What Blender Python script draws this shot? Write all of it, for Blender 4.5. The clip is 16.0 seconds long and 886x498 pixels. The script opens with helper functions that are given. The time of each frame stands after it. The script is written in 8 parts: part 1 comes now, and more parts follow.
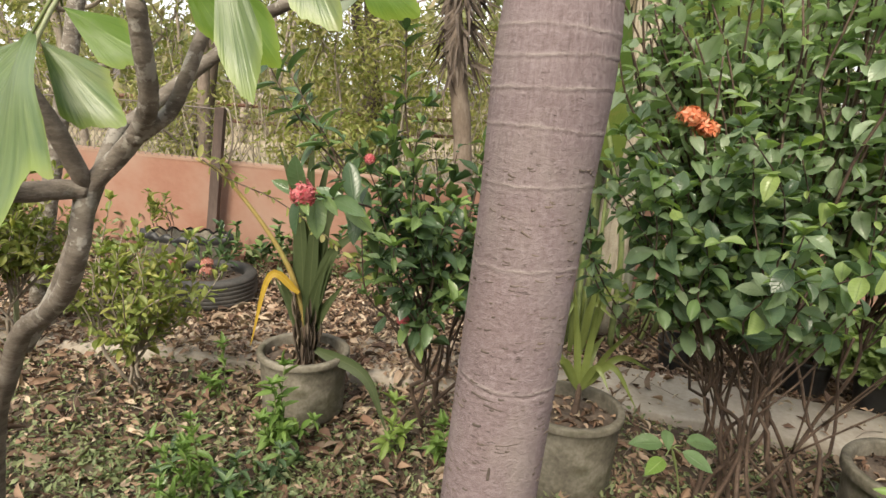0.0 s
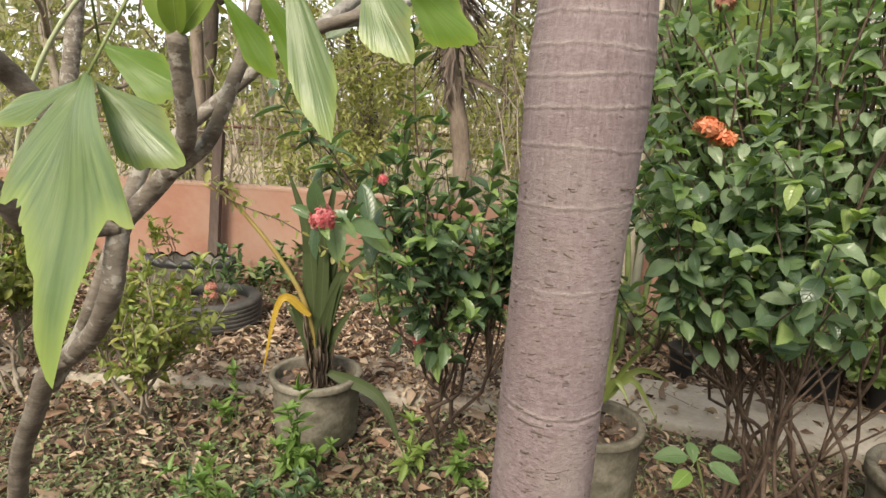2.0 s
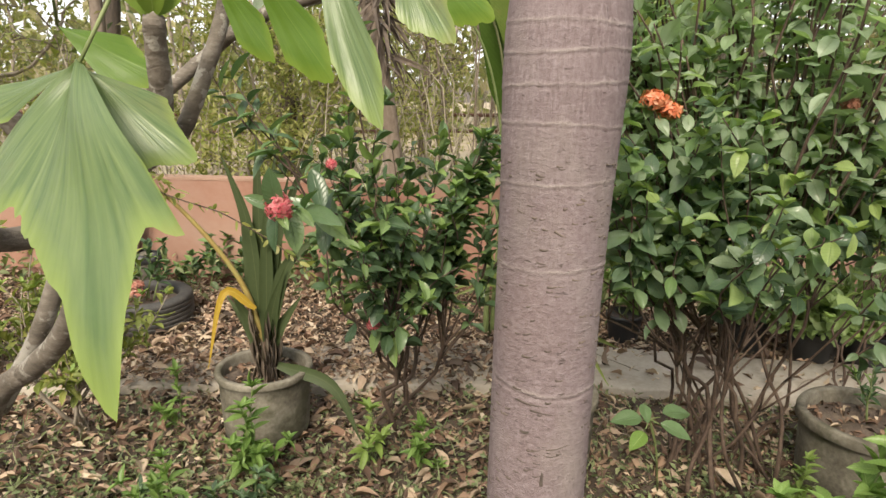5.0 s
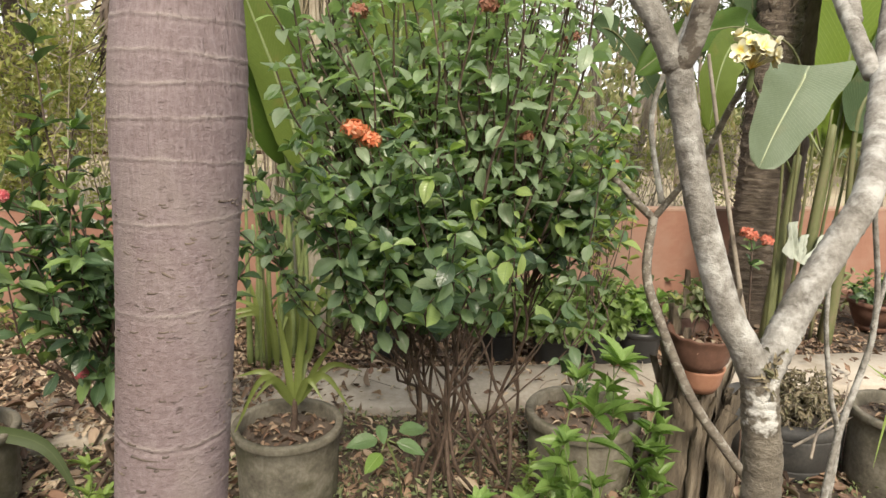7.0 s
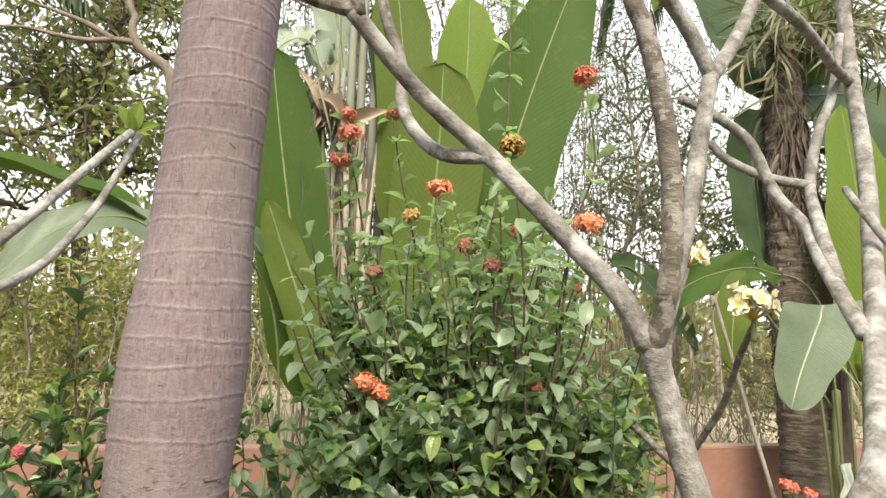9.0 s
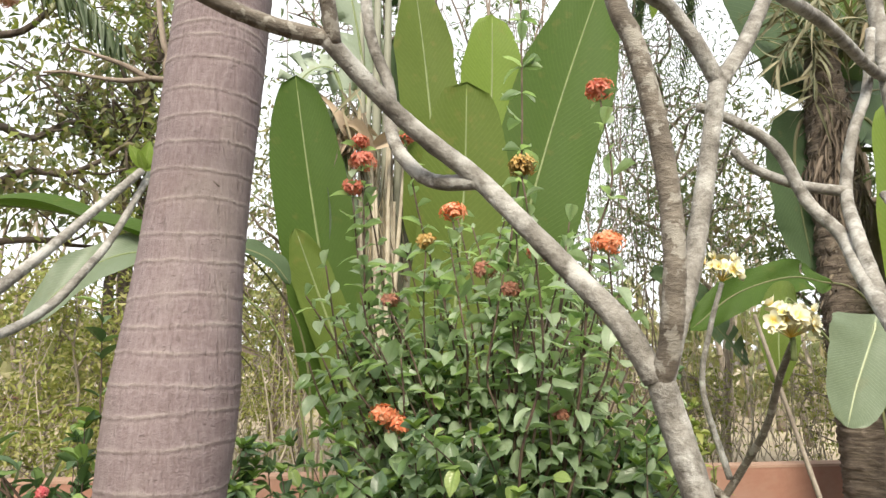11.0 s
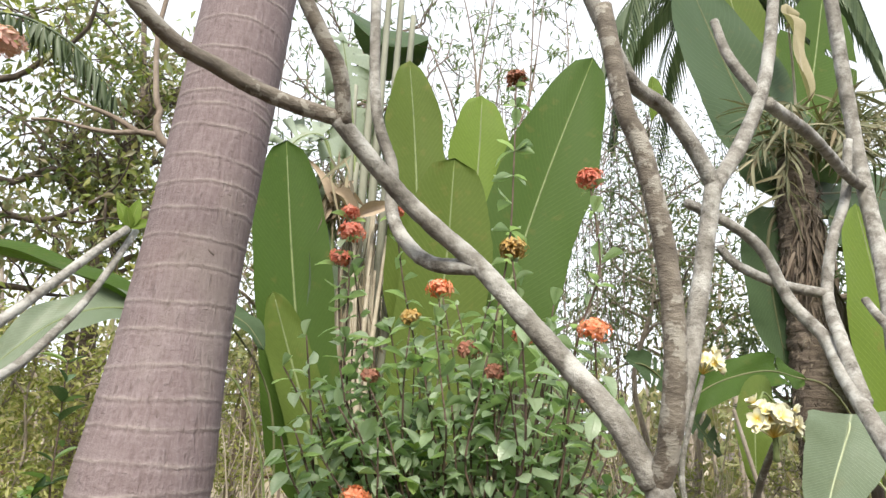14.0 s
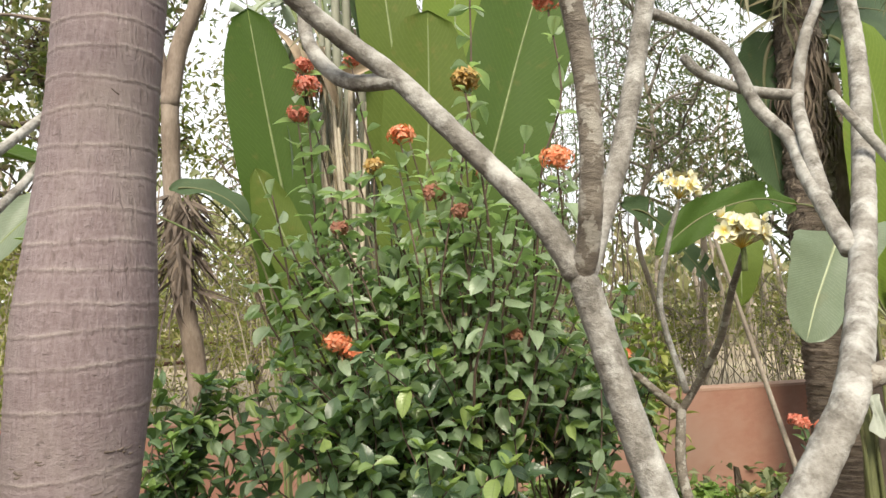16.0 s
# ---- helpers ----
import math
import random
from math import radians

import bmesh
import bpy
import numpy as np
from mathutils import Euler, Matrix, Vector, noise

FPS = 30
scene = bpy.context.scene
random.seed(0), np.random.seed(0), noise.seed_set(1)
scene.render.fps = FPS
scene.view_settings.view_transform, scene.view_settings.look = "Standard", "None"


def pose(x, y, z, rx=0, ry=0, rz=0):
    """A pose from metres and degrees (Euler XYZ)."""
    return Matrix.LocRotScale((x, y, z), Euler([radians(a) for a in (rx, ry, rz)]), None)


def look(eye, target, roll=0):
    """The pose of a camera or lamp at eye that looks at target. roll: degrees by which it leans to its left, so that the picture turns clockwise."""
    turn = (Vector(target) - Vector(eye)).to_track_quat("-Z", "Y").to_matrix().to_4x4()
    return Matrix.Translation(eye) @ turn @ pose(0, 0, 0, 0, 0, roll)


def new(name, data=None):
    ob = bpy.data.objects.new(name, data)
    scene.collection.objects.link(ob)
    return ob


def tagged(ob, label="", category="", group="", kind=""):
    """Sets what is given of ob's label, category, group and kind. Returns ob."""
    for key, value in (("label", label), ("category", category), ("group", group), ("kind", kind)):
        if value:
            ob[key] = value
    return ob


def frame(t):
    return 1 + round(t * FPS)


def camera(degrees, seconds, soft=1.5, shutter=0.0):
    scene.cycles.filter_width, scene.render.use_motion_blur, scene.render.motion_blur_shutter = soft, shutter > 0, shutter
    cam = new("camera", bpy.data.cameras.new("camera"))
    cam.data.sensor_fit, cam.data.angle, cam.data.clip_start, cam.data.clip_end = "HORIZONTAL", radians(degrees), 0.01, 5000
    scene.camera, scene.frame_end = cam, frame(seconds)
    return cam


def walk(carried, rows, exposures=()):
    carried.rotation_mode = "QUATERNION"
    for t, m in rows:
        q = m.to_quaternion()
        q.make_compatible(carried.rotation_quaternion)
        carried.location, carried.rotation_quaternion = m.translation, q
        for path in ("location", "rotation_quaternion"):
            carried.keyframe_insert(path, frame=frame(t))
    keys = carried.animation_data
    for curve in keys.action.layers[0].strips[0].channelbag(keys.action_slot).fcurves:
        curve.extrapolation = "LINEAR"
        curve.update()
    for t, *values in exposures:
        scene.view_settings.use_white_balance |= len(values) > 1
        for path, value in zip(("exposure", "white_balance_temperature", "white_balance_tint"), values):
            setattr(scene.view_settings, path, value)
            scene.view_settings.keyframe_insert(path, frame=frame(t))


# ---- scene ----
cam = camera(70.2, 16.0)
PATH = [
    (0, (0.404, 0.183, 1.483), (0.375, 2.121, 0.991), 4.0),
    (0.5, (0.39, 0.203, 1.484), (0.474, 2.135, 0.973), 3.2),
    (1, (0.314, 0.227, 1.486), (0.381, 2.164, 0.994), 2.2),
    (1.5, (0.313, 0.216, 1.487), (0.368, 2.157, 1.011), 3.4),
    (2, (0.332, 0.202, 1.493), (0.319, 2.151, 1.042), 2.1),
    (2.5, (0.292, 0.205, 1.492), (0.273, 2.15, 1.026), 1.8),
    (3, (0.234, 0.218, 1.483), (0.426, 2.152, 1.009), 1.8),
    (3.2, (0.222, 0.222, 1.478), (0.509, 2.142, 0.994), 3.0),
    (5.3, (0.238, 0.23, 1.502), (0.471, 2.149, 0.988), 0.3),
    (5.5, (0.267, 0.226, 1.507), (0.627, 2.121, 0.979), 0.4),
    (6, (0.386, 0.199, 1.508), (0.984, 2.03, 0.97), 0.7),
    (6.5, (0.496, 0.19, 1.509), (1.229, 1.986, 1.022), 1.2),
    (7, (0.512, 0.181, 1.521), (1.318, 1.959, 1.086), 2.1),
    (7.5, (0.509, 0.17, 1.535), (1.368, 1.954, 1.254), 1.8),
    (8, (0.512, 0.16, 1.558), (1.373, 1.963, 1.467), 1.5),
    (8.5, (0.536, 0.141, 1.579), (1.317, 1.981, 1.65), 1.4),
    (9, (0.57, 0.122, 1.603), (1.265, 1.979, 1.865), 1.5),
    (9.2, (0.584, 0.115, 1.608), (1.239, 1.983, 1.894), 0.9),
    (11.3, (0.669, 0.154, 1.634), (1.206, 2.055, 1.95), -0.2),
    (11.5, (0.67, 0.161, 1.625), (1.176, 2.074, 1.918), 0.4),
    (12, (0.669, 0.16, 1.629), (1.199, 2.059, 1.966), 0.7),
    (12.5, (0.653, 0.159, 1.65), (1.204, 2.034, 2.074), 2.3),
    (13, (0.635, 0.163, 1.658), (1.244, 2.002, 2.154), 2.7),
    (13.5, (0.63, 0.164, 1.659), (1.232, 2.003, 2.164), 2.4),
    (14, (0.631, 0.158, 1.658), (1.251, 1.984, 2.188), 2.8),
    (14.5, (0.65, 0.153, 1.643), (1.287, 1.993, 2.102), 0.9),
    (15, (0.719, 0.156, 1.608), (1.237, 2.065, 1.898), 0.5),
    (15.5, (0.776, 0.156, 1.588), (1.332, 2.065, 1.805), -1.3),
    (16, (0.77, 0.16, 1.571), (1.383, 2.058, 1.717), -2.6),
]
walk(cam, [(t, look(eye, target, roll)) for t, eye, target, roll in PATH], [(0, 1.0, 6500, 10), (7, 1.0, 6500, 10), (9, 1.17, 6400, 9), (12, 1.15, 6300, 9), (13, 1.12, 6080, 9), (14.5, 1.08, 6080, 9), (15.5, 1.04, 6400, 9), (16, 1.03, 6400, 9)])

# ---- light ----
world = bpy.data.worlds.new("overcast_sky")
scene.world = world
world.use_nodes = True
wn = world.node_tree.nodes
sky = wn.new("ShaderNodeTexSky")
sky.sky_type, sky.sun_disc = "NISHITA", False
sky.sun_elevation, sky.sun_rotation = radians(42), radians(198)
sky.dust_density, sky.air_density = 1.0, 1.0
pale = wn.new("ShaderNodeHueSaturation")
pale.inputs["Saturation"].default_value = 0.06
world.node_tree.links.new(sky.outputs[0], pale.inputs["Color"])
cloud = wn.new("ShaderNodeMix")
cloud.data_type = "RGBA"
cloud.inputs[0].default_value = 0.6
cloud.inputs[7].default_value = (9.6, 9.6, 9.6, 1)
world.node_tree.links.new(pale.outputs[0], cloud.inputs[6])
world.node_tree.links.new(cloud.outputs[2], wn["Background"].inputs["Color"])
wn["Background"].inputs["Strength"].default_value = 0.092
sun = new("sun", bpy.data.lights.new("sun", "SUN"))
sun.data.energy, sun.data.angle, sun.data.color = 3.05, radians(24), (1.0, 0.89, 0.7)
sun.matrix_world = look((-3.0, -9.0, 8.5), (0, 0, 0))

# ---- materials ----
def mat_base(name, rough=0.6):
    m = bpy.data.materials.new(name)
    m.use_nodes = True
    nt = m.node_tree
    p = nt.nodes["Principled BSDF"]
    p.inputs["Roughness"].default_value = rough
    return m, nt, p


def ramp(nt, fac, stops):
    r = nt.nodes.new("ShaderNodeValToRGB")
    while len(r.color_ramp.elements) < len(stops):
        r.color_ramp.elements.new(0.5)
    for e, (at, col) in zip(r.color_ramp.elements, stops):
        e.position, e.color = at, (*col, 1)
    nt.links.new(fac, r.inputs[0])
    return r.outputs[0]


def noise_tex(nt, scale, detail=4.0, stretch=(1, 1, 1), rough=0.55, coords="Object"):
    c = nt.nodes.new("ShaderNodeTexCoord")
    mp = nt.nodes.new("ShaderNodeMapping")
    mp.inputs["Scale"].default_value = stretch
    n = nt.nodes.new("ShaderNodeTexNoise")
    n.inputs["Scale"].default_value, n.inputs["Detail"].default_value = scale, detail
    n.inputs["Roughness"].default_value = rough
    nt.links.new(c.outputs[coords], mp.inputs[0])
    nt.links.new(mp.outputs[0], n.inputs["Vector"])
    return n.outputs["Fac"]


def mix_col(nt, fac, a, b, kind="MIX"):
    n = nt.nodes.new("ShaderNodeMix")
    n.data_type, n.blend_type = "RGBA", kind
    for v, i in ((fac, 0), (a, 6), (b, 7)):
        if isinstance(v, (int, float)):
            n.inputs[i].default_value = v
        elif isinstance(v, tuple):
            n.inputs[i].default_value = (*v, 1)
        else:
            nt.links.new(v, n.inputs[i])
    return n.outputs[2]


def calc(nt, op, a, b=0.0, clamp=False):
    n = nt.nodes.new("ShaderNodeMath")
    n.operation, n.use_clamp = op, clamp
    for i, v in enumerate((a, b)):
        if isinstance(v, (int, float)):
            n.inputs[i].default_value = v
        else:
            nt.links.new(v, n.inputs[i])
    return n.outputs[0]


def bump(nt, p, height, strength=0.4, dist=0.01):
    b = nt.nodes.new("ShaderNodeBump")
    b.inputs["Strength"].default_value, b.inputs["Distance"].default_value = strength, dist
    nt.links.new(height, b.inputs["Height"])
    nt.links.new(b.outputs[0], p.inputs["Normal"])


def leaf_mat(name, cols, rough=0.42, glow_through=0.3, vein=(0.25, 0.36, 0.1), vein_w=0.035, ribs=0.0, rib_n=14.0, spots=0.0, streak=0.0, gloss=0.45):
    """Leaf blade: hue by leaf, pale midrib and side veins along the blade's own coordinates, light passing through."""
    m, nt, p = mat_base(name, rough)
    g = nt.nodes.new("ShaderNodeNewGeometry")
    n = len(cols)
    col = ramp(nt, g.outputs["Random Per Island"], [(i / max(1, n - 1), c) for i, c in enumerate(cols)])
    mott = noise_tex(nt, 55.0, 3.0)
    col = mix_col(nt, calc(nt, "MULTIPLY", mott, 0.5), col, mix_col(nt, 1.0, col, (0.45, 0.5, 0.4), "MULTIPLY"))
    uv = nt.nodes.new("ShaderNodeUVMap")
    sep = nt.nodes.new("ShaderNodeSeparateXYZ")
    nt.links.new(uv.outputs[0], sep.inputs[0])
    off = calc(nt, "ABSOLUTE", calc(nt, "SUBTRACT", sep.outputs[0], 0.5))
    mid = calc(nt, "SUBTRACT", 1.0, calc(nt, "DIVIDE", off, vein_w), True)
    line = mid
    if ribs:
        ph = calc(nt, "ADD", calc(nt, "MULTIPLY", sep.outputs[1], rib_n), calc(nt, "MULTIPLY", off, -rib_n * 0.35))
        w = calc(nt, "ABSOLUTE", calc(nt, "SUBTRACT", calc(nt, "FRACT", ph), 0.5))
        side = calc(nt, "MULTIPLY", calc(nt, "SUBTRACT", 1.0, calc(nt, "MULTIPLY", w, 7.0), True), ribs)
        line = calc(nt, "MAXIMUM", mid, side)
        bump(nt, p, calc(nt, "MAXIMUM", mid, calc(nt, "DIVIDE", side, 2.0 * ribs)), 0.5, 0.003)
    if streak:
        mp = nt.nodes.new("ShaderNodeMapping")
        mp.inputs["Scale"].default_value = (12, 0.7, 1)
        nt.links.new(uv.outputs[0], mp.inputs[0])
        nz = nt.nodes.new("ShaderNodeTexNoise")
        nz.inputs["Scale"].default_value, nz.inputs["Detail"].default_value = 3.0, 5.0
        nt.links.new(mp.outputs[0], nz.inputs["Vector"])
        st = ramp(nt, nz.outputs["Fac"], [(0.35, (0, 0, 0)), (0.7, (1, 1, 1))])
        col = mix_col(nt, calc(nt, "MULTIPLY", st, streak), col, vein)
        bump(nt, p, nz.outputs["Fac"], 0.25, 0.003)
        edge = calc(nt, "SUBTRACT", calc(nt, "MULTIPLY", sep.outputs[1], 6.0), 5.0, True)
        col = mix_col(nt, calc(nt, "MULTIPLY", edge, 0.4), col, (0.32, 0.4, 0.07))
    col = mix_col(nt, calc(nt, "MULTIPLY", line, 0.75), col, vein)
    if spots:
        sp = ramp(nt, noise_tex(nt, 9.0, 5.0), [(0.6, (0, 0, 0)), (0.72, (1, 1, 1))])
        col = mix_col(nt, calc(nt, "MULTIPLY", sp, spots), col, (0.25, 0.16, 0.06))
    nt.links.new(col, p.inputs["Base Color"])
    p.inputs["Specular IOR Level"].default_value = gloss
    t = nt.nodes.new("ShaderNodeBsdfTranslucent")
    lit = mix_col(nt, 1.0, col, (1.0, 1.15, 0.55), "MULTIPLY")
    nt.links.new(lit, t.inputs[0])
    ms = nt.nodes.new("ShaderNodeMixShader")
    ms.inputs[0].default_value = glow_through
    nt.links.new(p.outputs[0], ms.inputs[1])
    nt.links.new(t.outputs[0], ms.inputs[2])
    nt.links.new(ms.outputs[0], nt.nodes["Material Output"].inputs[0])
    return m


def rough_mat(name, cols, scale=6.0, fine=60.0, rough=0.85, relief=0.5, depth=0.01, stretch=(1, 1, 1), island=False, blotch=None, blotch_scale=9.0, blotch_at=(0.55, 0.62)):
    """Bark, concrete, soil, plaster: two scales of mottling and relief, with blotches of another colour where given."""
    m, nt, p = mat_base(name, rough)
    big = noise_tex(nt, scale, 5.0, stretch)
    small = noise_tex(nt, fine, 4.0, stretch, 0.7)
    f = calc(nt, "ADD", calc(nt, "MULTIPLY", big, 0.65), calc(nt, "MULTIPLY", small, 0.35))
    n = len(cols)
    col = ramp(nt, f, [(0.32 + 0.36 * i / max(1, n - 1), c) for i, c in enumerate(cols)])
    if island:
        g = nt.nodes.new("ShaderNodeNewGeometry")
        shade = ramp(nt, g.outputs["Random Per Island"], [(0.0, (0.45, 0.45, 0.45)), (1.0, (1.25, 1.2, 1.1))])
        col = mix_col(nt, 1.0, col, shade, "MULTIPLY")
    if blotch:
        b = ramp(nt, noise_tex(nt, blotch_scale, 6.0, (1, 1, 1), 0.65), [(blotch_at[0], (0, 0, 0)), (blotch_at[1], (1, 1, 1))])
        col = mix_col(nt, b, col, blotch)
    nt.links.new(col, p.inputs["Base Color"])
    bump(nt, p, f, relief, depth)
    return m


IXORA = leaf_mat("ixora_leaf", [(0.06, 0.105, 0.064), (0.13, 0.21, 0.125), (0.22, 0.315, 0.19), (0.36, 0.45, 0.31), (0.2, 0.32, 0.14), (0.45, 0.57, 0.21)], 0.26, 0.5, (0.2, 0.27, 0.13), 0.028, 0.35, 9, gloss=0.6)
# lit copy of the ixora leaf: skylight and sheen on upper shoots, in the colour
IXORA_LIT = leaf_mat("lit_shoot_leaf", [(0.27, 0.36, 0.24), (0.38, 0.49, 0.33), (0.47, 0.57, 0.41), (0.36, 0.48, 0.28)], 0.31, 0.52, (0.26, 0.33, 0.18), 0.03, 0.3, 10, gloss=0.75)
IXORA_YOUNG = leaf_mat("young_ixora_leaf", [(0.2, 0.29, 0.07), (0.29, 0.39, 0.1), (0.24, 0.35, 0.1)], 0.4, 0.35, (0.36, 0.44, 0.18), 0.03, 0.25, 10)
MINT = leaf_mat("pale_round_leaf", [(0.17, 0.24, 0.09), (0.25, 0.34, 0.13), (0.33, 0.43, 0.18)], 0.42, 0.42, (0.32, 0.4, 0.18), 0.04, 0.2, 9)
BRIGHT = leaf_mat("bright_shrub_leaf", [(0.12, 0.22, 0.045), (0.18, 0.29, 0.07), (0.25, 0.37, 0.11)], 0.35, 0.35, (0.36, 0.46, 0.18), 0.04, 0.2, 9)
CITRUS = leaf_mat("dark_leaf", [(0.055, 0.095, 0.052), (0.1, 0.165, 0.085), (0.16, 0.245, 0.115), (0.31, 0.43, 0.14)], 0.25, 0.3, (0.14, 0.2, 0.11), 0.04, 0.2, 9, gloss=0.5)
FISHTAIL = leaf_mat("fishtail_leaflet", [(0.088, 0.145, 0.048), (0.1, 0.16, 0.055)], 0.36, 0.26, (0.2, 0.26, 0.1), 0.012, spots=0.35, streak=0.6, gloss=0.6)
FISHTAIL_LIME = leaf_mat("sunlit_leaflet", [(0.11, 0.2, 0.025), (0.13, 0.23, 0.03)], 0.42, 0.4, (0.18, 0.28, 0.05), 0.012, streak=0.3)
BIG_GREEN = leaf_mat("broad_leaf_green", [(0.05, 0.094, 0.014), (0.062, 0.108, 0.018)], 0.6, 0.24, (0.26, 0.32, 0.1), 0.014, 0.06, 60, 0.15, gloss=0.2)
BIG_MID = leaf_mat("broad_leaf_midgreen", [(0.095, 0.135, 0.024), (0.11, 0.152, 0.029)], 0.6, 0.26, (0.26, 0.32, 0.11), 0.016, 0.12, 46, 0.2, gloss=0.2)
BIG_LIME = leaf_mat("broad_leaf_lime", [(0.14, 0.21, 0.03), (0.17, 0.245, 0.04)], 0.55, 0.32, (0.32, 0.38, 0.14), 0.02, 0.14, 46, 0.25, gloss=0.25)
BIG_DARK = leaf_mat("broad_leaf_dark", [(0.05, 0.083, 0.038), (0.066, 0.102, 0.05)], 0.6, 0.16, (0.1, 0.14, 0.07), 0.014, 0.3, 46, 0.15, gloss=0.25)
FEATHER = leaf_mat("feather_leaflet", [(0.06, 0.09, 0.05), (0.09, 0.125, 0.065), (0.14, 0.17, 0.1)], 0.5, 0.25, (0.12, 0.16, 0.08), 0.05)
DRY_PALE = leaf_mat("pale_dry_leaf", [(0.36, 0.31, 0.2), (0.44, 0.38, 0.26), (0.3, 0.25, 0.16)], 0.75, 0.3, (0.4, 0.35, 0.24), 0.03, 0.2, 40)
BIG_GREY = leaf_mat("broad_leaf_greyish", [(0.15, 0.195, 0.13), (0.175, 0.22, 0.15)], 0.42, 0.22, (0.38, 0.42, 0.3), 0.022, 0.16, 46, 0.1)
BIG_WHITE = leaf_mat("bleached_broad_leaf", [(0.34, 0.4, 0.33), (0.42, 0.47, 0.4)], 0.5, 0.35, (0.5, 0.52, 0.42), 0.022, 0.2, 46, 0.2)
STRAP_DARK = leaf_mat("dark_strap_leaf", [(0.028, 0.045, 0.018), (0.045, 0.066, 0.026), (0.07, 0.092, 0.04), (0.1, 0.125, 0.058)], 0.6, 0.2, (0.09, 0.11, 0.05), 0.05, gloss=0.25)
STRAP = leaf_mat("strap_leaf", [(0.12, 0.17, 0.05), (0.17, 0.22, 0.07), (0.23, 0.27, 0.08), (0.28, 0.29, 0.11)], 0.4, 0.22, (0.2, 0.26, 0.1), 0.05)
DEAD_YELLOW = leaf_mat("yellow_dead_leaf", [(0.5, 0.3, 0.03), (0.6, 0.4, 0.06)], 0.55, 0.4, (0.6, 0.45, 0.12), 0.06)
SCRUB = leaf_mat("scrub_leaf", [(0.2, 0.24, 0.06), (0.29, 0.32, 0.09), (0.4, 0.4, 0.14), (0.46, 0.41, 0.22), (0.36, 0.36, 0.1)], 0.5, 0.4, (0.3, 0.32, 0.1), 0.05)
TREE = leaf_mat("tree_leaf", [(0.14, 0.185, 0.1), (0.2, 0.24, 0.13), (0.29, 0.31, 0.17), (0.26, 0.19, 0.15), (0.34, 0.34, 0.2), (0.38, 0.3, 0.22)], 0.36, 0.5, (0.14, 0.18, 0.06), 0.05)
HALF_DEAD = leaf_mat("half_dead_leaflet", [(0.22, 0.18, 0.11), (0.12, 0.135, 0.075), (0.36, 0.32, 0.22), (0.09, 0.11, 0.06), (0.19, 0.135, 0.08), (0.2, 0.2, 0.11)], 0.7, 0.25, (0.34, 0.3, 0.2), 0.05)
GREY_TREE = leaf_mat("greyish_leaf", [(0.12, 0.16, 0.09), (0.19, 0.24, 0.14), (0.28, 0.32, 0.21)], 0.5, 0.48, (0.15, 0.2, 0.1), 0.06)
FAR_WOOD = leaf_mat("far_wood_leaf", [(0.18, 0.2, 0.1), (0.26, 0.27, 0.13), (0.36, 0.34, 0.19), (0.38, 0.31, 0.2)], 0.6, 0.35, (0.2, 0.2, 0.1), 0.05)
BUSH_OLIVE = leaf_mat("olive_bush_leaf", [(0.16, 0.2, 0.055), (0.24, 0.28, 0.08), (0.32, 0.35, 0.1), (0.42, 0.41, 0.13)], 0.48, 0.38, (0.26, 0.3, 0.1), 0.05)
WEED = leaf_mat("weed_leaf", [(0.1, 0.14, 0.065), (0.17, 0.215, 0.1), (0.24, 0.28, 0.14), (0.32, 0.33, 0.18)], 0.5, 0.3, (0.22, 0.27, 0.14), 0.05)
LITTER = leaf_mat("dry_litter", [(0.035, 0.022, 0.016), (0.12, 0.07, 0.048), (0.38, 0.25, 0.175), (0.16, 0.092, 0.065), (0.06, 0.037, 0.027), (0.6, 0.47, 0.36), (0.25, 0.14, 0.098), (0.075, 0.044, 0.032), (0.46, 0.34, 0.26)], 0.75, 0.1, (0.34, 0.27, 0.2), 0.04)
THATCH = leaf_mat("dead_frond", [(0.15, 0.12, 0.085), (0.27, 0.22, 0.15), (0.36, 0.31, 0.22), (0.12, 0.1, 0.075), (0.24, 0.23, 0.14)], 0.85, 0.12, (0.26, 0.21, 0.14), 0.05)
THATCH_DARK = leaf_mat("shaggy_dead_sheath", [(0.06, 0.045, 0.036), (0.14, 0.105, 0.083), (0.24, 0.19, 0.155), (0.1, 0.07, 0.055)], 0.85, 0.1, (0.2, 0.16, 0.12), 0.05)
LITTER_TAN = leaf_mat("tan_litter", [(0.22, 0.14, 0.098), (0.42, 0.285, 0.2), (0.58, 0.44, 0.33), (0.34, 0.215, 0.15), (0.5, 0.35, 0.25), (0.64, 0.53, 0.43), (0.16, 0.1, 0.07)], 0.75, 0.1, (0.46, 0.36, 0.27), 0.04)
ORANGE = leaf_mat("orange_petal", [(0.78, 0.2, 0.09), (0.86, 0.32, 0.17), (0.9, 0.47, 0.32)], 0.55, 0.25, (0.85, 0.4, 0.2), 0.05)
CORAL = leaf_mat("coral_petal", [(0.65, 0.15, 0.1), (0.75, 0.24, 0.17), (0.8, 0.36, 0.28)], 0.55, 0.25, (0.8, 0.38, 0.3), 0.05)
CORAL_DUSTY = leaf_mat("dusty_coral_petal", [(0.5, 0.16, 0.12), (0.6, 0.26, 0.21), (0.68, 0.4, 0.34)], 0.6, 0.2, (0.7, 0.45, 0.38), 0.05)
CORAL_PALE = leaf_mat("pale_coral_petal", [(0.62, 0.32, 0.29), (0.7, 0.42, 0.38), (0.76, 0.52, 0.47)], 0.55, 0.25, (0.78, 0.55, 0.5), 0.05)
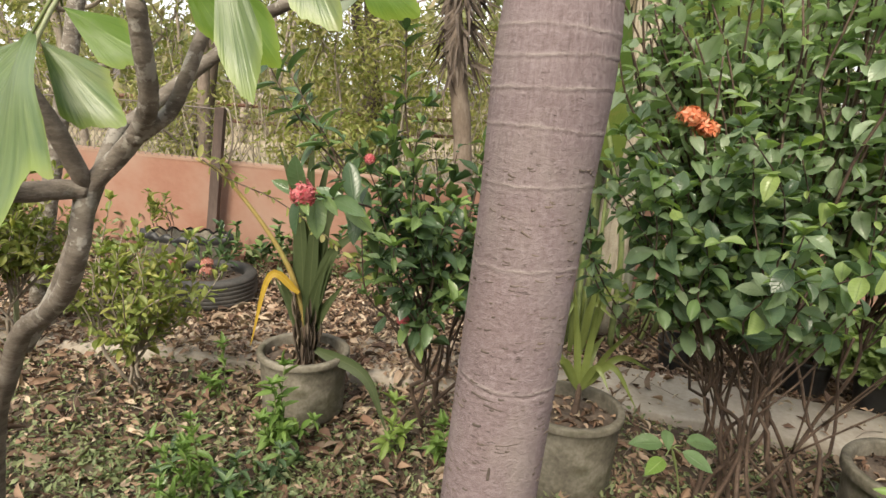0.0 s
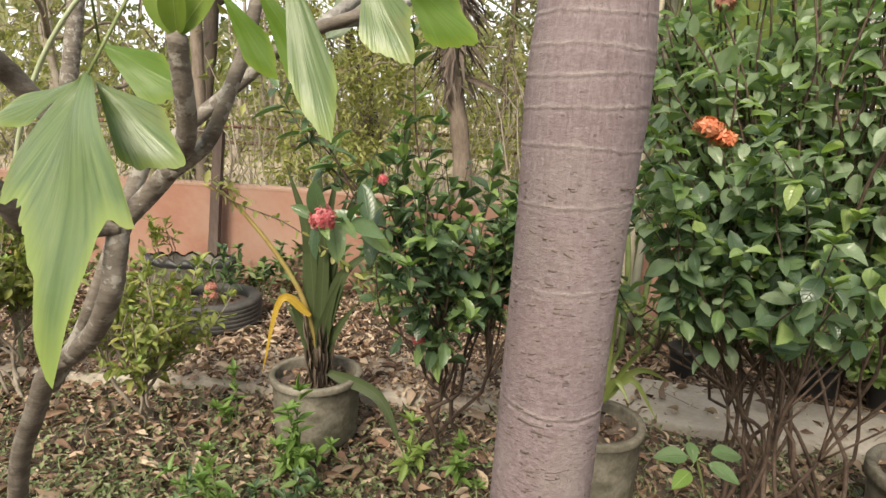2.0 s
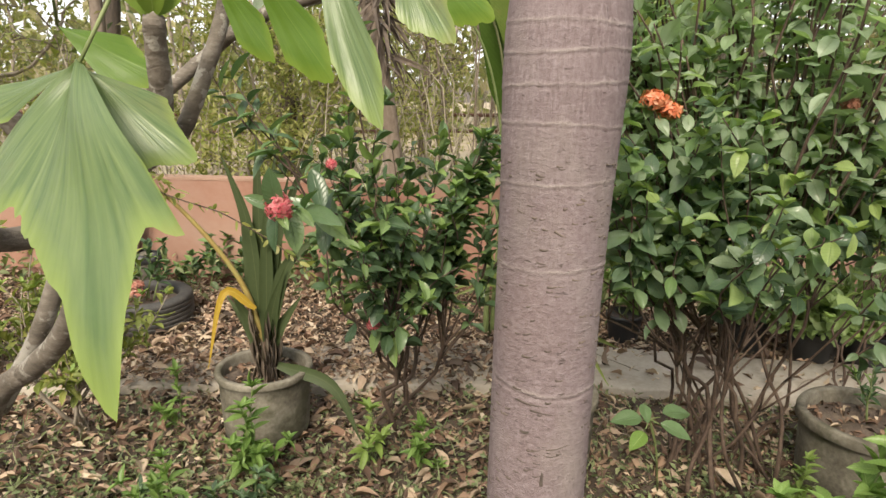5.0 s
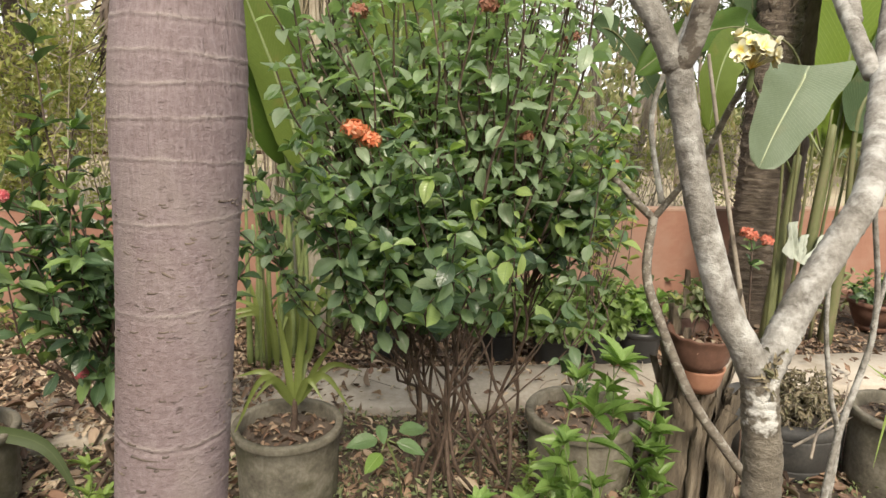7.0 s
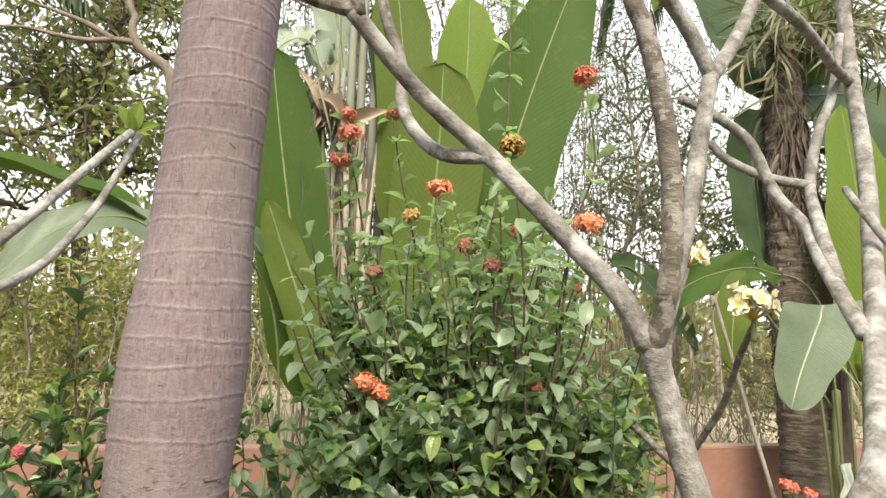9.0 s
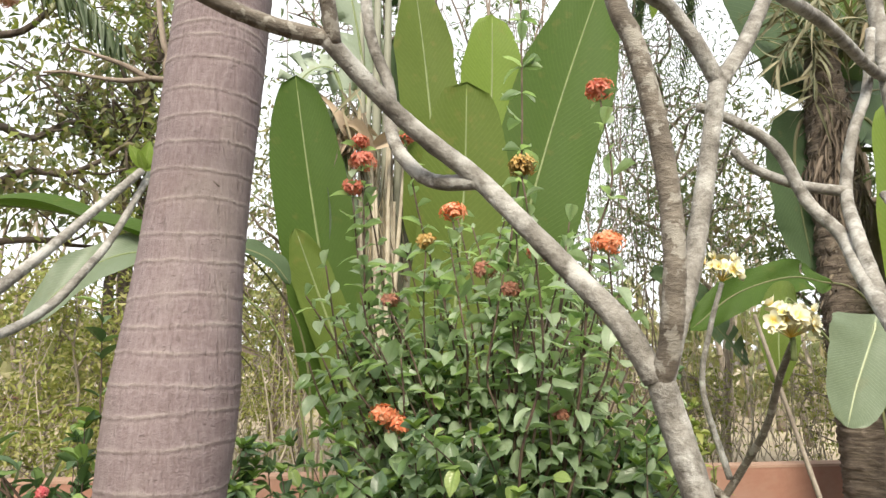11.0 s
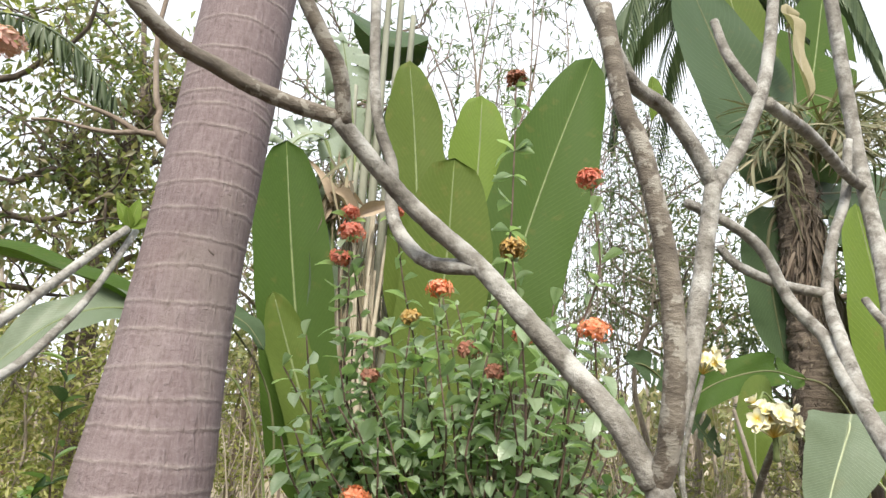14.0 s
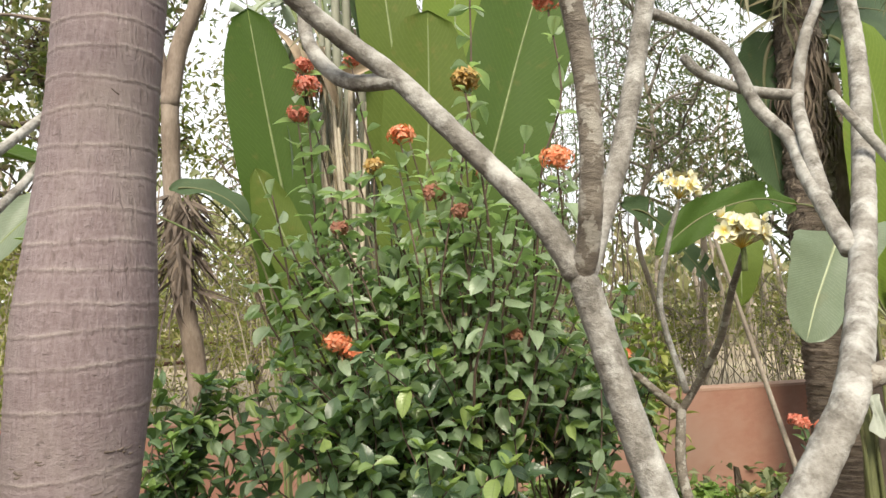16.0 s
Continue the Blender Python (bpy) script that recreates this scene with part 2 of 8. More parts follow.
PINK = leaf_mat("pink_petal", [(0.62, 0.09, 0.13), (0.76, 0.2, 0.24), (0.82, 0.36, 0.38)], 0.55, 0.25, (0.8, 0.28, 0.3), 0.05)
BUD_GOLD = leaf_mat("golden_bud", [(0.46, 0.26, 0.07), (0.54, 0.35, 0.12), (0.4, 0.31, 0.12)], 0.5, 0.2, (0.6, 0.4, 0.1), 0.05)
def petal_mat():
    """Waxy cream petal with a yellow throat."""
    m, nt, p = mat_base("cream_petal", 0.45)
    uv = nt.nodes.new("ShaderNodeUVMap")
    sep = nt.nodes.new("ShaderNodeSeparateXYZ")
    nt.links.new(uv.outputs[0], sep.inputs[0])
    col = ramp(nt, sep.outputs[1], [(0.08, (0.72, 0.45, 0.04)), (0.3, (0.74, 0.62, 0.2)), (0.55, (0.74, 0.71, 0.5)), (0.95, (0.68, 0.65, 0.5))])
    nt.links.new(col, p.inputs["Base Color"])
    return m


CREAM = petal_mat()
FADED = leaf_mat("faded_petal", [(0.35, 0.13, 0.09), (0.45, 0.2, 0.14), (0.3, 0.17, 0.12)], 0.7, 0.2, (0.4, 0.2, 0.15), 0.05)

STEM_RED = rough_mat("brown_stem", [(0.034, 0.022, 0.017), (0.085, 0.056, 0.042), (0.15, 0.105, 0.08)], 20, 120, 0.8, 0.4, 0.004)
STEM_GREEN = rough_mat("green_stem", [(0.09, 0.12, 0.045), (0.15, 0.19, 0.07), (0.21, 0.25, 0.1)], 12, 80, 0.6, 0.2, 0.003)
PALE_RIB = rough_mat("pale_midrib", [(0.3, 0.34, 0.2), (0.38, 0.42, 0.27)], 12, 80, 0.5, 0.1, 0.002)
BANANA_STEM = rough_mat("banana_stem", [(0.06, 0.07, 0.03), (0.115, 0.125, 0.05), (0.17, 0.135, 0.085)], 7, 60, 0.65, 0.3, 0.004, (1, 1, 0.3))
STEM_OLIVE = rough_mat("olive_stem", [(0.2, 0.15, 0.05), (0.3, 0.22, 0.07), (0.26, 0.25, 0.09)], 12, 80, 0.55, 0.2, 0.003)
STICK = rough_mat("grey_stick", [(0.14, 0.11, 0.09), (0.26, 0.22, 0.18), (0.36, 0.32, 0.27)], 9, 70, 0.85, 0.3, 0.006)
FRANGI = rough_mat("pale_bark", [(0.075, 0.065, 0.055), (0.2, 0.186, 0.168), (0.32, 0.306, 0.286)], 24, 120, 0.85, 1.0, 0.01, (1, 1, 1.1), False, (0.4, 0.392, 0.374), 15, (0.48, 0.62))
FRANGI_TRUNK = rough_mat("patchy_trunk_bark", [(0.06, 0.05, 0.038), (0.14, 0.12, 0.095), (0.22, 0.195, 0.16)], 24, 130, 0.85, 1.0, 0.011, (1, 1, 1.5), False, (0.5, 0.49, 0.47), 7, (0.58, 0.62))
FRANGI_BROWN = rough_mat("brown_trunk_bark", [(0.06, 0.049, 0.039), (0.14, 0.117, 0.095), (0.25, 0.22, 0.188)], 18, 110, 0.82, 1.0, 0.008, (1, 1, 2.4), False, (0.2, 0.18, 0.155), 24, (0.57, 0.62))
FRANGI_DARK = rough_mat("grey_brown_bark", [(0.07, 0.058, 0.046), (0.145, 0.122, 0.1), (0.24, 0.212, 0.178)], 18, 90, 0.78, 0.9, 0.007, (1, 1, 2.6), False, (0.29, 0.27, 0.238), 30, (0.53, 0.57))
GREY_STALK = rough_mat("grey_green_stalk", [(0.13, 0.135, 0.1), (0.2, 0.205, 0.16), (0.28, 0.28, 0.23)], 6, 60, 0.75, 0.3, 0.006, (1, 1, 0.2))
DRY_STEM = rough_mat("dry_brush_stem", [(0.25, 0.21, 0.165), (0.37, 0.325, 0.255), (0.47, 0.425, 0.345)], 9, 70, 0.85, 0.3, 0.006)
DARK_BARK = rough_mat("dark_bark", [(0.05, 0.04, 0.035), (0.11, 0.085, 0.07), (0.18, 0.14, 0.11)], 5, 40, 0.85, 0.7, 0.02, (1, 1, 0.3))
TAN_BARK = rough_mat("tan_bark", [(0.09, 0.066, 0.05), (0.19, 0.148, 0.118), (0.3, 0.248, 0.205)], 6, 40, 0.85, 0.8, 0.03, (1, 1, 0.4))
FIBRE = rough_mat("palm_fibre", [(0.04, 0.03, 0.025), (0.12, 0.098, 0.078), (0.26, 0.22, 0.175)], 22, 120, 0.9, 1.0, 0.02, (1, 1, 0.14), True)
RINGED = rough_mat("ringed_brown_bark", [(0.05, 0.038, 0.03), (0.12, 0.092, 0.072), (0.22, 0.18, 0.14)], 18, 90, 0.85, 1.0, 0.02, (0.5, 0.5, 3.5))
CONCRETE = rough_mat("weathered_concrete", [(0.06, 0.053, 0.04), (0.15, 0.134, 0.106), (0.27, 0.248, 0.205)], 7, 55, 0.85, 0.7, 0.008, (1, 1, 1), False, (0.07, 0.066, 0.038), 5, (0.5, 0.66))
PATHSTONE = rough_mat("path_concrete", [(0.25, 0.215, 0.175), (0.36, 0.315, 0.265), (0.45, 0.405, 0.35)], 2.2, 40, 0.85, 0.35, 0.006, (1, 1, 1), False, (0.24, 0.2, 0.15), 3.5, (0.56, 0.72))
SOIL = rough_mat("garden_soil", [(0.03, 0.021, 0.016), (0.07, 0.051, 0.038), (0.13, 0.098, 0.074)], 3.0, 30, 0.95, 0.8, 0.03)
POTSOIL = rough_mat("pot_soil", [(0.05, 0.035, 0.028), (0.1, 0.075, 0.06), (0.17, 0.13, 0.1)], 18, 90, 0.95, 0.9, 0.015)
DRYLAND = rough_mat("dry_ground", [(0.2, 0.16, 0.11), (0.34, 0.28, 0.2), (0.4, 0.36, 0.24)], 1.2, 18, 0.95, 0.6, 0.03)
WALLPAINT = rough_mat("salmon_wall_paint", [(0.25, 0.124, 0.086), (0.29, 0.148, 0.106), (0.32, 0.175, 0.128)], 1.1, 35, 0.85, 0.15, 0.004, (1, 1, 1), False, (0.33, 0.215, 0.165), 1.1, (0.42, 0.66))
WALLCAP = rough_mat("pale_wall_edge", [(0.3, 0.18, 0.13), (0.38, 0.255, 0.195)], 3, 40, 0.85, 0.4, 0.006)
RUBBER = rough_mat("tyre_rubber", [(0.025, 0.024, 0.025), (0.05, 0.048, 0.047), (0.1, 0.092, 0.085)], 6, 70, 0.7, 0.4, 0.004)
STUMP = rough_mat("frayed_stump_sheath", [(0.05, 0.04, 0.031), (0.14, 0.115, 0.09), (0.27, 0.235, 0.192)], 22, 120, 0.9, 1.0, 0.02, (1, 1, 0.14), True)
BLACKPOT = rough_mat("black_plastic", [(0.012, 0.012, 0.013), (0.022, 0.022, 0.024), (0.04, 0.04, 0.04)], 6, 60, 0.45, 0.1, 0.002)
TERRA = rough_mat("terracotta", [(0.08, 0.039, 0.027), (0.13, 0.063, 0.043), (0.19, 0.103, 0.076)], 7, 60, 0.8, 0.3, 0.004, (1, 1, 1), False, (0.16, 0.11, 0.09), 8, (0.55, 0.68))
TERRA_LIGHT = rough_mat("orange_terracotta", [(0.24, 0.11, 0.068), (0.31, 0.15, 0.095), (0.36, 0.19, 0.13)], 7, 60, 0.8, 0.3, 0.004)
POSTWOOD = rough_mat("brown_post", [(0.05, 0.035, 0.03), (0.1, 0.07, 0.06), (0.16, 0.12, 0.1)], 6, 60, 0.8, 0.5, 0.006, (1, 1, 0.2))
WIRE = rough_mat("old_wire", [(0.12, 0.1, 0.09), (0.2, 0.17, 0.15)], 20, 90, 0.6, 0.2, 0.002)
CLOTH = rough_mat("white_cloth", [(0.3, 0.33, 0.28), (0.42, 0.45, 0.4)], 6, 60, 0.85, 0.3, 0.01)


def palm_bark():
    """Grey-mauve trunk: fine upright cracks, small scattered pits and pale ring scars over broad mottling."""
    m, nt, p = mat_base("mauve_palm_bark", 0.8)
    big = noise_tex(nt, 4.0, 6.0, (1, 1, 0.7), 0.6)
    fib = noise_tex(nt, 190.0, 4.0, (1, 1, 0.16), 0.65)
    hor = noise_tex(nt, 120.0, 5.0, (0.75, 0.75, 1.3), 0.75)
    oc = nt.nodes.new("ShaderNodeTexCoord")
    sp = nt.nodes.new("ShaderNodeSeparateXYZ")
    nt.links.new(oc.outputs["Object"], sp.inputs[0])
    young = calc(nt, "MULTIPLY", calc(nt, "SUBTRACT", sp.outputs[2], 1.15), 2.0, True)
    f1 = calc(nt, "ADD", calc(nt, "MULTIPLY", fib, 0.46), calc(nt, "MULTIPLY", hor, 0.32))
    f2 = calc(nt, "ADD", calc(nt, "MULTIPLY", fib, 0.14), calc(nt, "MULTIPLY", hor, 0.64))
    f3 = calc(nt, "ADD", calc(nt, "MULTIPLY", f1, young), calc(nt, "MULTIPLY", f2, calc(nt, "SUBTRACT", 1.0, young)))
    f = calc(nt, "ADD", calc(nt, "MULTIPLY", big, 0.22), f3)
    col = ramp(nt, f, [(0.3, (0.1, 0.071, 0.073)), (0.49, (0.17, 0.129, 0.135)), (0.68, (0.255, 0.21, 0.223))])
    red = ramp(nt, noise_tex(nt, 3.0, 4.0), [(0.5, (0, 0, 0)), (0.75, (1, 1, 1))])
    col = mix_col(nt, calc(nt, "MULTIPLY", red, 0.45), col, (0.18, 0.122, 0.11))
    grey = ramp(nt, noise_tex(nt, 7.0, 5.0, (1, 1, 0.5)), [(0.52, (0, 0, 0)), (0.7, (1, 1, 1))])
    col = mix_col(nt, calc(nt, "MULTIPLY", grey, 0.4), col, (0.26, 0.23, 0.21))
    crack = ramp(nt, noise_tex(nt, 120.0, 3.0, (1, 1, 0.2), 0.6), [(0.32, (1, 1, 1)), (0.41, (0, 0, 0))])
    pits = ramp(nt, noise_tex(nt, 80.0, 3.0, (0.6, 0.6, 1.9), 0.6), [(0.3, (1, 1, 1)), (0.35, (0, 0, 0))])
    dark = calc(nt, "MAXIMUM", calc(nt, "MULTIPLY", calc(nt, "MULTIPLY", crack, young), 0.3), calc(nt, "MULTIPLY", pits, calc(nt, "SUBTRACT", 0.62, calc(nt, "MULTIPLY", young, 0.42))))
    col = mix_col(nt, dark, col, (0.075, 0.055, 0.048))
    at = nt.nodes.new("ShaderNodeAttribute")
    at.attribute_name = "scar"
    worn = calc(nt, "MULTIPLY", at.outputs["Fac"], calc(nt, "ADD", calc(nt, "MULTIPLY", hor, 0.8), 0.06))
    col = mix_col(nt, worn, col, (0.36, 0.32, 0.3))
    nt.links.new(col, p.inputs["Base Color"])
    bump(nt, p, calc(nt, "SUBTRACT", f, calc(nt, "MULTIPLY", dark, 0.6)), 0.9, 0.007)
    return m


PALM = palm_bark()

# ---- building helpers ----
rng = np.random.default_rng(7)


class Soup:
    """Gathers quads with blade coordinates for one mesh."""

    def __init__(self):
        self.v, self.q, self.uv, self.n = [], [], [], 0

    def add(self, v, q, uv):
        v, q, uv = np.asarray(v, float), np.asarray(q, int), np.asarray(uv, float)
        self.v.append(v)
        self.q.append(q + self.n)
        self.uv.append(uv[q].reshape(-1, 2))
        self.n += len(v)

    def many(self, tpl, mats):
        """Copies of a template at 4 x 4 matrices."""
        v, q, uv = tpl
        mats = np.asarray(mats, float)
        if not len(mats):
            return
        out = np.einsum("nij,mj->nmi", mats[:, :3, :3], v) + mats[:, None, :3, 3]
        k, m = len(mats), len(v)
        self.v.append(out.reshape(-1, 3))
        self.q.append((q[None] + (np.arange(k) * m)[:, None, None]).reshape(-1, 4) + self.n)
        self.uv.append(np.tile(uv[q].reshape(-1, 2), (k, 1)))
        self.n += k * m

    def mesh(self, name, base=(0, 0, 0), smooth=True):
        v = np.concatenate(self.v) - np.asarray(base, float)
        q, uv = np.concatenate(self.q), np.concatenate(self.uv)
        me = bpy.data.meshes.new(name)
        me.vertices.add(len(v))
        me.vertices.foreach_set("co", v.astype(np.float32).ravel())
        me.loops.add(q.size)
        me.loops.foreach_set("vertex_index", q.astype(np.int32).ravel())
        me.polygons.add(len(q))
        me.polygons.foreach_set("loop_start", np.arange(0, q.size, 4, dtype=np.int32))
        me.polygons.foreach_set("use_smooth", np.full(len(q), smooth))
        layer = me.uv_layers.new(name="UVMap")
        layer.data.foreach_set("uv", uv.astype(np.float32).ravel())
        me.update(calc_edges=True)
        return me


def thing(name, base, label, category, group="", kind=""):
    ob = new(name)
    ob.location = base
    ob.empty_display_size = 0.05
    return tagged(ob, label, category, group, kind)


def part(name, geo, material, parent, label="", kind="", smooth=True):
    """One mesh under a thing or under a part; the soup holds places in the world."""
    base, up = Vector((0, 0, 0)), parent
    while up is not None:
        base += up.location
        up = up.parent
    me = geo.mesh(name, base, smooth)
    me.materials.append(material)
    ob = new(name, me)
    ob.parent = parent
    return tagged(ob, label, kind=kind)


def solo(name, geo, material, label, category, kind="", group="", base=(0, 0, 0), smooth=True):
    me = geo.mesh(name, base, smooth)
    me.materials.append(material)
    ob = new(name, me)
    ob.location = base
    return tagged(ob, label, category, group, kind)


def spline(pts, n):
    """A smooth curve of n + 1 places through the given ones."""
    p = np.asarray(pts, float)
    if len(p) == 2:
        return p[0] + (p[1] - p[0]) * np.linspace(0, 1, n + 1)[:, None]
    p = np.vstack([2 * p[0] - p[1], p, 2 * p[-1] - p[-2]])
    s = np.linspace(0, len(p) - 3 - 1e-9, n + 1)
    i, f = s.astype(int), (s % 1)[:, None]
    a, b, c, d = p[i], p[i + 1], p[i + 2], p[i + 3]
    return 0.5 * (2 * b + (c - a) * f + (2 * a - 5 * b + 4 * c - d) * f**2 + (3 * b - a - 3 * c + d) * f**3)


def frames(c):
    """Along, across and above for a curve, carried along without twisting."""
    t = np.gradient(c, axis=0)
    t /= np.linalg.norm(t, axis=1, keepdims=True) + 1e-12
    u = np.cross(t[0], (0.31, 0.89, 0.33))
    us = []
    for d in t:
        u = u - d * (u @ d)
        u /= np.linalg.norm(u) + 1e-12
        us.append(u.copy())
    us = np.array(us)
    return t, us, np.cross(t, us)


def tube(s, pts, r0, r1=None, sides=8, n=None, rough=0.0, mid=None, closed=True):
    r1 = r0 if r1 is None else r1
    n = n or max(3, 4 * (len(pts) - 1))
    c = spline(pts, n)
    t, u, w = frames(c)
    f = np.linspace(0, 1, n + 1)
    r = r0 + (r1 - r0) * f
    if rough:
        r = r * (1 + rough * rng.uniform(-1, 1, n + 1))
    a = np.arange(sides) / sides * 2 * np.pi
    ring = (np.cos(a)[None, :, None] * u[:, None] + np.sin(a)[None, :, None] * w[:, None]) * r[:, None, None]
    if rough:
        ring = ring * (1 + rough * 0.6 * rng.uniform(-1, 1, ring.shape[:2]))[..., None]
    v = (c[:, None] + ring).reshape(-1, 3)
    q, m = [], sides
    for i in range(n):
        for k in range(m):
            k2 = (k + 1) % m
            q.append((i * m + k, i * m + k2, (i + 1) * m + k2, (i + 1) * m + k))
    if closed:
        v = np.vstack([v, c[:1] - t[:1] * r[0] * 0.3, c[-1:] + t[-1:] * r[-1] * 0.6])
        b, e, last = len(v) - 2, len(v) - 1, n * m
        for k in range(0, m, 2):
            q.append((b, (k + 2) % m, (k + 1) % m, k))
            q.append((e, last + k, last + (k + 1) % m, last + (k + 2) % m))
    uv = np.column_stack([np.tile(np.arange(m) / m, n + 1), np.repeat(f, m)])
    if closed:
        uv = np.vstack([uv, [[0, 0], [0, 1]]])
    s.add(v, q, uv)
    return c


def lathe(s, prof, centre, sides=40, wobble=0.0, scallop=0.0, scallop_n=14, tilt=(0, 0)):
    """A turned body: (radius, height) steps from the outside bottom over the rim to the inside bottom."""
    prof = np.asarray(prof, float)
    a = np.arange(sides) / sides * 2 * np.pi
    wob = 1 + wobble * (0.6 * np.sin(2 * a + 1) + 0.4 * np.sin(5 * a))
    v = []
    for r, h in prof:
        hh = h + scallop * np.sin(scallop_n * a) * (h > prof[:, 1].max() - 0.03)
        v.append(np.column_stack([r * wob * np.cos(a), r * wob * np.sin(a), hh + tilt[0] * r * np.cos(a) + tilt[1] * r * np.sin(a)]))
    v = np.concatenate(v) + np.asarray(centre, float)
    q = []
    for i in range(len(prof) - 1):
        for k in range(sides):
            k2 = (k + 1) % sides
            q.append((i * sides + k, i * sides + k2, (i + 1) * sides + k2, (i + 1) * sides + k))
    uv = np.column_stack([np.tile(np.arange(sides) / sides, len(prof)), np.repeat(np.linspace(0, 1, len(prof)), sides)])
    s.add(v, q, uv)


def blade(n=6, cols=2, shape="ovate", fold=0.25, curl=0.15, wave=0.0, seed=0):
    """A leaf of length 1 along +y and full width 1 along x, folded at the midrib and curled down."""
    r = np.random.default_rng(seed)
    t = np.linspace(0, 1, n + 1)
    if shape == "ovate":
        w = np.sin(np.pi * t**0.85) ** 0.8 * (1 - 0.15 * t)
    elif shape == "round":
        w = np.sin(np.pi * t**0.92) ** 0.62
    elif shape == "obovate":
        w = np.sin(np.pi * t**1.3) ** 0.72
    elif shape == "lance":
        w = np.sin(np.pi * t**0.7) ** 1.0
    elif shape == "strap":
        w = np.minimum(1, t * 6 + 0.5) * np.clip((1 - t) * 2.2, 0.02, 1) ** 0.7
    elif shape == "paddle":
        w = np.clip(t * 5, 0, 1) ** 0.6 * np.clip((1 - t) * 4.5, 0, 1) ** 0.5
    else:
        w = np.sin(np.pi * t)
    w = np.maximum(w, 0.03)
    u = np.linspace(-1, 1, 2 * cols + 1) if cols > 1 else np.array([-1.0, 0.0, 1.0])
    x = 0.5 * w[:, None] * u[None]
    z = np.abs(x) * fold - curl * (t[:, None] ** 2) + wave * np.sin(9 * t[:, None] + 2 * u[None] + r.uniform(0, 6)) * np.abs(u[None]) * 0.5
    y = np.broadcast_to(t[:, None], x.shape)
    v = np.stack([x, y, z], -1).reshape(-1, 3)
    m = len(u)
    q = np.array([(i * m + k, i * m + k + 1, (i + 1) * m + k + 1, (i + 1) * m + k) for i in range(n) for k in range(m - 1)])
    uv = np.stack(np.broadcast_arrays((u[None] + 1) / 2, t[:, None]), -1).reshape(-1, 2)
    return v, q, uv


def mats_for(pos, way, up, length, width):
    """Leaf matrices: +y along way, z near up."""
    pos, way, up = (np.atleast_2d(np.asarray(a, float)) for a in (pos, way, up))
    k = max(len(pos), len(way), len(up))
    y = way / (np.linalg.norm(way, axis=1, keepdims=True) + 1e-9)
    x = np.cross(y, up)
    x /= np.linalg.norm(x, axis=1, keepdims=True) + 1e-9
    z = np.cross(x, y)
    m = np.zeros((k, 4, 4))
    ln, wd = np.broadcast_to(length, k)[:, None], np.broadcast_to(width, k)[:, None]
    m[:, :3, 0], m[:, :3, 1], m[:, :3, 2], m[:, :3, 3] = x * wd, y * ln, z * ln, pos
    m[:, 3, 3] = 1
    return m


def unit(a):
    a = np.asarray(a, float)
    return a / (np.linalg.norm(a) + 1e-9)


def pairs(c, start, step, length, width, spread=55, droop=0.1, jitter=0.25, taper=0.5, r=rng):
    """Opposite leaves up a shoot, each pair turned by a right angle; returns matrices."""
    t, u, w = frames(c)
    seg = np.r_[0, np.cumsum(np.linalg.norm(np.diff(c, axis=0), axis=1))]
    total, out, k = seg[-1], [], 0
    s = start * total
    while s < total:
        i = min(int(np.searchsorted(seg, s)), len(c) - 1)
        f = s / total
        turn = k * 1.57 + r.normal(0, 0.45)
        for side in (0, np.pi):
            if r.random() < 0.12:
                continue
            a = turn + side
            radial = np.cos(a) * u[i] + np.sin(a) * w[i]
            sp = radians(spread * (1 - 0.35 * f) + r.normal(0, 19))
            d = np.cos(sp) * t[i] + np.sin(sp) * radial + np.array([0, 0, -droop + r.normal(0, 0.5 * jitter)]) + r.normal(0, jitter * 0.35, 3)
            ln = length * (1 - taper * max(0, f - 0.75) * 2) * (0.4 + 0.85 * r.random() ** 0.8)
            out.append(mats_for(c[i] + r.normal(0, 0.002, 3), d, t[i] * 0.6 + np.array([0, 0, 0.8]) + r.normal(0, jitter, 3), ln, ln * width * r.uniform(0.85, 1.15))[0])
        s += step * r.uniform(0.75, 1.3)
        k += 1
    return out


def wander(a, b, bow=0.1, kink=0.03, n=5, r=rng):
    """Places from a to b that bow and waver."""
    a, b = np.asarray(a, float), np.asarray(b, float)
    d = b - a
    ln = np.linalg.norm(d)
    side = np.cross(d, r.normal(0, 1, 3))
    side /= np.linalg.norm(side) + 1e-9
    f = np.linspace(0, 1, n)[:, None]
    p = a + d * f + side * (bow * ln * np.sin(np.pi * f)) + r.normal(0, kink * ln, (n, 3)) * np.sin(np.pi * f)
    return p


def flower_head(s, centre, radius, count=46, petal=0.022, dome=True, r=rng):
    """A domed head of small four-petalled florets."""
    tpl = blade(2, 1, "ovate", 0.2, 0.1)
    ms = []
    for _ in range(count):
        d = unit(r.normal(0, 1, 3) + np.array([0, 0, 0.7 if dome else 0]))
        at = np.asarray(centre) + d * radius * r.uniform(0.5, 1.0) * ((1, 1, 0.65) if dome else (1, 1, 1))
        x = unit(np.cross(d, r.normal(0, 1, 3)))
        y = np.cross(d, x)
        for k in range(4):
            a = k * np.pi / 2
            way = np.cos(a) * x + np.sin(a) * y + d * r.uniform(-0.1, 0.35)
            ms.append(mats_for(at, way, d, petal * r.uniform(0.8, 1.15), petal * 0.55)[0])
    s.many(tpl, ms)

# ---- the setting ----
WALL_N = unit((0.2, 1.0, 0.0))


def wall_at(x, off=0.0, z=0.0):
    """A place on the wall's front line, off metres before it."""
    return np.array([x, 4.9 - 0.2 * x, z]) - WALL_N * off


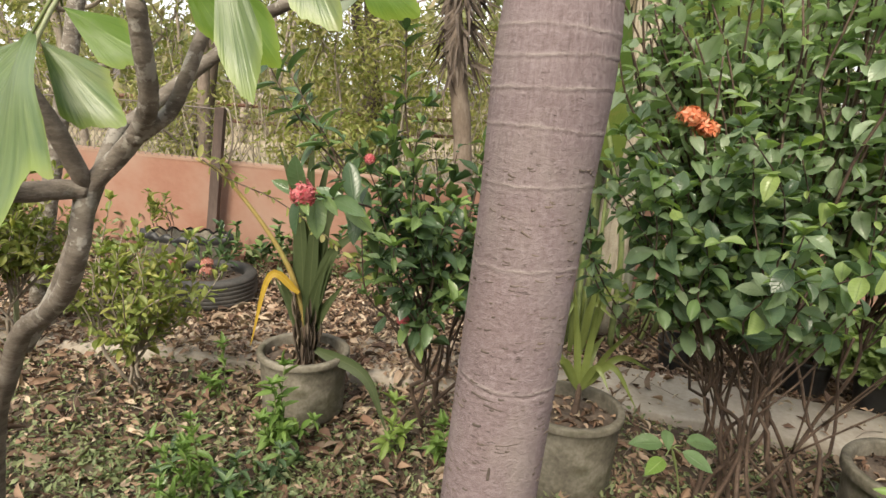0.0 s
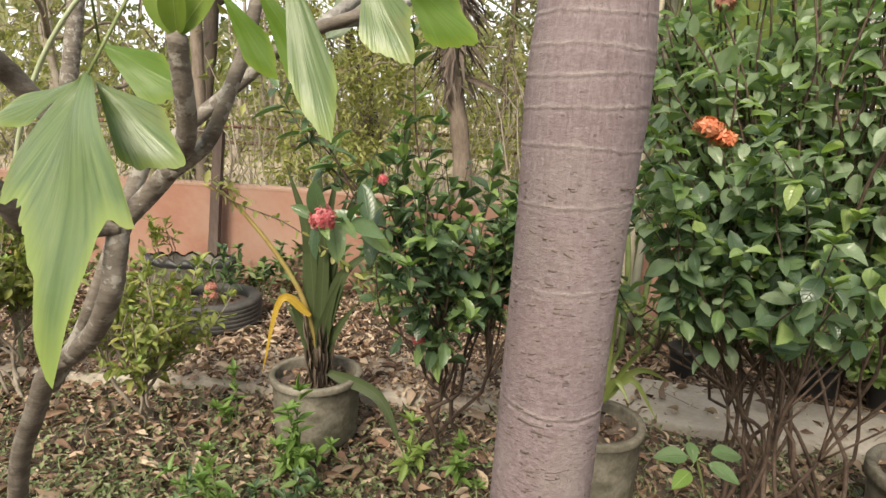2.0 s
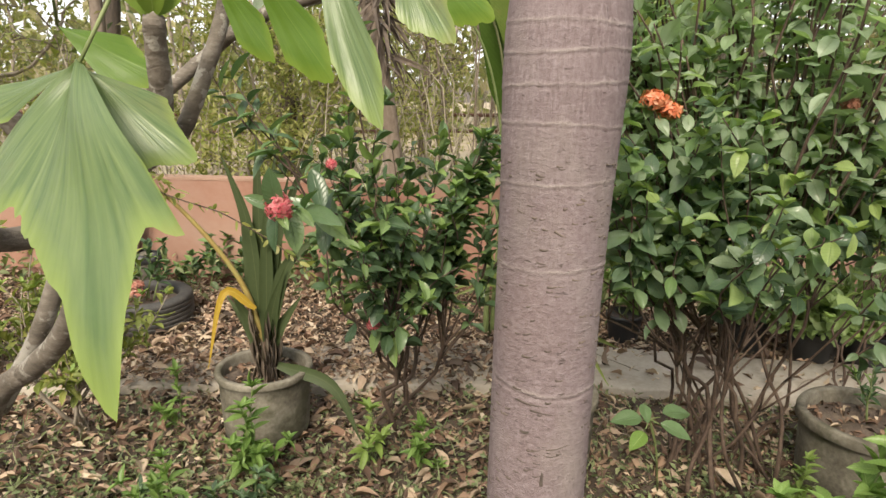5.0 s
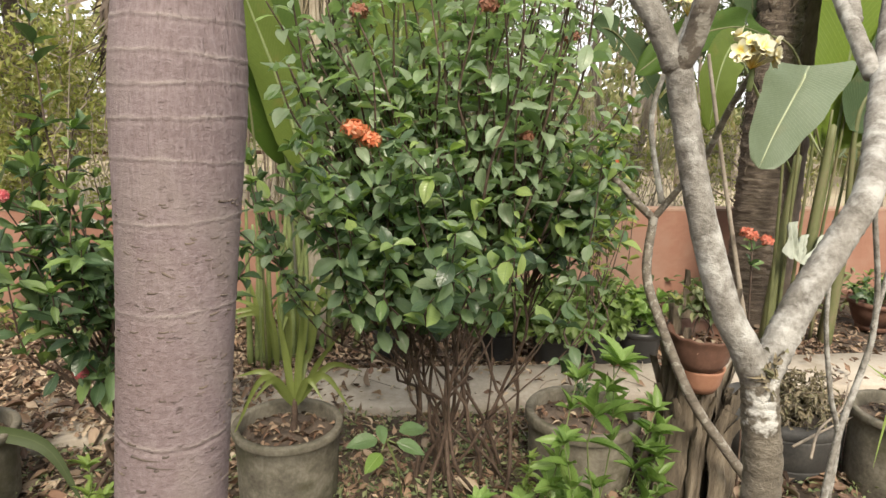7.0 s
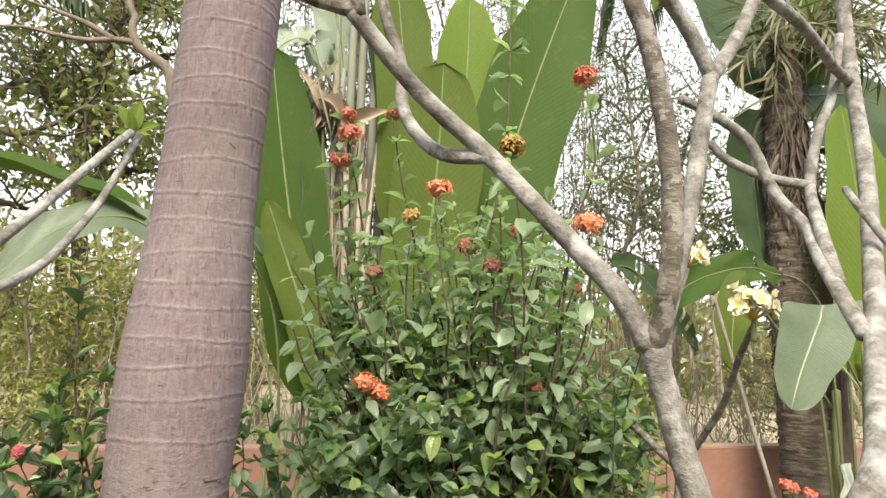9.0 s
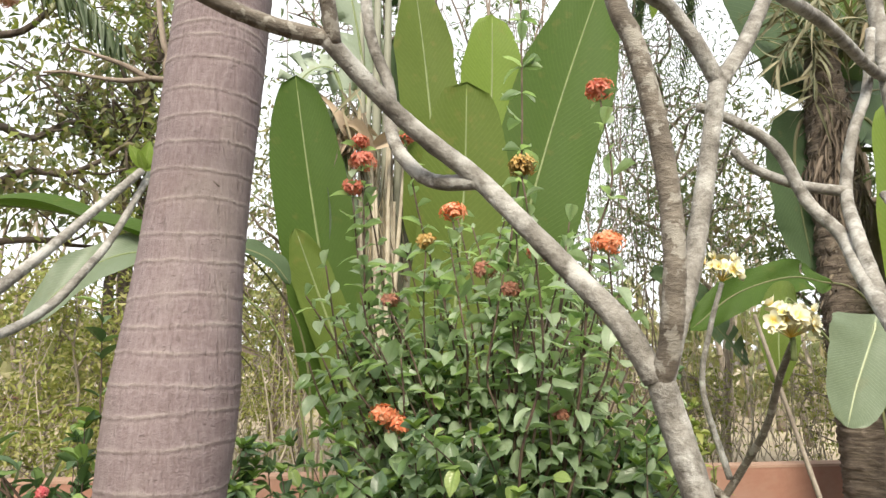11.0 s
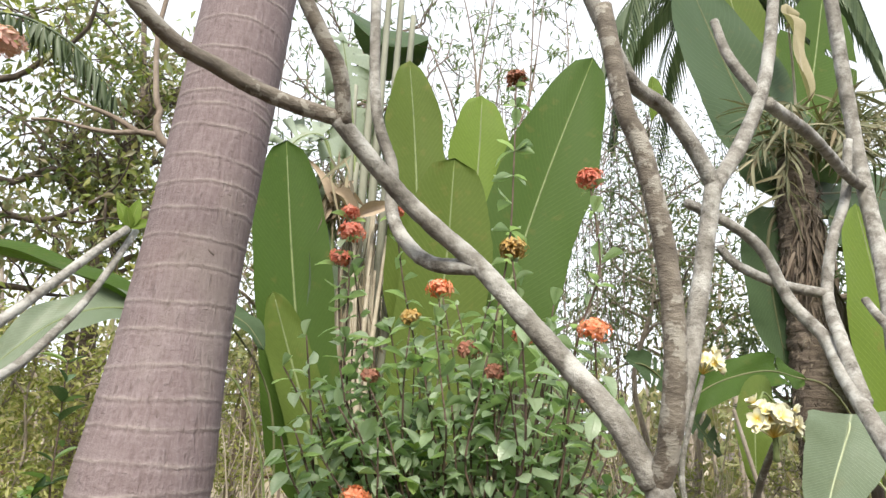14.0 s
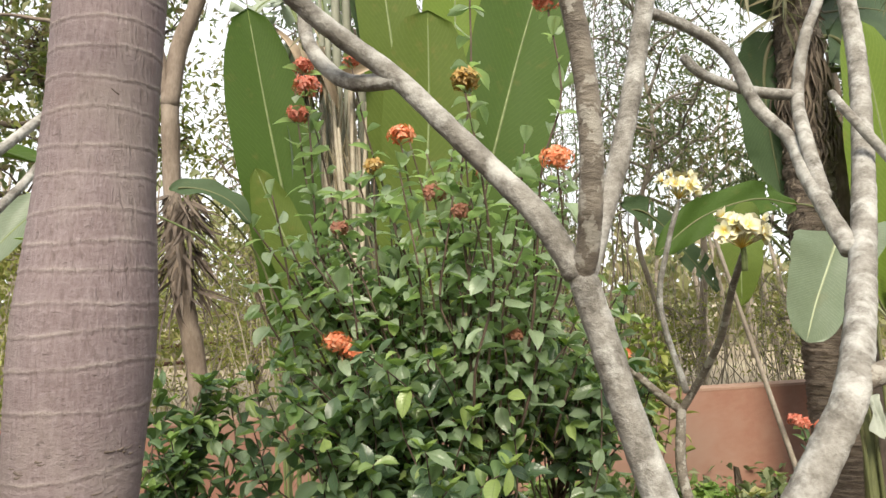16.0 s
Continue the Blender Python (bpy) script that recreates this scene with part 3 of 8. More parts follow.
def sheet(s, xs, ys, height):
    X, Y = np.meshgrid(xs, ys)
    Z = height(X, Y)
    v = np.stack([X, Y, Z], -1).reshape(-1, 3)
    m = len(xs)
    i, k = np.meshgrid(np.arange(len(ys) - 1), np.arange(m - 1), indexing="ij")
    a = (i * m + k).ravel()
    q = np.column_stack([a, a + 1, a + m + 1, a + m])
    s.add(v, q, v[:, :2])


def ground_z(x, y):
    near = np.exp(-((np.hypot(x - 1, y - 3) / 9) ** 2))
    return near * (0.018 * np.sin(2.3 * x + 0.7 * y) * np.sin(1.9 * y - 0.4 * x) + 0.01 * np.sin(7 * x + 2) * np.sin(6.1 * y) - 0.012)


s = Soup()
fine_x, fine_y = np.arange(-4, 7, 0.09), np.arange(-1.5, 6.2, 0.09)
sheet(s, np.r_[-400, -60, -20, -8, fine_x, 9, 20, 60, 400], np.r_[-400, -60, -12, fine_y, 8, 12, 25, 80, 400], ground_z)
solo("ground", s, SOIL, "bare brown garden soil under leaf litter", "ground", "structure")

# dry strip behind the wall
s = Soup()
sheet(s, np.linspace(-30, 30, 60), np.linspace(6.6, 40, 60), lambda x, y: 0.03 + 0.05 * np.sin(0.8 * x) * np.sin(0.7 * y) + 0.01 * (y - 6.6))
solo("dry_field", s, DRYLAND, "dry straw-coloured open ground behind the wall", "ground", "structure")

# concrete path, in two lengths of slab with a worn edge
s = Soup()
front = spline([(-6, 3.5, 0), (-1.7, 3.25, 0), (0.7, 3.06, 0), (1.5, 2.94, 0), (2.3, 2.74, 0), (3.1, 2.56, 0), (5.5, 1.9, 0), (8, 1.1, 0)], 60)
back = spline([(-6, 3.95, 0), (-1.9, 3.68, 0), (0.7, 3.58, 0), (1.5, 3.46, 0), (2.4, 3.2, 0), (3.3, 2.98, 0), (5.7, 2.35, 0), (8.2, 1.6, 0)], 60)
front[:, 1] += rng.normal(0, 0.006, 61)
rows = []
for f, h in ((0.0, -0.04), (0.0, 0.036), (0.025, 0.046), (0.5, 0.048), (0.98, 0.046), (1.0, 0.036), (1.0, -0.04)):
    r = front + (back - front) * f
    r[:, 2] = h
    rows.append(r)
v = np.concatenate(rows)
q = [(i * 61 + k, i * 61 + k + 1, (i + 1) * 61 + k + 1, (i + 1) * 61 + k) for i in range(6) for k in range(60)]
s.add(v, q, v[:, :2])
solo("pavement", s, PATHSTONE, "narrow pale concrete garden path strewn with dry leaves", "path", "structure")


def box(s, a, b, thick, z0, z1, n=1):
    """An upright slab from a to b on the plan, thick metres deep behind its front face."""
    a, b = np.array([*a[:2], 0.0]), np.array([*b[:2], 0.0])
    back_way = np.array([-(b - a)[1], (b - a)[0], 0]) / np.linalg.norm(b - a) * thick
    v, q = [], []
    for i in range(n + 1):
        p = a + (b - a) * i / n
        for o, z in ((p, z0), (p, z1), (p + back_way, z1), (p + back_way, z0)):
            v.append((o[0], o[1], z))
    for i in range(n):
        for k in range(4):
            k2 = (k + 1) % 4
            q.append((4 * i + k, 4 * (i + 1) + k, 4 * (i + 1) + k2, 4 * i + k2))
    q += [(0, 1, 2, 3), (4 * n + 3, 4 * n + 2, 4 * n + 1, 4 * n)]
    v = np.array(v)
    s.add(v, q, v[:, [0, 2]])


wall = thing("wall_back", (1.0, 4.7, 0), "low salmon-painted garden wall with a pale rough top edge", "wall", kind="structure")
s = Soup()
box(s, wall_at(-8), wall_at(9.5), 0.13, -0.1, 0.775, 40)
part("wall_body", s, WALLPAINT, wall, smooth=False)
s = Soup()
box(s, wall_at(-8, 0.004), wall_at(9.5, 0.004), 0.138, 0.776, 0.794, 40)
part("coping", s, WALLCAP, wall, "pale cement coping", smooth=False)
# a darker plinth of broken plaster at the foot
s = Soup()
for x in np.arange(-3.5, 7.5, 0.32):
    b0 = wall_at(x, 0.03 + rng.uniform(0, 0.03))
    box(s, b0, wall_at(x + 0.3, 0.03 + rng.uniform(0, 0.02)), 0.028, -0.05, rng.uniform(0.02, 0.07))
part("plinth", s, TERRA, wall, "broken dark plaster along the foot of the wall", smooth=False)

# wire fence on the wall with a leaning brown post
fence = thing("fence", tuple(wall_at(-1.55, 0.06)), "rusty wire-mesh fence on the garden wall with a leaning brown post", "fence")
s = Soup()
p0, p1 = wall_at(-1.54, 0.11, 0.0), wall_at(-1.42, 0.11, 1.23)
sq = np.array([[-0.036, -0.036, 0], [0.036, -0.036, 0], [0.036, 0.036, 0], [-0.036, 0.036, 0]])
cuts = np.linspace(0, 1, 9)
v = np.concatenate([p0 + (p1 - p0) * f + sq * rng.uniform(0.93, 1.05) for f in cuts])
q = [(4 * i + k, 4 * i + (k + 1) % 4, 4 * i + 4 + (k + 1) % 4, 4 * i + 4 + k) for i in range(8) for k in range(4)] + [(32, 33, 34, 35)]
s.add(v, q, v[:, [0, 2]])
part("post", s, POSTWOOD, fence, "dark brown weathered post", smooth=False)
s = Soup()
x0, x1 = -3.6, -1.42
for k in range(60):
    for sgn in (1, -1):
        xa = x0 + k * 0.06
        pts = [wall_at(xa + sgn * 0.03 * j, 0.02 + 0.004 * sgn, 0.8 + 0.03 * 1.4 * j) for j in range(0, 11, 5)]
        if pts[-1][0] < x1 and pts[-1][0] > x0:
            tube(s, pts, 0.0022, sides=3, n=2, closed=False)
tube(s, [wall_at(x0, 0.03, 1.2), wall_at(-2.4, 0.03, 1.22), wall_at(-1.45, 0.05, 1.21)], 0.006, sides=5)
part("wire_mesh", s, WIRE, fence, "thin rusty chain-link wire")
s = Soup()
tube(s, [wall_at(-1.38, 0.09, 0.8), wall_at(-1.34, 0.09, 1.0), wall_at(-1.36, 0.1, 1.2), wall_at(-1.42, 0.1, 1.23)], 0.008, sides=5)
part("cable", s, STICK, fence, "loose pale cable tied to the post")

# rail fence in the field behind
railing = thing("rail_fence", (1.4, 10.7, 0.1), "weathered pole-and-rail fence standing in the dry field", "fence")
for x in (-4.2, -1.4, 1.4, 4.3, 7.2):
    s = Soup()
    tube(s, [(x, 10.7, 0.0), (x + 0.04, 10.7, 0.9), (x + 0.22, 10.7, 2.6 if x == 1.4 else 1.3)], 0.075, 0.05, 7, rough=0.06)
    part("post", s, STICK, railing)
for z in (0.72, 0.98):
    s = Soup()
    tube(s, [(-6, 10.65, z + 0.05), (-1.4, 10.62, z), (1.4, 10.62, z + 0.02), (5, 10.65, z), (9, 10.65, z + 0.06)], 0.035, 0.03, 6, rough=0.05)
    part("rail", s, TERRA, railing)

# ---- the palm beside the camera ----
RINGS = (0.22, 0.38, 0.55, 0.72, 1.039, 1.218, 1.347, 1.435, 1.493, 1.544, 1.584, 1.632, 1.673, 1.717, 1.772, 1.82, 1.874, 1.928, 1.974, 2.021, 2.07, 2.127, 2.168, 2.19, 2.235, 2.29, 2.35, 2.41, 2.48, 2.56, 2.65, 2.75, 2.86, 2.98)
AXIS_Z = [-0.05, 0.4, 0.75, 1.0, 1.25, 1.5, 1.75, 2.0, 2.3, 3.1]
AXIS_X = [0.418, 0.459, 0.488, 0.508, 0.529, 0.544, 0.556, 0.572, 0.587, 0.63]
AXIS_Y = [0.92, 1.017, 1.093, 1.147, 1.205, 1.235, 1.26, 1.283, 1.308, 1.37]


def palm_trunk():
    th = thing("palm_tree", (0.425, 0.93, 0), "smooth grey-mauve palm trunk with pale ring scars, slightly bulging", "palm tree")
    zs = np.r_[np.arange(-0.05, 0.68, 0.03), np.arange(0.68, 2.5, 0.0022), np.arange(2.5, 3.1, 0.008)]
    width = np.interp(zs, [-0.05, 0.1, 0.3, 0.6, 0.75, 1.0, 1.2, 1.33, 1.42, 1.5, 1.57, 1.63, 1.7, 1.78, 1.92, 2.1, 2.36, 3.1], [0.25, 0.2, 0.165, 0.155, 0.154, 0.164, 0.172, 0.18, 0.189, 0.197, 0.197, 0.188, 0.178, 0.169, 0.164, 0.168, 0.171, 0.165])
    cx, cy = np.interp(zs, AXIS_Z, AXIS_X), np.interp(zs, AXIS_Z, AXIS_Y)
    soft = np.ones(121) / 121
    cx[200:-200], cy[200:-200] = np.convolve(cx, soft, "same")[200:-200], np.convolve(cy, soft, "same")[200:-200]
    sides = 90
    a = np.arange(sides) / sides * 2 * np.pi
    v, scar = [], []
    tilts = [(rng.uniform(-0.004, 0.004), rng.uniform(-0.004, 0.004)) for _ in RINGS]
    for z, w, x0, y0 in zip(zs, width, cx, cy):
        r = np.full(sides, w / 2)
        sc = np.zeros(sides)
        for h, (tx, ty) in zip(RINGS, tilts):
            if abs(z - h) < 0.035:
                d = z - h - tx * np.cos(a) - ty * np.sin(a) - 0.0015 * np.sin(3 * a + h * 40) - 0.0008 * np.sin(11 * a + h * 90)
                deep = 3.0 if abs(h - 1.039) < 0.01 else 1.0
                r += 0.0008 * np.exp(-((d / 0.003) ** 2)) - 0.0006 * deep * np.exp(-(((d + 0.006) / 0.003) ** 2))
                sc += (np.exp(-((d / 0.0026) ** 2)) + 0.25 * np.exp(-(((d + 0.009) / 0.002) ** 2))) * (0.66 + 0.34 * np.sin(5 * a + 60 * h))
        r *= 1 + 0.006 * np.sin(3 * a + z * 5) + 0.003 * np.sin(7 * a - z * 11)
        v.append(np.column_stack([x0 + r * np.cos(a), y0 + r * np.sin(a), np.full(sides, z)]))
        scar.append(sc)
    n = len(zs)
    i, k = np.meshgrid(np.arange(n - 1), np.arange(sides), indexing="ij")
    b, e = (i * sides + k).ravel(), (i * sides + (k + 1) % sides).ravel()
    s = Soup()
    v = np.concatenate(v)
    s.add(v, np.column_stack([b, e, e + sides, b + sides]), v[:, [0, 2]])
    ob = part("trunk", s, PALM, th)
    att = ob.data.attributes.new("scar", "FLOAT", "POINT")
    att.data.foreach_set("value", np.clip(np.concatenate(scar), 0, 1).astype(np.float32))
    # small open cracks and pits in the bark
    s = Soup()
    pr = np.random.default_rng(12)
    marks = [(1.276, -1.74, 0.02, -0.5, 0.002), (1.372, -1.8, 0.01, 0, 0.0015), (1.328, -1.4, 0.007, 0, 0.0016), (1.19, -1.85, 0.01, 0, 0.0016), (0.908, -1.76, 0.02, 1.5, 0.0035), (1.02, -2.05, 0.05, -0.1, 0.0018), (1.008, -1.75, 0.05, -0.12, 0.0016), (0.955, -1.5, 0.035, 0.15, 0.0012), (0.95, -2.0, 0.012, 0, 0.002), (1.9, -1.2, 0.012, 2.5, 0.0015)]
    for _ in range(210):
        z = 0.7 + 0.68 * pr.random() ** 1.3
        marks.append((z, pr.uniform(-3.1, 0.1), pr.uniform(0.005, 0.016), pr.normal(0, 0.12), pr.uniform(0.0009, 0.0023)))
    for z, ang, ln, tilt, thick in marks:
        rad = np.interp(z, zs, width) / 2
        x0, y0 = np.interp(z, zs, cx), np.interp(z, zs, cy)
        pts = []
        for f in (-1, 0, 1):
            aa = ang + f * ln * math.cos(tilt) / rad / 2
            pts.append((x0 + rad * math.cos(aa), y0 + rad * math.sin(aa), z + f * ln * math.sin(tilt) / 2 + 0.001 * abs(f)))
        tube(s, pts, thick, thick * 0.5, 5)
    part("bark_crack", s, DARK_BARK, th, "small dark cracks in the bark", kind="stuff")
    return th


palm_trunk()


# ---- frangipani trees ----
def limb(th, name, pts, r0, r1, mat, sides=12):
    s = Soup()
    ln = np.linalg.norm(np.diff(np.asarray(pts, float), axis=0), axis=1).sum()
    c = tube(s, pts, r0, r1, sides, max(8, int(ln / 0.011)), rough=0.034)
    part(name, s, mat, th)
    return c


fr = thing("frangipani_tree", (1.42, 0.82, 0), "bare pale-barked frangipani with forked knobbly limbs", "tree")
limb(fr, "trunk", [(1.43, 0.84, -0.03), (1.41, 0.82, 0.35), (1.4, 0.81, 0.7), (1.375, 0.8, 0.95), (1.355, 0.805, 1.06), (1.34, 0.81, 1.15)], 0.034, 0.027, FRANGI_TRUNK, 16)
limb(fr, "limb", [(1.345, 0.81, 1.12), (1.31, 0.815, 1.18), (1.28, 0.84, 1.25), (1.25, 0.88, 1.39), (1.225, 0.905, 1.52), (1.2, 0.91, 1.61)], 0.025, 0.019, FRANGI, 14)
limb(fr, "limb", [(1.345, 0.81, 1.12), (1.38, 0.81, 1.19), (1.43, 0.82, 1.25), (1.53, 0.84, 1.34), (1.61, 0.86, 1.42), (1.82, 1.0, 1.57), (2.04, 1.15, 1.8), (2.22, 1.28, 2.09), (2.29, 1.35, 2.33), (2.34, 1.4, 2.6), (2.32, 1.4, 3.05)], 0.026, 0.02, FRANGI, 14)
limb(fr, "branch", [(1.2, 0.91, 1.59), (1.16, 0.93, 1.67), (1.12, 0.98, 1.74), (1.06, 1.02, 1.82), (1.0, 1.07, 1.905), (0.92, 1.07, 1.96), (0.85, 1.06, 2.01), (0.75, 1.03, 2.09)], 0.018, 0.0135, FRANGI)
limb(fr, "branch", [(0.76, 1.03, 2.085), (0.742, 1.0, 2.15), (0.71, 0.98, 2.19), (0.65, 0.95, 2.28), (0.62, 0.94, 2.4)], 0.0125, 0.011, FRANGI_DARK)
limb(fr, "branch", [(0.76, 1.03, 2.09), (0.68, 1.03, 2.1), (0.62, 1.02, 2.11), (0.57, 1.0, 2.12), (0.52, 0.97, 2.125), (0.46, 0.93, 2.16), (0.38, 0.9, 2.25)], 0.0125, 0.0105, FRANGI_DARK)
limb(fr, "branch", [(1.0, 1.07, 1.9), (0.94, 1.12, 1.91), (0.9, 1.15, 1.95), (0.88, 1.18, 2.01), (0.88, 1.2, 2.1), (0.84, 1.2, 2.22), (0.82, 1.2, 2.5)], 0.0135, 0.01, FRANGI)
limb(fr, "branch", [(1.205, 0.91, 1.585), (1.204, 0.885, 1.627), (1.197, 0.86, 1.684), (1.195, 0.848, 1.742), (1.191, 0.842, 1.8), (1.184, 0.838, 1.858), (1.17, 0.834, 1.932), (1.15, 0.83, 2.006), (1.135, 0.83, 2.052), (1.114, 0.83, 2.097), (1.084, 0.83, 2.247)], 0.0165, 0.0135, FRANGI_DARK)
limb(fr, "branch", [(1.215, 0.92, 1.58), (1.27, 0.94, 1.69), (1.3, 0.95, 1.75), (1.35, 0.97, 1.88), (1.38, 0.98, 1.98), (1.41, 0.985, 2.09)], 0.016, 0.015, FRANGI)
limb(fr, "branch", [(1.41, 0.985, 2.08), (1.36, 0.98, 2.15), (1.3, 0.97, 2.2), (1.21, 0.94, 2.215), (1.14, 0.92, 2.3), (1.08, 0.92, 2.42)], 0.0145, 0.012, FRANGI)
limb(fr, "branch", [(1.41, 0.985, 2.08), (1.49, 1.0, 2.18), (1.58, 1.02, 2.33), (1.63, 1.03, 2.48), (1.67, 1.04, 2.65)], 0.0145, 0.012, FRANGI)
limb(fr, "branch", [(1.57, 1.02, 2.31), (1.52, 1.04, 2.4), (1.52, 1.07, 2.5)], 0.011, 0.009, FRANGI)
limb(fr, "branch", [(1.59, 1.02, 2.3), (1.86, 1.15, 2.34), (2.16, 1.3, 2.35), (2.3, 1.36, 2.36)], 0.013, 0.014, FRANGI)
limb(fr, "branch", [(1.61, 0.86, 1.42), (1.68, 0.85, 1.432), (1.78, 0.84, 1.44), (1.95, 0.82, 1.5)], 0.018, 0.014, FRANGI_DARK)
limb(fr, "branch", [(1.86, 1.05, 1.62), (1.94, 1.2, 1.79), (2.01, 1.3, 1.9), (1.99, 1.37, 2.0), (1.94, 1.4, 2.14), (1.84, 1.42, 2.21), (1.74, 1.44, 2.25)], 0.018, 0.013, FRANGI)
limb(fr, "branch", [(2.11, 1.36, 2.03), (2.0, 1.4, 2.05), (1.88, 1.42, 2.09), (1.84, 1.44, 2.14)], 0.014, 0.012, FRANGI)
limb(fr, "branch", [(1.92, 1.15, 1.74), (2.0, 1.25, 1.89), (2.11, 1.36, 2.03), (2.15, 1.36, 2.18), (2.22, 1.36, 2.32), (2.26, 1.36, 2.5)], 0.017, 0.012, FRANGI)
limb(fr, "branch", [(2.2, 1.08, 1.68), (2.08, 1.1, 1.79), (2.01, 1.15, 1.92), (2.03, 1.2, 1.98)], 0.012, 0.009, FRANGI)
# peeling bark curls at the fork and knobs along the limbs
s = Soup()
tpl = blade(3, 1, "ovate", 0.8, 0.5)
for _ in range(46):
    at = np.array([1.335, 0.785, 1.145]) + rng.normal(0, 0.01, 3) * (1, 0.5, 1.9)
    s.many(tpl, mats_for(at, rng.normal(0, 1, 3) * (0.6, 0.3, 1.2), (rng.normal(0, 0.4), -1, 0.2), rng.uniform(0.008, 0.02), rng.uniform(0.004, 0.008)))
part("peeling_bark", s, THATCH, fr, "dry peeling bark in the fork")
# one fresh leaf on a low twig and a leaf at the crown
tpl_fr = blade(10, 2, "ovate", 0.2, 0.12)
s = Soup()
s.many(tpl_fr, mats_for([(1.3, 1.0, 2.28)], [(0.02, 0, -1)], [(0, -1, 0.1)], 0.085, 0.036))
part("leaf", s, BIG_LIME, fr)

# ---- dark-barked frangipani ----
fl = thing("frangipani_tree", (-0.75, 1.55, 0), "grey-brown ringed frangipani with crooked limbs and few leaves", "tree")
limb(fl, "trunk", [(-0.75, 1.55, -0.03), (-0.66, 1.48, 0.4), (-0.55, 1.38, 0.72), (-0.45, 1.3, 0.88), (-0.37, 1.24, 1.0), (-0.29, 1.2, 1.06)], 0.022, 0.017, FRANGI_BROWN, 14)
limb(fl, "limb", [(-0.31, 1.21, 1.045), (-0.235, 1.16, 1.11), (-0.167, 1.093, 1.195), (-0.157, 1.099, 1.253), (-0.148, 1.104, 1.3), (-0.126, 1.108, 1.327), (-0.095, 1.107, 1.358), (-0.06, 1.089, 1.391), (-0.026, 1.05, 1.423), (-0.009, 1.024, 1.452), (0.002, 0.996, 1.486), (0.007, 0.976, 1.523), (0.013, 0.958, 1.557)], 0.0175, 0.0115, FRANGI_DARK)
limb(fl, "limb", [(-0.4, 1.28, 0.95), (-0.33, 1.28, 1.06), (-0.28, 1.259, 1.149), (-0.209, 1.297, 1.358), (-0.196, 1.324, 1.382), (-0.129, 1.385, 1.458), (-0.088, 1.4, 1.495), (-0.037, 1.416, 1.541), (0.03, 1.36, 1.58), (0.1, 1.33, 1.61), (0.17, 1.3, 1.63), (0.24, 1.33, 1.68)], 0.016, 0.0095, FRANGI_DARK)
limb(fl, "branch", [(-0.148, 1.1, 1.3), (-0.17, 1.08, 1.303), (-0.208, 1.013, 1.309), (-0.211, 0.952, 1.363), (-0.223, 0.919, 1.4), (-0.244, 0.878, 1.443)], 0.0145, 0.016, FRANGI_BROWN)
limb(fl, "branch", [(-0.148, 1.1, 1.31), (-0.163, 1.039, 1.416), (-0.201, 0.994, 1.498), (-0.209, 0.965, 1.524), (-0.217, 0.947, 1.547), (-0.247, 0.927, 1.591)], 0.014, 0.013, FRANGI_BROWN)
limb(fl, "branch", [(-0.067, 1.086, 1.381), (-0.031, 1.08, 1.405), (-0.005, 1.079, 1.428), (0.015, 1.075, 1.463), (0.035, 1.072, 1.508), (0.05, 1.077, 1.547), (0.06, 1.079, 1.579), (0.069, 1.082, 1.617)], 0.0115, 0.009, FRANGI_DARK)
limb(fl, "branch", [(0.1, 1.33, 1.61), (0.17, 1.45, 1.7), (0.22, 1.6, 1.81), (0.26, 1.75, 1.92), (0.3, 1.85, 2.01), (0.355, 1.94, 2.11)], 0.012, 0.0105, FRANGI)
limb(fl, "branch", [(0.12, 1.32, 1.615), (0.2, 1.5, 1.66), (0.25, 1.62, 1.72), (0.29, 1.72, 1.81), (0.32, 1.85, 1.92), (0.37, 1.99, 2.12)], 0.0105, 0.009, FRANGI)
s = Soup()
for way, ln in (((0.1, 0, 1), 0.09), ((-0.5, 0, 0.9), 0.085), ((-0.9, 0, -0.1), 0.05), ((0.9, 0, 0.5), 0.07), ((-0.2, -0.3, 0.8), 0.06)):
    s.many(tpl_fr, mats_for([(0.36, 1.95, 2.115)], [way], [(0.1, -1, 0.3)], ln, ln * 0.42))
for way, ln in (((0.6, 0.1, 0.9), 0.09), ((-0.5, 0.1, 0.8), 0.08), ((0.1, -0.4, 0.8), 0.08)):
    s.many(tpl_fr, mats_for([(0.013, 0.958, 1.557)], [way], [(0.1, -1, 0.3)], ln, ln * 0.42))
    s.many(tpl_fr, mats_for([(0.069, 1.082, 1.617)], [way], [(0.1, -1, 0.3)], ln, ln * 0.42))
part("leaf_tuft", s, BIG_LIME, fl, "small fresh green leaves at the twig ends", kind="stuff")

# slender trunk farther off on the same side
sl = thing("tree", (-2.080, 3.712, 0), "slender grey-barked trunk with dark rings behind the frangipani", "tree")
limb(sl, "trunk", [(-2.080, 3.712, -0.03)] + [(-2.02, 3.712, 0.303), (-1.964, 3.748, 0.704), (-1.886, 3.797, 1.188), (-1.79, 3.853, 1.776), (-1.745, 3.878, 2.132), (-1.688, 3.91, 2.422)], 0.052, 0.042, FRANGI_DARK, 14)

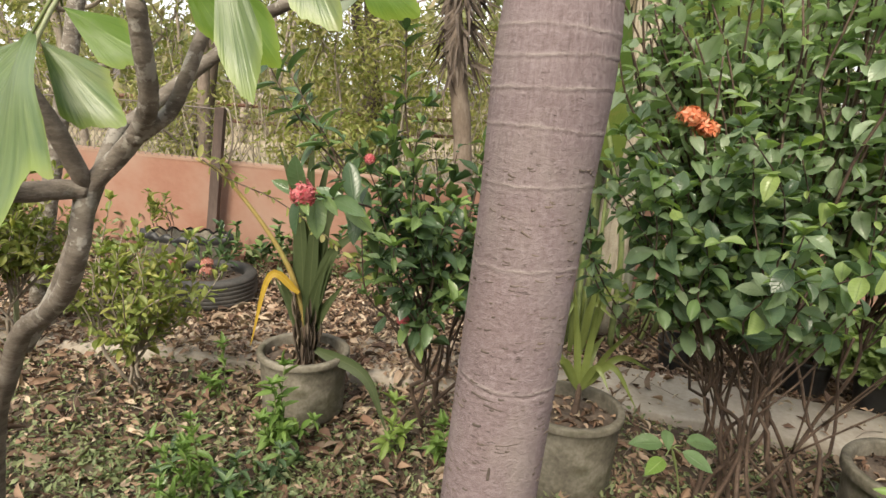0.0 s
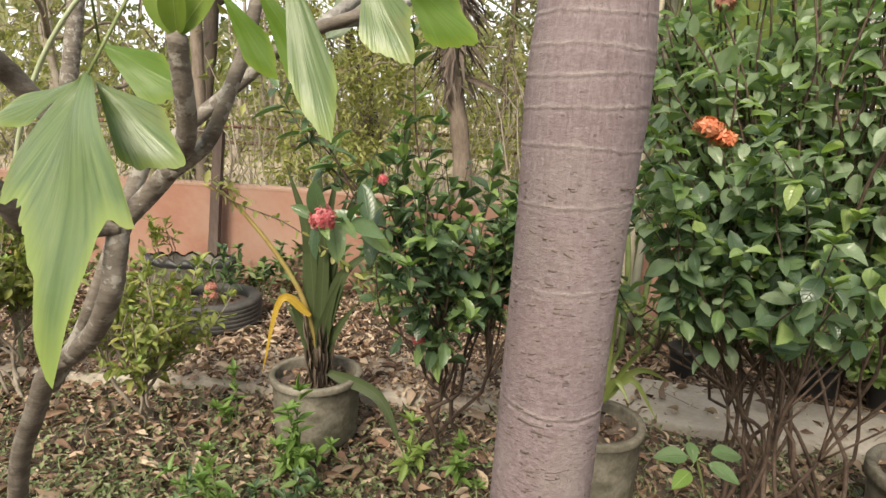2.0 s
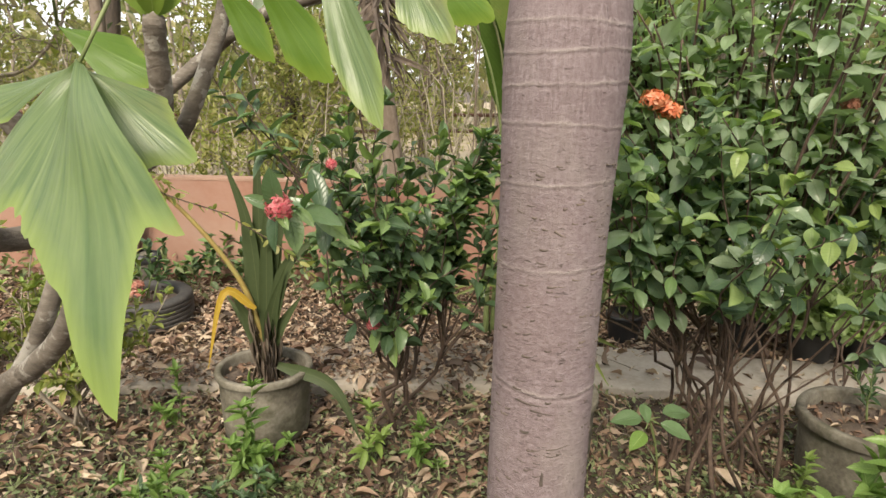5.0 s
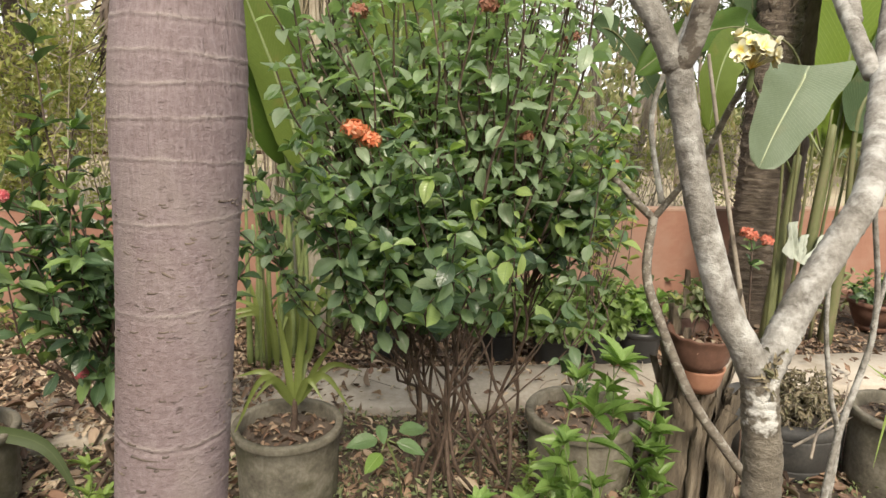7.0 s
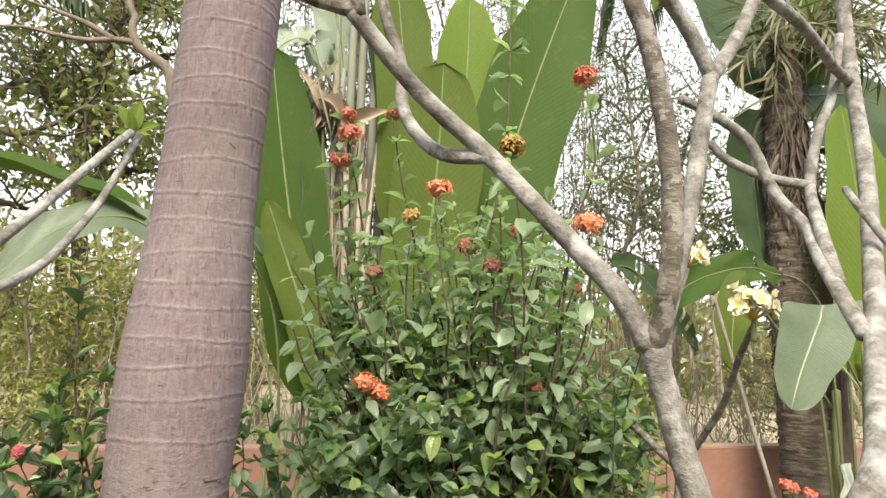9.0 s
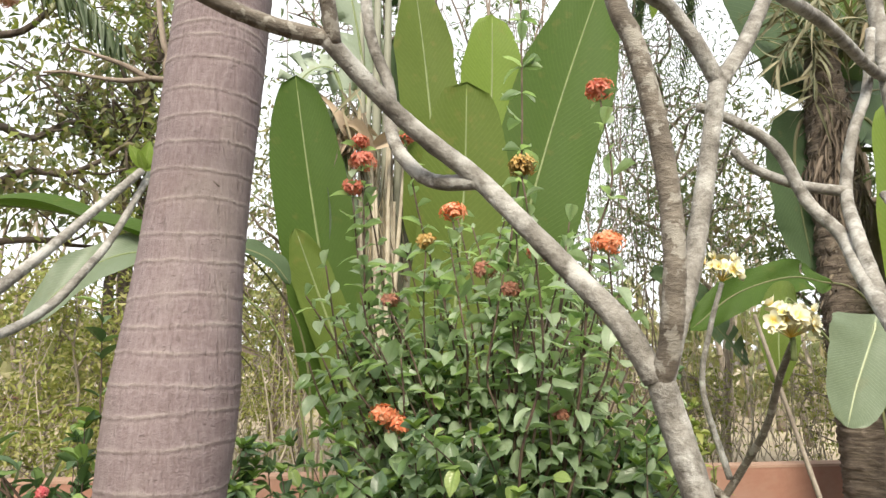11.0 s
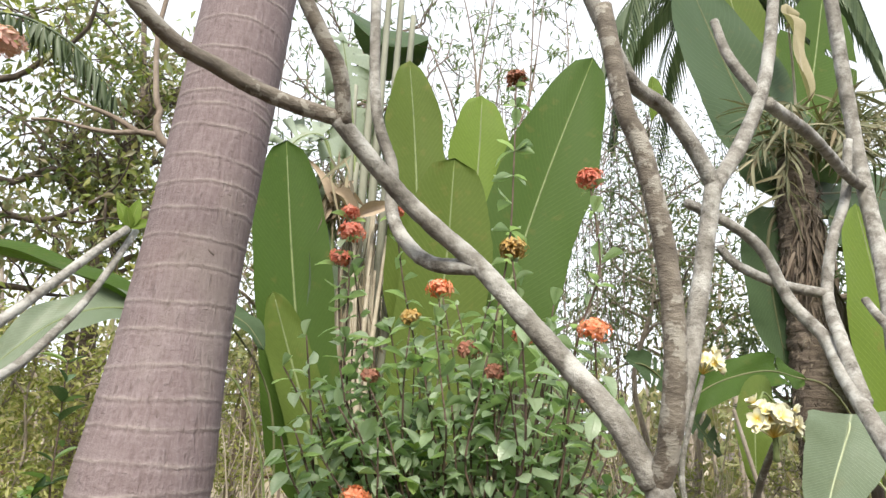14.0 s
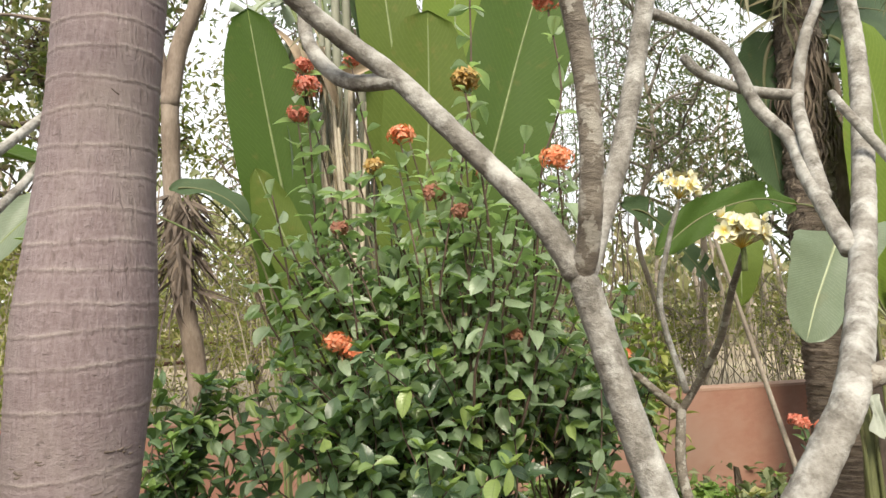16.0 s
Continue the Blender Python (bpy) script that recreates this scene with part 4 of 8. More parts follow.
# ---- fishtail palm, its frond hanging beside the camera ----
def fishtail(s, hub, tip, facing, angles, reach, seed=1, droop=0.06, fold=0.22):
    """A fan of a leaflet: rays from the hub at the given angles, each as long as its reach, with a ragged end."""
    r = np.random.default_rng(seed)
    hub, tip = np.asarray(hub, float), np.asarray(tip, float)
    length = np.linalg.norm(tip - hub)
    n, m = 18, 72
    deg = np.linspace(angles[0], angles[-1], m + 1)
    ends = np.interp(deg, angles, reach) + 0.006 * np.sin(deg * 0.9 + seed) + np.convolve(r.normal(0, 0.018, m + 5), np.ones(5) / 5, "valid")
    th = np.radians(deg)
    t = np.linspace(0, 1, n + 1)
    T = t[:, None] * ends[None]
    x = T * np.sin(th)[None]
    y = T * np.cos(th)[None]
    z = -droop * T**2 - fold * np.abs(x) + 0.004 * np.sin(np.linspace(0, 22, m + 1))[None] * T + 0.012 * np.sin(9 * T + 5 * th[None])
    v = np.stack([x, y, z], -1).reshape(-1, 3) * length
    mt = mats_for(hub, tip - hub, facing, 1.0, 1.0)[0]
    v = v @ mt[:3, :3].T + mt[:3, 3]
    w = m + 1
    q = np.array([(i * w + j, i * w + j + 1, (i + 1) * w + j + 1, (i + 1) * w + j) for i in range(n) for j in range(m)])
    uv = np.stack(np.broadcast_arrays(np.linspace(0, 1, m + 1)[None], t[:, None]), -1).reshape(-1, 2)
    s.add(v, q, uv)


WIDE = ((-18, -17.1, -13.9, -11.2, -8.2, -4.7, -1.3, 0, 1, 3.7, 7.1, 11.8, 18.7, 35.6, 45.7, 58, 70, 78, 80), (0.5, 0.726, 0.686, 0.631, 0.641, 0.787, 0.947, 1.0, 0.96, 0.863, 0.693, 0.611, 0.52, 0.41, 0.425, 0.4, 0.345, 0.335, 0.25))
LOBED = ((-26, -18, -10, -4, 0, 5, 12, 20, 28), (0.55, 0.62, 0.72, 0.92, 1.0, 0.95, 0.86, 0.8, 0.66))
NARROW = ((-11, -7, -3, 0, 3, 7, 11), (0.62, 0.76, 0.9, 1.0, 0.95, 0.82, 0.66))
SLIM = ((-16, -10, -5, 0, 4, 9, 15), (0.6, 0.74, 0.88, 1.0, 0.95, 0.84, 0.7))
ft = thing("fishtail_palm", (-0.75, 0.42, 0), "fishtail palm with pale green ragged-ended drooping leaflets", "palm tree")
s = Soup()
tube(s, [(-0.75, 0.42, -0.02), (-0.74, 0.43, 0.8), (-0.72, 0.45, 1.7), (-0.66, 0.5, 2.1)], 0.035, 0.02, 12, 30, rough=0.03)
part("stem", s, STEM_GREEN, ft)
s = Soup()
tube(s, [(-0.7, 0.47, 1.95), (-0.5, 0.58, 2.15), (-0.2, 0.72, 2.0), (0.02, 0.8, 1.78), (0.14, 0.82, 1.68), (0.26, 0.82, 1.625), (0.34, 0.84, 1.61)], 0.009, 0.0025, 8, 40)
part("rachis", s, STEM_GREEN, ft)
# stalk foot, hub, tip, facing, outline, material
TOWARDS = (0.37, -0.92, 0.15)
LEAFLETS = (
    ((0.12, 0.82, 1.69), (0.01, 0.773, 1.507), (0.086, 0.54, 1.32), (-0.49, -0.65, 0.58), WIDE, FISHTAIL),
    ((0.12, 0.82, 1.69), (0.009, 0.785, 1.502), (0.094, 0.765, 1.432), (0.2, -0.8, 0.55), LOBED, FISHTAIL),
    ((0.1, 0.82, 1.7), (0.0, 0.786, 1.502), (-0.11, 0.8, 1.462), (0.1, -0.75, 0.65), SLIM, FISHTAIL),
    ((-0.02, 0.8, 1.8), (-0.101, 1.0, 1.55), (0.012, 1.0, 1.497), (0.1, -0.8, 0.6), LOBED, FISHTAIL_LIME),
    ((0.2, 0.83, 1.65), (0.196, 0.73, 1.6), (0.245, 0.67, 1.466), TOWARDS, NARROW, FISHTAIL),
    ((0.1, 0.82, 1.7), (0.12, 0.9, 1.61), (0.2, 0.9, 1.492), (0.1, -0.95, 0.2), SLIM, FISHTAIL_LIME),
    ((0.07, 0.81, 1.73), (0.085, 0.9, 1.6), (0.142, 0.9, 1.512), (0.1, -0.95, 0.2), SLIM, FISHTAIL_LIME),
    ((0.26, 0.82, 1.625), (0.255, 0.755, 1.6), (0.3, 0.72, 1.525), TOWARDS, LOBED, FISHTAIL),
    ((0.3, 0.83, 1.615), (0.276, 0.85, 1.615), (0.356, 0.85, 1.553), (0.1, -0.95, 0.2), LOBED, FISHTAIL_LIME),
    ((-0.24, 0.7, 2.0), (-0.18, 0.72, 1.44), (-0.085, 0.67, 1.32), TOWARDS, SLIM, FISHTAIL),
)
for i, (foot, hub, tip, facing, outline, mt) in enumerate(LEAFLETS):
    s = Soup()
    fishtail(s, hub, tip, facing, *outline, i + 3, fold=0.05 if i == 0 else 0.22)
    leaflet = part("leaflet", s, mt, ft)
    if i not in (1, 2):
        s = Soup()
        tube(s, [foot, (np.array(foot) + hub) / 2 + (0.0, 0, 0.015), hub], 0.0026, 0.0016, 6, 8)
        part("stalk", s, STEM_GREEN, leaflet)

# ---- ixora bushes ----
LEAF_A, LEAF_B, LEAF_C = blade(6, 1, "round", 0.25, 0.12), blade(6, 1, "obovate", 0.3, 0.2), blade(6, 1, "round", 0.12, -0.08)
LEAVES = (blade(6, 2, "obovate", 0.4, 0.3, 0.06, 1), blade(6, 2, "obovate", 0.1, 0.4, 0.05, 2), blade(6, 2, "round", -0.15, -0.12, 0.07, 3), blade(6, 2, "obovate", 0.65, -0.05, 0.05, 4), blade(6, 2, "obovate", 0.3, 0.6, 0.08, 5))
LEAF_S = blade(14, 1, "ovate", 0.3, 0.16)
LEAF_S[0][:, 0] *= 1 + 0.09 * np.where(np.arange(len(LEAF_S[0])) // 3 % 2, 1, -1)
ixr = np.random.default_rng(21)


def bush(name, base, label, tips, stems, leaf_len, leaf_w, mats, group="", stem_mat=STEM_RED, start=0.35, step=0.034, stem_r=0.008, spread=58, spots=(), droop=0.08, r=ixr, lo=0.45, fan=0.6, tumble=0.34):
    """Woody stems from one foot, shoots from them to the tips, leaves in pairs on the shoots."""
    th = thing(name, base, label, "bush", group)
    b = np.asarray(base, float)
    tips = [np.asarray(t, float) for t in tips]
    heads = []
    for k in range(stems):
        t = tips[int(r.integers(len(tips)))]
        a = 2 * np.pi * k / stems + r.normal(0, 0.4)
        foot = b + np.array([np.cos(a), np.sin(a), 0]) * r.uniform(0.02, spots[0] if spots else 0.08)
        top = b + (t - b) * np.array([fan, fan, r.uniform(lo, lo + 0.2)]) + r.normal(0, 0.03, 3)
        s = Soup()
        c = tube(s, wander(foot - (0, 0, 0.02), top, 0.1, 0.035, 6, r), stem_r * r.uniform(0.8, 1.4), stem_r * 0.6, 6, 12, rough=0.05)
        part("stem", s, stem_mat, th)
        heads.append(c)
    twigs, leaves, young = Soup(), [], []
    for t in tips:
        best = min(heads, key=lambda c: np.linalg.norm((c[-1] - t) * (1, 1, 0.5)) + r.uniform(0, 0.12))
        i = int(r.integers(len(best) * 2 // 3, len(best)))
        c = tube(twigs, wander(best[i], t, 0.1, 0.025, 5, r), stem_r * 0.5, 0.0018, 5, 12)
        ln = np.linalg.norm(t - best[i])
        ms = pairs(c, start, step, leaf_len, leaf_w, spread, droop, tumble, 0.5, r)
        leaves += ms
        # a small pale rosette at the tip of some shoots
        if r.random() < 0.5:
            for k in range(4):
                a = k * 1.57 + r.uniform(0, 1)
                d = np.array([np.cos(a), np.sin(a), 0.9])
                young.append(mats_for(t, d, (0, 0, 1), leaf_len * r.uniform(0.45, 0.8), leaf_len * leaf_w * 0.6)[0])
    part("twig", twigs, stem_mat, th, kind="stuff")
    leaves = np.array(leaves)
    pick = r.random(len(leaves))
    s = Soup()
    for k, tpl in enumerate(LEAVES):
        s.many(tpl, leaves[(pick >= k / 5) & (pick < (k + 1) / 5)])
    part("leaves", s, mats[0], th, kind="stuff")
    if young and len(mats) > 1:
        s = Soup()
        s.many(LEAF_A, young)
        part("young_leaves", s, mats[1], th, "pale fresh leaves at the shoot tips", kind="stuff")
    return th


def canopy(centre, size, n, r=ixr, shell=0.55, low=-1.0, uneven=0.13):
    """Places through an uneven rounded crown, thicker near its skin."""
    out = []
    while len(out) < n:
        d = unit(r.normal(0, 1, 3))
        if d[2] < low:
            continue
        k = r.uniform(shell, 1.0) * (1 + uneven * np.sin(5 * d[0] + 3 * d[2]) * np.cos(4 * d[1]))
        out.append(np.asarray(centre) + d * k * np.asarray(size))
    return out


tips = canopy((1.45, 2.12, 1.25), (0.64, 0.5, 0.42), 92, low=-0.3, uneven=0.5, shell=0.4)
tips += canopy((1.44, 2.14, 1.46), (0.46, 0.38, 0.26), 12, uneven=0.3)
side_r = np.random.default_rng(4)
tips += canopy((0.92, 2.05, 1.26), (0.18, 0.2, 0.2), 7, side_r, uneven=0.3)
tips += canopy((2.02, 2.1, 1.26), (0.2, 0.2, 0.22), 10, side_r, uneven=0.3)
for _ in range(20):
    tips.append(np.array([ixr.uniform(0.84, 1.85), ixr.uniform(1.7, 1.92), ixr.uniform(1.12, 1.48)]))
FLOWERS = (
    ((1.02, 1.93, 1.455), 0.04, ORANGE), ((1.06, 1.92, 1.425), 0.034, ORANGE), ((1.212, 1.99, 1.174), 0.024, ORANGE), ((1.95, 1.96, 1.355), 0.026, ORANGE),
    ((1.226, 1.924, 2.044), 0.042, ORANGE), ((1.309, 1.593, 2.1), 0.04, BUD_GOLD), ((1.586, 1.656, 2.366), 0.044, CORAL), ((1.557, 1.602, 1.912), 0.046, ORANGE),
    ((0.979, 2.118, 2.24), 0.046, CORAL), ((0.97, 2.13, 2.31), 0.03, CORAL), ((0.95, 2.12, 2.15), 0.036, CORAL), ((1.146, 1.942, 1.954), 0.028, BUD_GOLD),
    ((1.12, 2.1, 2.33), 0.026, CORAL), ((1.48, 1.95, 2.83), 0.045, FADED), ((1.3, 1.85, 1.86), 0.035, FADED), ((1.36, 1.8, 1.8), 0.03, FADED), ((1.05, 2.0, 1.78), 0.026, FADED),
    ((1.42, 1.75, 1.9), 0.03, CORAL), ((1.5, 1.8, 1.45), 0.022, FADED), ((1.7, 1.9, 1.75), 0.022, FADED),
)
tall = [np.array(f[0]) - (0, 0, 0.03) for f in FLOWERS]
for _ in range(70):
    a, d = ixr.uniform(0, 6.28), ixr.uniform(0.15, 1.0) ** 0.6
    tall.append(np.array([1.45 + 0.56 * d * np.cos(a), 2.08 + 0.42 * d * np.sin(a), 2.22 - 0.62 * d + ixr.uniform(-0.1, 0.16)]))
ixora = bush("ixora_bush", (1.56, 2.3, 0), "tall ixora bush with glossy dark leaves and orange flower heads", tips, 20, 0.068, 0.56, (IXORA, IXORA_YOUNG), step=0.029, stem_r=0.0076, spots=(0.24,), lo=0.5, droop=0.06, fan=0.5, tumble=0.42, spread=98)
for _ in range(9):
    tall.append(np.array([ixr.uniform(0.8, 1.02), ixr.uniform(1.9, 2.15), ixr.uniform(1.5, 1.92)]))
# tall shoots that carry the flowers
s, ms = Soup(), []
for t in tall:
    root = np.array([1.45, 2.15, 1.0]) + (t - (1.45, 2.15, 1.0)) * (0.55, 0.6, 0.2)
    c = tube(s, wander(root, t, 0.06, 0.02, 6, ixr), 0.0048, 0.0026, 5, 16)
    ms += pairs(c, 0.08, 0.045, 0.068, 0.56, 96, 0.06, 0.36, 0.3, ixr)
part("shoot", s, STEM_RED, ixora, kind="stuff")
# upper leaves take the paler copy, brightness from above painted in
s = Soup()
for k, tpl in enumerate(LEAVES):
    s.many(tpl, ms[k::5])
part("shoot_leaves", s, IXORA_LIT, ixora, kind="stuff")
for at, rad, mt in FLOWERS:
    s = Soup()
    flower_head(s, at, rad, int(30 + rad * 900), 0.019, r=ixr)
    part("flower_head", s, mt, ixora)

tips = canopy((0.3, 2.45, 1.08), (0.34, 0.3, 0.26), 25, low=-0.6, uneven=0.4)
tips += canopy((0.42, 2.5, 0.76), (0.3, 0.25, 0.18), 7, uneven=0.35)
tips += canopy((0.66, 2.42, 1.25), (0.19, 0.15, 0.17), 10, uneven=0.35)
tips += [np.array(p) for p in ((-0.1, 2.45, 1.24), (0.0, 2.4, 1.28), (0.5, 2.5, 1.3), (0.62, 2.5, 1.15), (0.68, 2.5, 1.2), (0.66, 2.5, 0.98), (0.6, 2.45, 1.05), (0.55, 2.4, 0.85), (0.28, 2.4, 1.42), (0.14, 2.45, 1.35))]
pink = bush("ixora_bush", (0.31, 2.8, 0), "thin dark-leaved ixora bush with a few pink flower heads", tips, 6, 0.08, 0.45, (CITRUS, BRIGHT), stem_r=0.01, spots=(0.24,), start=0.28, step=0.033, droop=0.2)
for at, rad in (((0.017, 1.742, 1.206), 0.036), ((0.243, 2.4, 0.645), 0.028), ((0.12, 2.2, 1.25), 0.012)):
    s = Soup()
    flower_head(s, at, rad, 120, 0.014, dome=False, r=ixr)
    part("flower_head", s, PINK, pink)
s, ms = Soup(), []
for a, b in (((0.25, 2.6, 0.9), (0.016, 1.745, 1.2)), ((0.05, 2.5, 1.0), (-0.2, 2.42, 1.5)), ((0.02, 2.46, 1.15), (-0.27, 2.42, 1.52)), ((0.02, 2.46, 1.15), (-0.16, 2.42, 1.38)), ((0.3, 2.5, 1.0), (0.19, 2.4, 1.78)), ((0.33, 2.7, 0.4), (0.243, 2.4, 0.63))):
    c = tube(s, wander(a, b, 0.06, 0.01, 5, ixr), 0.005, 0.002, 5, 14)
    ms += pairs(c, 0.5, 0.042, 0.11, 0.42, 80, 0.2, 0.3, 0.2, ixr)
part("shoot", s, STEM_RED, pink, kind="stuff")
s = Soup()
s.many(LEAF_A, ms)
part("shoot_leaves", s, CITRUS, pink, kind="stuff")

# light green small bush on the shaded soil
tips = canopy((-0.95, 2.7, 0.62), (0.38, 0.3, 0.28), 40, low=-0.6, uneven=0.3)
bush("small_bush", (-1.05, 2.9, 0), "small pale green bush with a thin grey stem", tips, 4, 0.058, 0.42, (BUSH_OLIVE, IXORA_YOUNG), stem_mat=STICK, stem_r=0.011, spots=(0.03,), step=0.026, start=0.25)
tips = canopy((-1.85, 3.0, 0.72), (0.48, 0.38, 0.46), 105, low=-0.6, uneven=0.25)
bush("small_bush", (-1.75, 3.05, 0), "small yellow-green bush beside the path", tips, 5, 0.06, 0.42, (BUSH_OLIVE, IXORA_YOUNG), stem_mat=STICK, stem_r=0.009, spots=(0.05,), step=0.028, start=0.25)


# ---- seedlings with fresh leaves ----
def seedling(base, top, label, ln=0.085, mat=BRIGHT, shoots=3, wd=0.36, first=0.3, splay=0.05):
    th = thing("seedling", base, label, "plant", "fresh green seedlings")
    ms = []
    for k in range(shoots):
        s = Soup()
        t = np.asarray(top, float) + rng.normal(0, splay, 3) * (1, 1, 0.8) * (k > 0) - (0, 0, min(0.07 * k, 0.24))
        c = tube(s, wander(np.asarray(base) - (0, 0, 0.01), t, 0.06, 0.02, 5), 0.004, 0.0015, 5, 12)
        ms += pairs(c, first, ln * 0.34, ln, wd, 64, 0.1, 0.35, 0.2)
        for j in range(5):
            a = j * 1.26 + rng.uniform(0, 1)
            ms.append(mats_for(t, (np.cos(a), np.sin(a), 0.8), (0, 0, 1), ln * rng.uniform(0.5, 0.9), ln * wd * 0.8)[0])
        part("stem", s, STEM_GREEN, th)
    s = Soup()
    s.many(LEAF_S, ms)
    part("leaves", s, mat, th, kind="stuff")
    return th


seedling((-0.45, 2.12, 0), (-0.42, 2.05, 0.36), "fresh light green seedling on the leaf-strewn soil", ln=0.055, shoots=9, splay=0.07)
seedling((-0.25, 2.48, 0), (-0.21, 2.42, 0.4), "leafy green seedling before a concrete pot", ln=0.07, shoots=10, splay=0.06)
for bx, by, bh in ((-0.2, 2.3, 0.14), (-0.58, 2.24, 0.14), (-0.33, 2.2, 0.15)):
    seedling((bx, by, 0), (bx + 0.02, by - 0.04, bh), "low bluish-green leafy weed on the soil", ln=0.075, shoots=9, splay=0.085, mat=CITRUS, wd=0.34)
seedling((-0.62, 2.85, 0), (-0.6, 2.8, 0.3), "small green seedling on dry litter", ln=0.06, shoots=3)
for bx, by, bh in ((-1.38, 4.85, 0.3), (-1.28, 4.9, 0.36), (-1.06, 4.8, 0.28), (-0.96, 4.88, 0.4), (-0.72, 4.86, 0.34), (-0.45, 4.8, 0.42), (-0.2, 4.76, 0.3)):
    seedling((bx, by, 0), (bx + 0.03, by - 0.05, bh), "spindly dark-leaved weed at the foot of a wall", ln=0.085, shoots=3, splay=0.1, mat=CITRUS, wd=0.5)
seedling((0.2, 2.55, 0), (0.22, 2.5, 0.24), "low seedling with yellow-green leaves under a bush", ln=0.08, mat=IXORA_YOUNG, shoots=3)
seedling((0.42, 2.45, 0), (0.42, 2.42, 0.2), "low seedling with broad green leaves under a bush", ln=0.07, shoots=3)
seedling((1.5, 1.4, 0), (1.5, 1.3, 0.93), "tall slender shrub shoot with bright serrated leaves", ln=0.1, shoots=2, wd=0.36, first=0.72, splay=0.03)
seedling((1.4, 1.38, 0), (1.37, 1.32, 0.74), "bright green leafy shrub shoot before a concrete pot", ln=0.075, shoots=14, wd=0.42, splay=0.085, first=0.5)
seedling((1.6, 1.32, 0), (1.63, 1.3, 0.79), "bright green leafy shrub shoot", ln=0.075, shoots=4, wd=0.38, first=0.7, splay=0.04)
seedling((1.63, 1.2, 0), (1.64, 1.16, 0.56), "bright green leafy shrub shoot with upright leaves", ln=0.08, shoots=6, wd=0.36)
seedling((0.75, 1.75, 0), (0.78, 1.72, 0.3), "fresh green seedling at the foot of the palm", ln=0.08, shoots=4)
sprout = thing("seedling", (1.3, 2.2, 0), "young sprout with a few broad dark leaves beside a pot", "plant", "fresh green seedlings")
s, leaf_at = Soup(), ((1.13, 2.1, 0.38), (1.14, 2.06, 0.33), (1.25, 2.08, 0.35), (1.28, 2.14, 0.37), (1.18, 2.13, 0.39))
for p in leaf_at:
    tube(s, [(1.3, 2.2, -0.01), (1.26, 2.17, 0.2), (1.2, 2.12, 0.35), tuple((np.array(p) + (1.2, 2.12, 0.35)) / 2)], 0.004, 0.002, 5, 10)
part("stem", s, STEM_GREEN, sprout, kind="stuff")
for p, way, ln in zip(leaf_at, ((-0.9, -0.2, 0.12), (-0.7, -0.6, -0.15), (0.7, -0.5, -0.2), (0.9, 0.1, -0.05), (-0.1, -0.9, -0.3)), (0.12, 0.1, 0.11, 0.12, 0.08)):
    s = Soup()
    s.many(blade(10, 3, "ovate", 0.15, 0.15), mats_for([np.array(p) - unit(way) * 0.03], [way], [(0, -0.5, 1)], ln, ln * 0.58))
    part("leaf", s, BRIGHT if p[2] < 0.34 else CITRUS, sprout)
seedling((1.75, 2.05, 0), (1.75, 2.02, 0.22), "low yellow-green seedling at the foot of a bush", ln=0.05, shoots=5, mat=IXORA_YOUNG)
seedling((-0.1, 1.7, 0), (-0.1, 1.65, 0.25), "weedy green seedling on bare soil", ln=0.06, shoots=4, mat=WEED)

# ---- pots ----
def litter_in(s, centre, radius, count, ln=0.035):
    ms = []
    for _ in range(count):
        a, d = rng.uniform(0, 6.28), radius * math.sqrt(rng.random())
        at = np.asarray(centre, float) + (d * math.cos(a), d * math.sin(a), rng.uniform(0.0, 0.02))
        ms.append(mats_for(at, (math.cos(a * 7), math.sin(a * 7), rng.normal(0, 0.25)), (rng.normal(0, 0.4), rng.normal(0, 0.4), 1), ln * rng.uniform(0.6, 1.5), ln * 0.5)[0])
    s.many(blade(3, 1, "ovate", 0.5, 0.3), ms)


def concrete_pot(base, r, h, label, worn=0.012, lip=0.03, tilt=(0, 0)):
    th = thing("plant_pot", base, label, "plant pot", "concrete pots")
    s = Soup()
    prof = [(0.0, 0.0), (r * 0.86, 0.0), (r * 0.885, 0.012), (r * 0.91, h * 0.35), (r * 0.93, h * 0.72), (r * 0.932, h - lip - 0.008), (r * 0.985, h - lip), (r, h - lip + 0.006), (r, h - 0.006), (r * 0.985, h), (r * 0.88, h), (r * 0.865, h - 0.008), (r * 0.86, h - 0.05), (r * 0.85, h - 0.1)]
    lathe(s, prof, base, 56, worn, tilt=tilt)
    part("shell", s, CONCRETE, th)
    s = Soup()
    rr = np.linspace(0, 0.862, 7)
    lathe(s, [(r * k, h - 0.06 + 0.012 * math.cos(9 * k)) for k in rr], base, 40, worn, tilt=tilt)
    part("soil", s, POTSOIL, th)
    s = Soup()
    litter_in(s, np.asarray(base) + (0, 0, h - 0.055), r * 0.8, 120)
    part("dry_leaves", s, LITTER, th, "dry curled leaves on the soil", kind="stuff")
    return th


concrete_pot((-0.235, 2.83, 0), 0.205, 0.3, "round grey concrete pot, rim worn, on dry litter")
concrete_pot((0.905, 2.42, 0), 0.207, 0.335, "round grey concrete pot with a thick rim and moss stains")
concrete_pot((2.09, 2.17, 0), 0.24, 0.3, "wide old concrete pot with a chipped rim and dry soil", 0.02, 0.045)
concrete_pot((3.3, 1.58, 0), 0.22, 0.36, "tall mossy concrete pot beside a tyre", 0.015, 0.03)


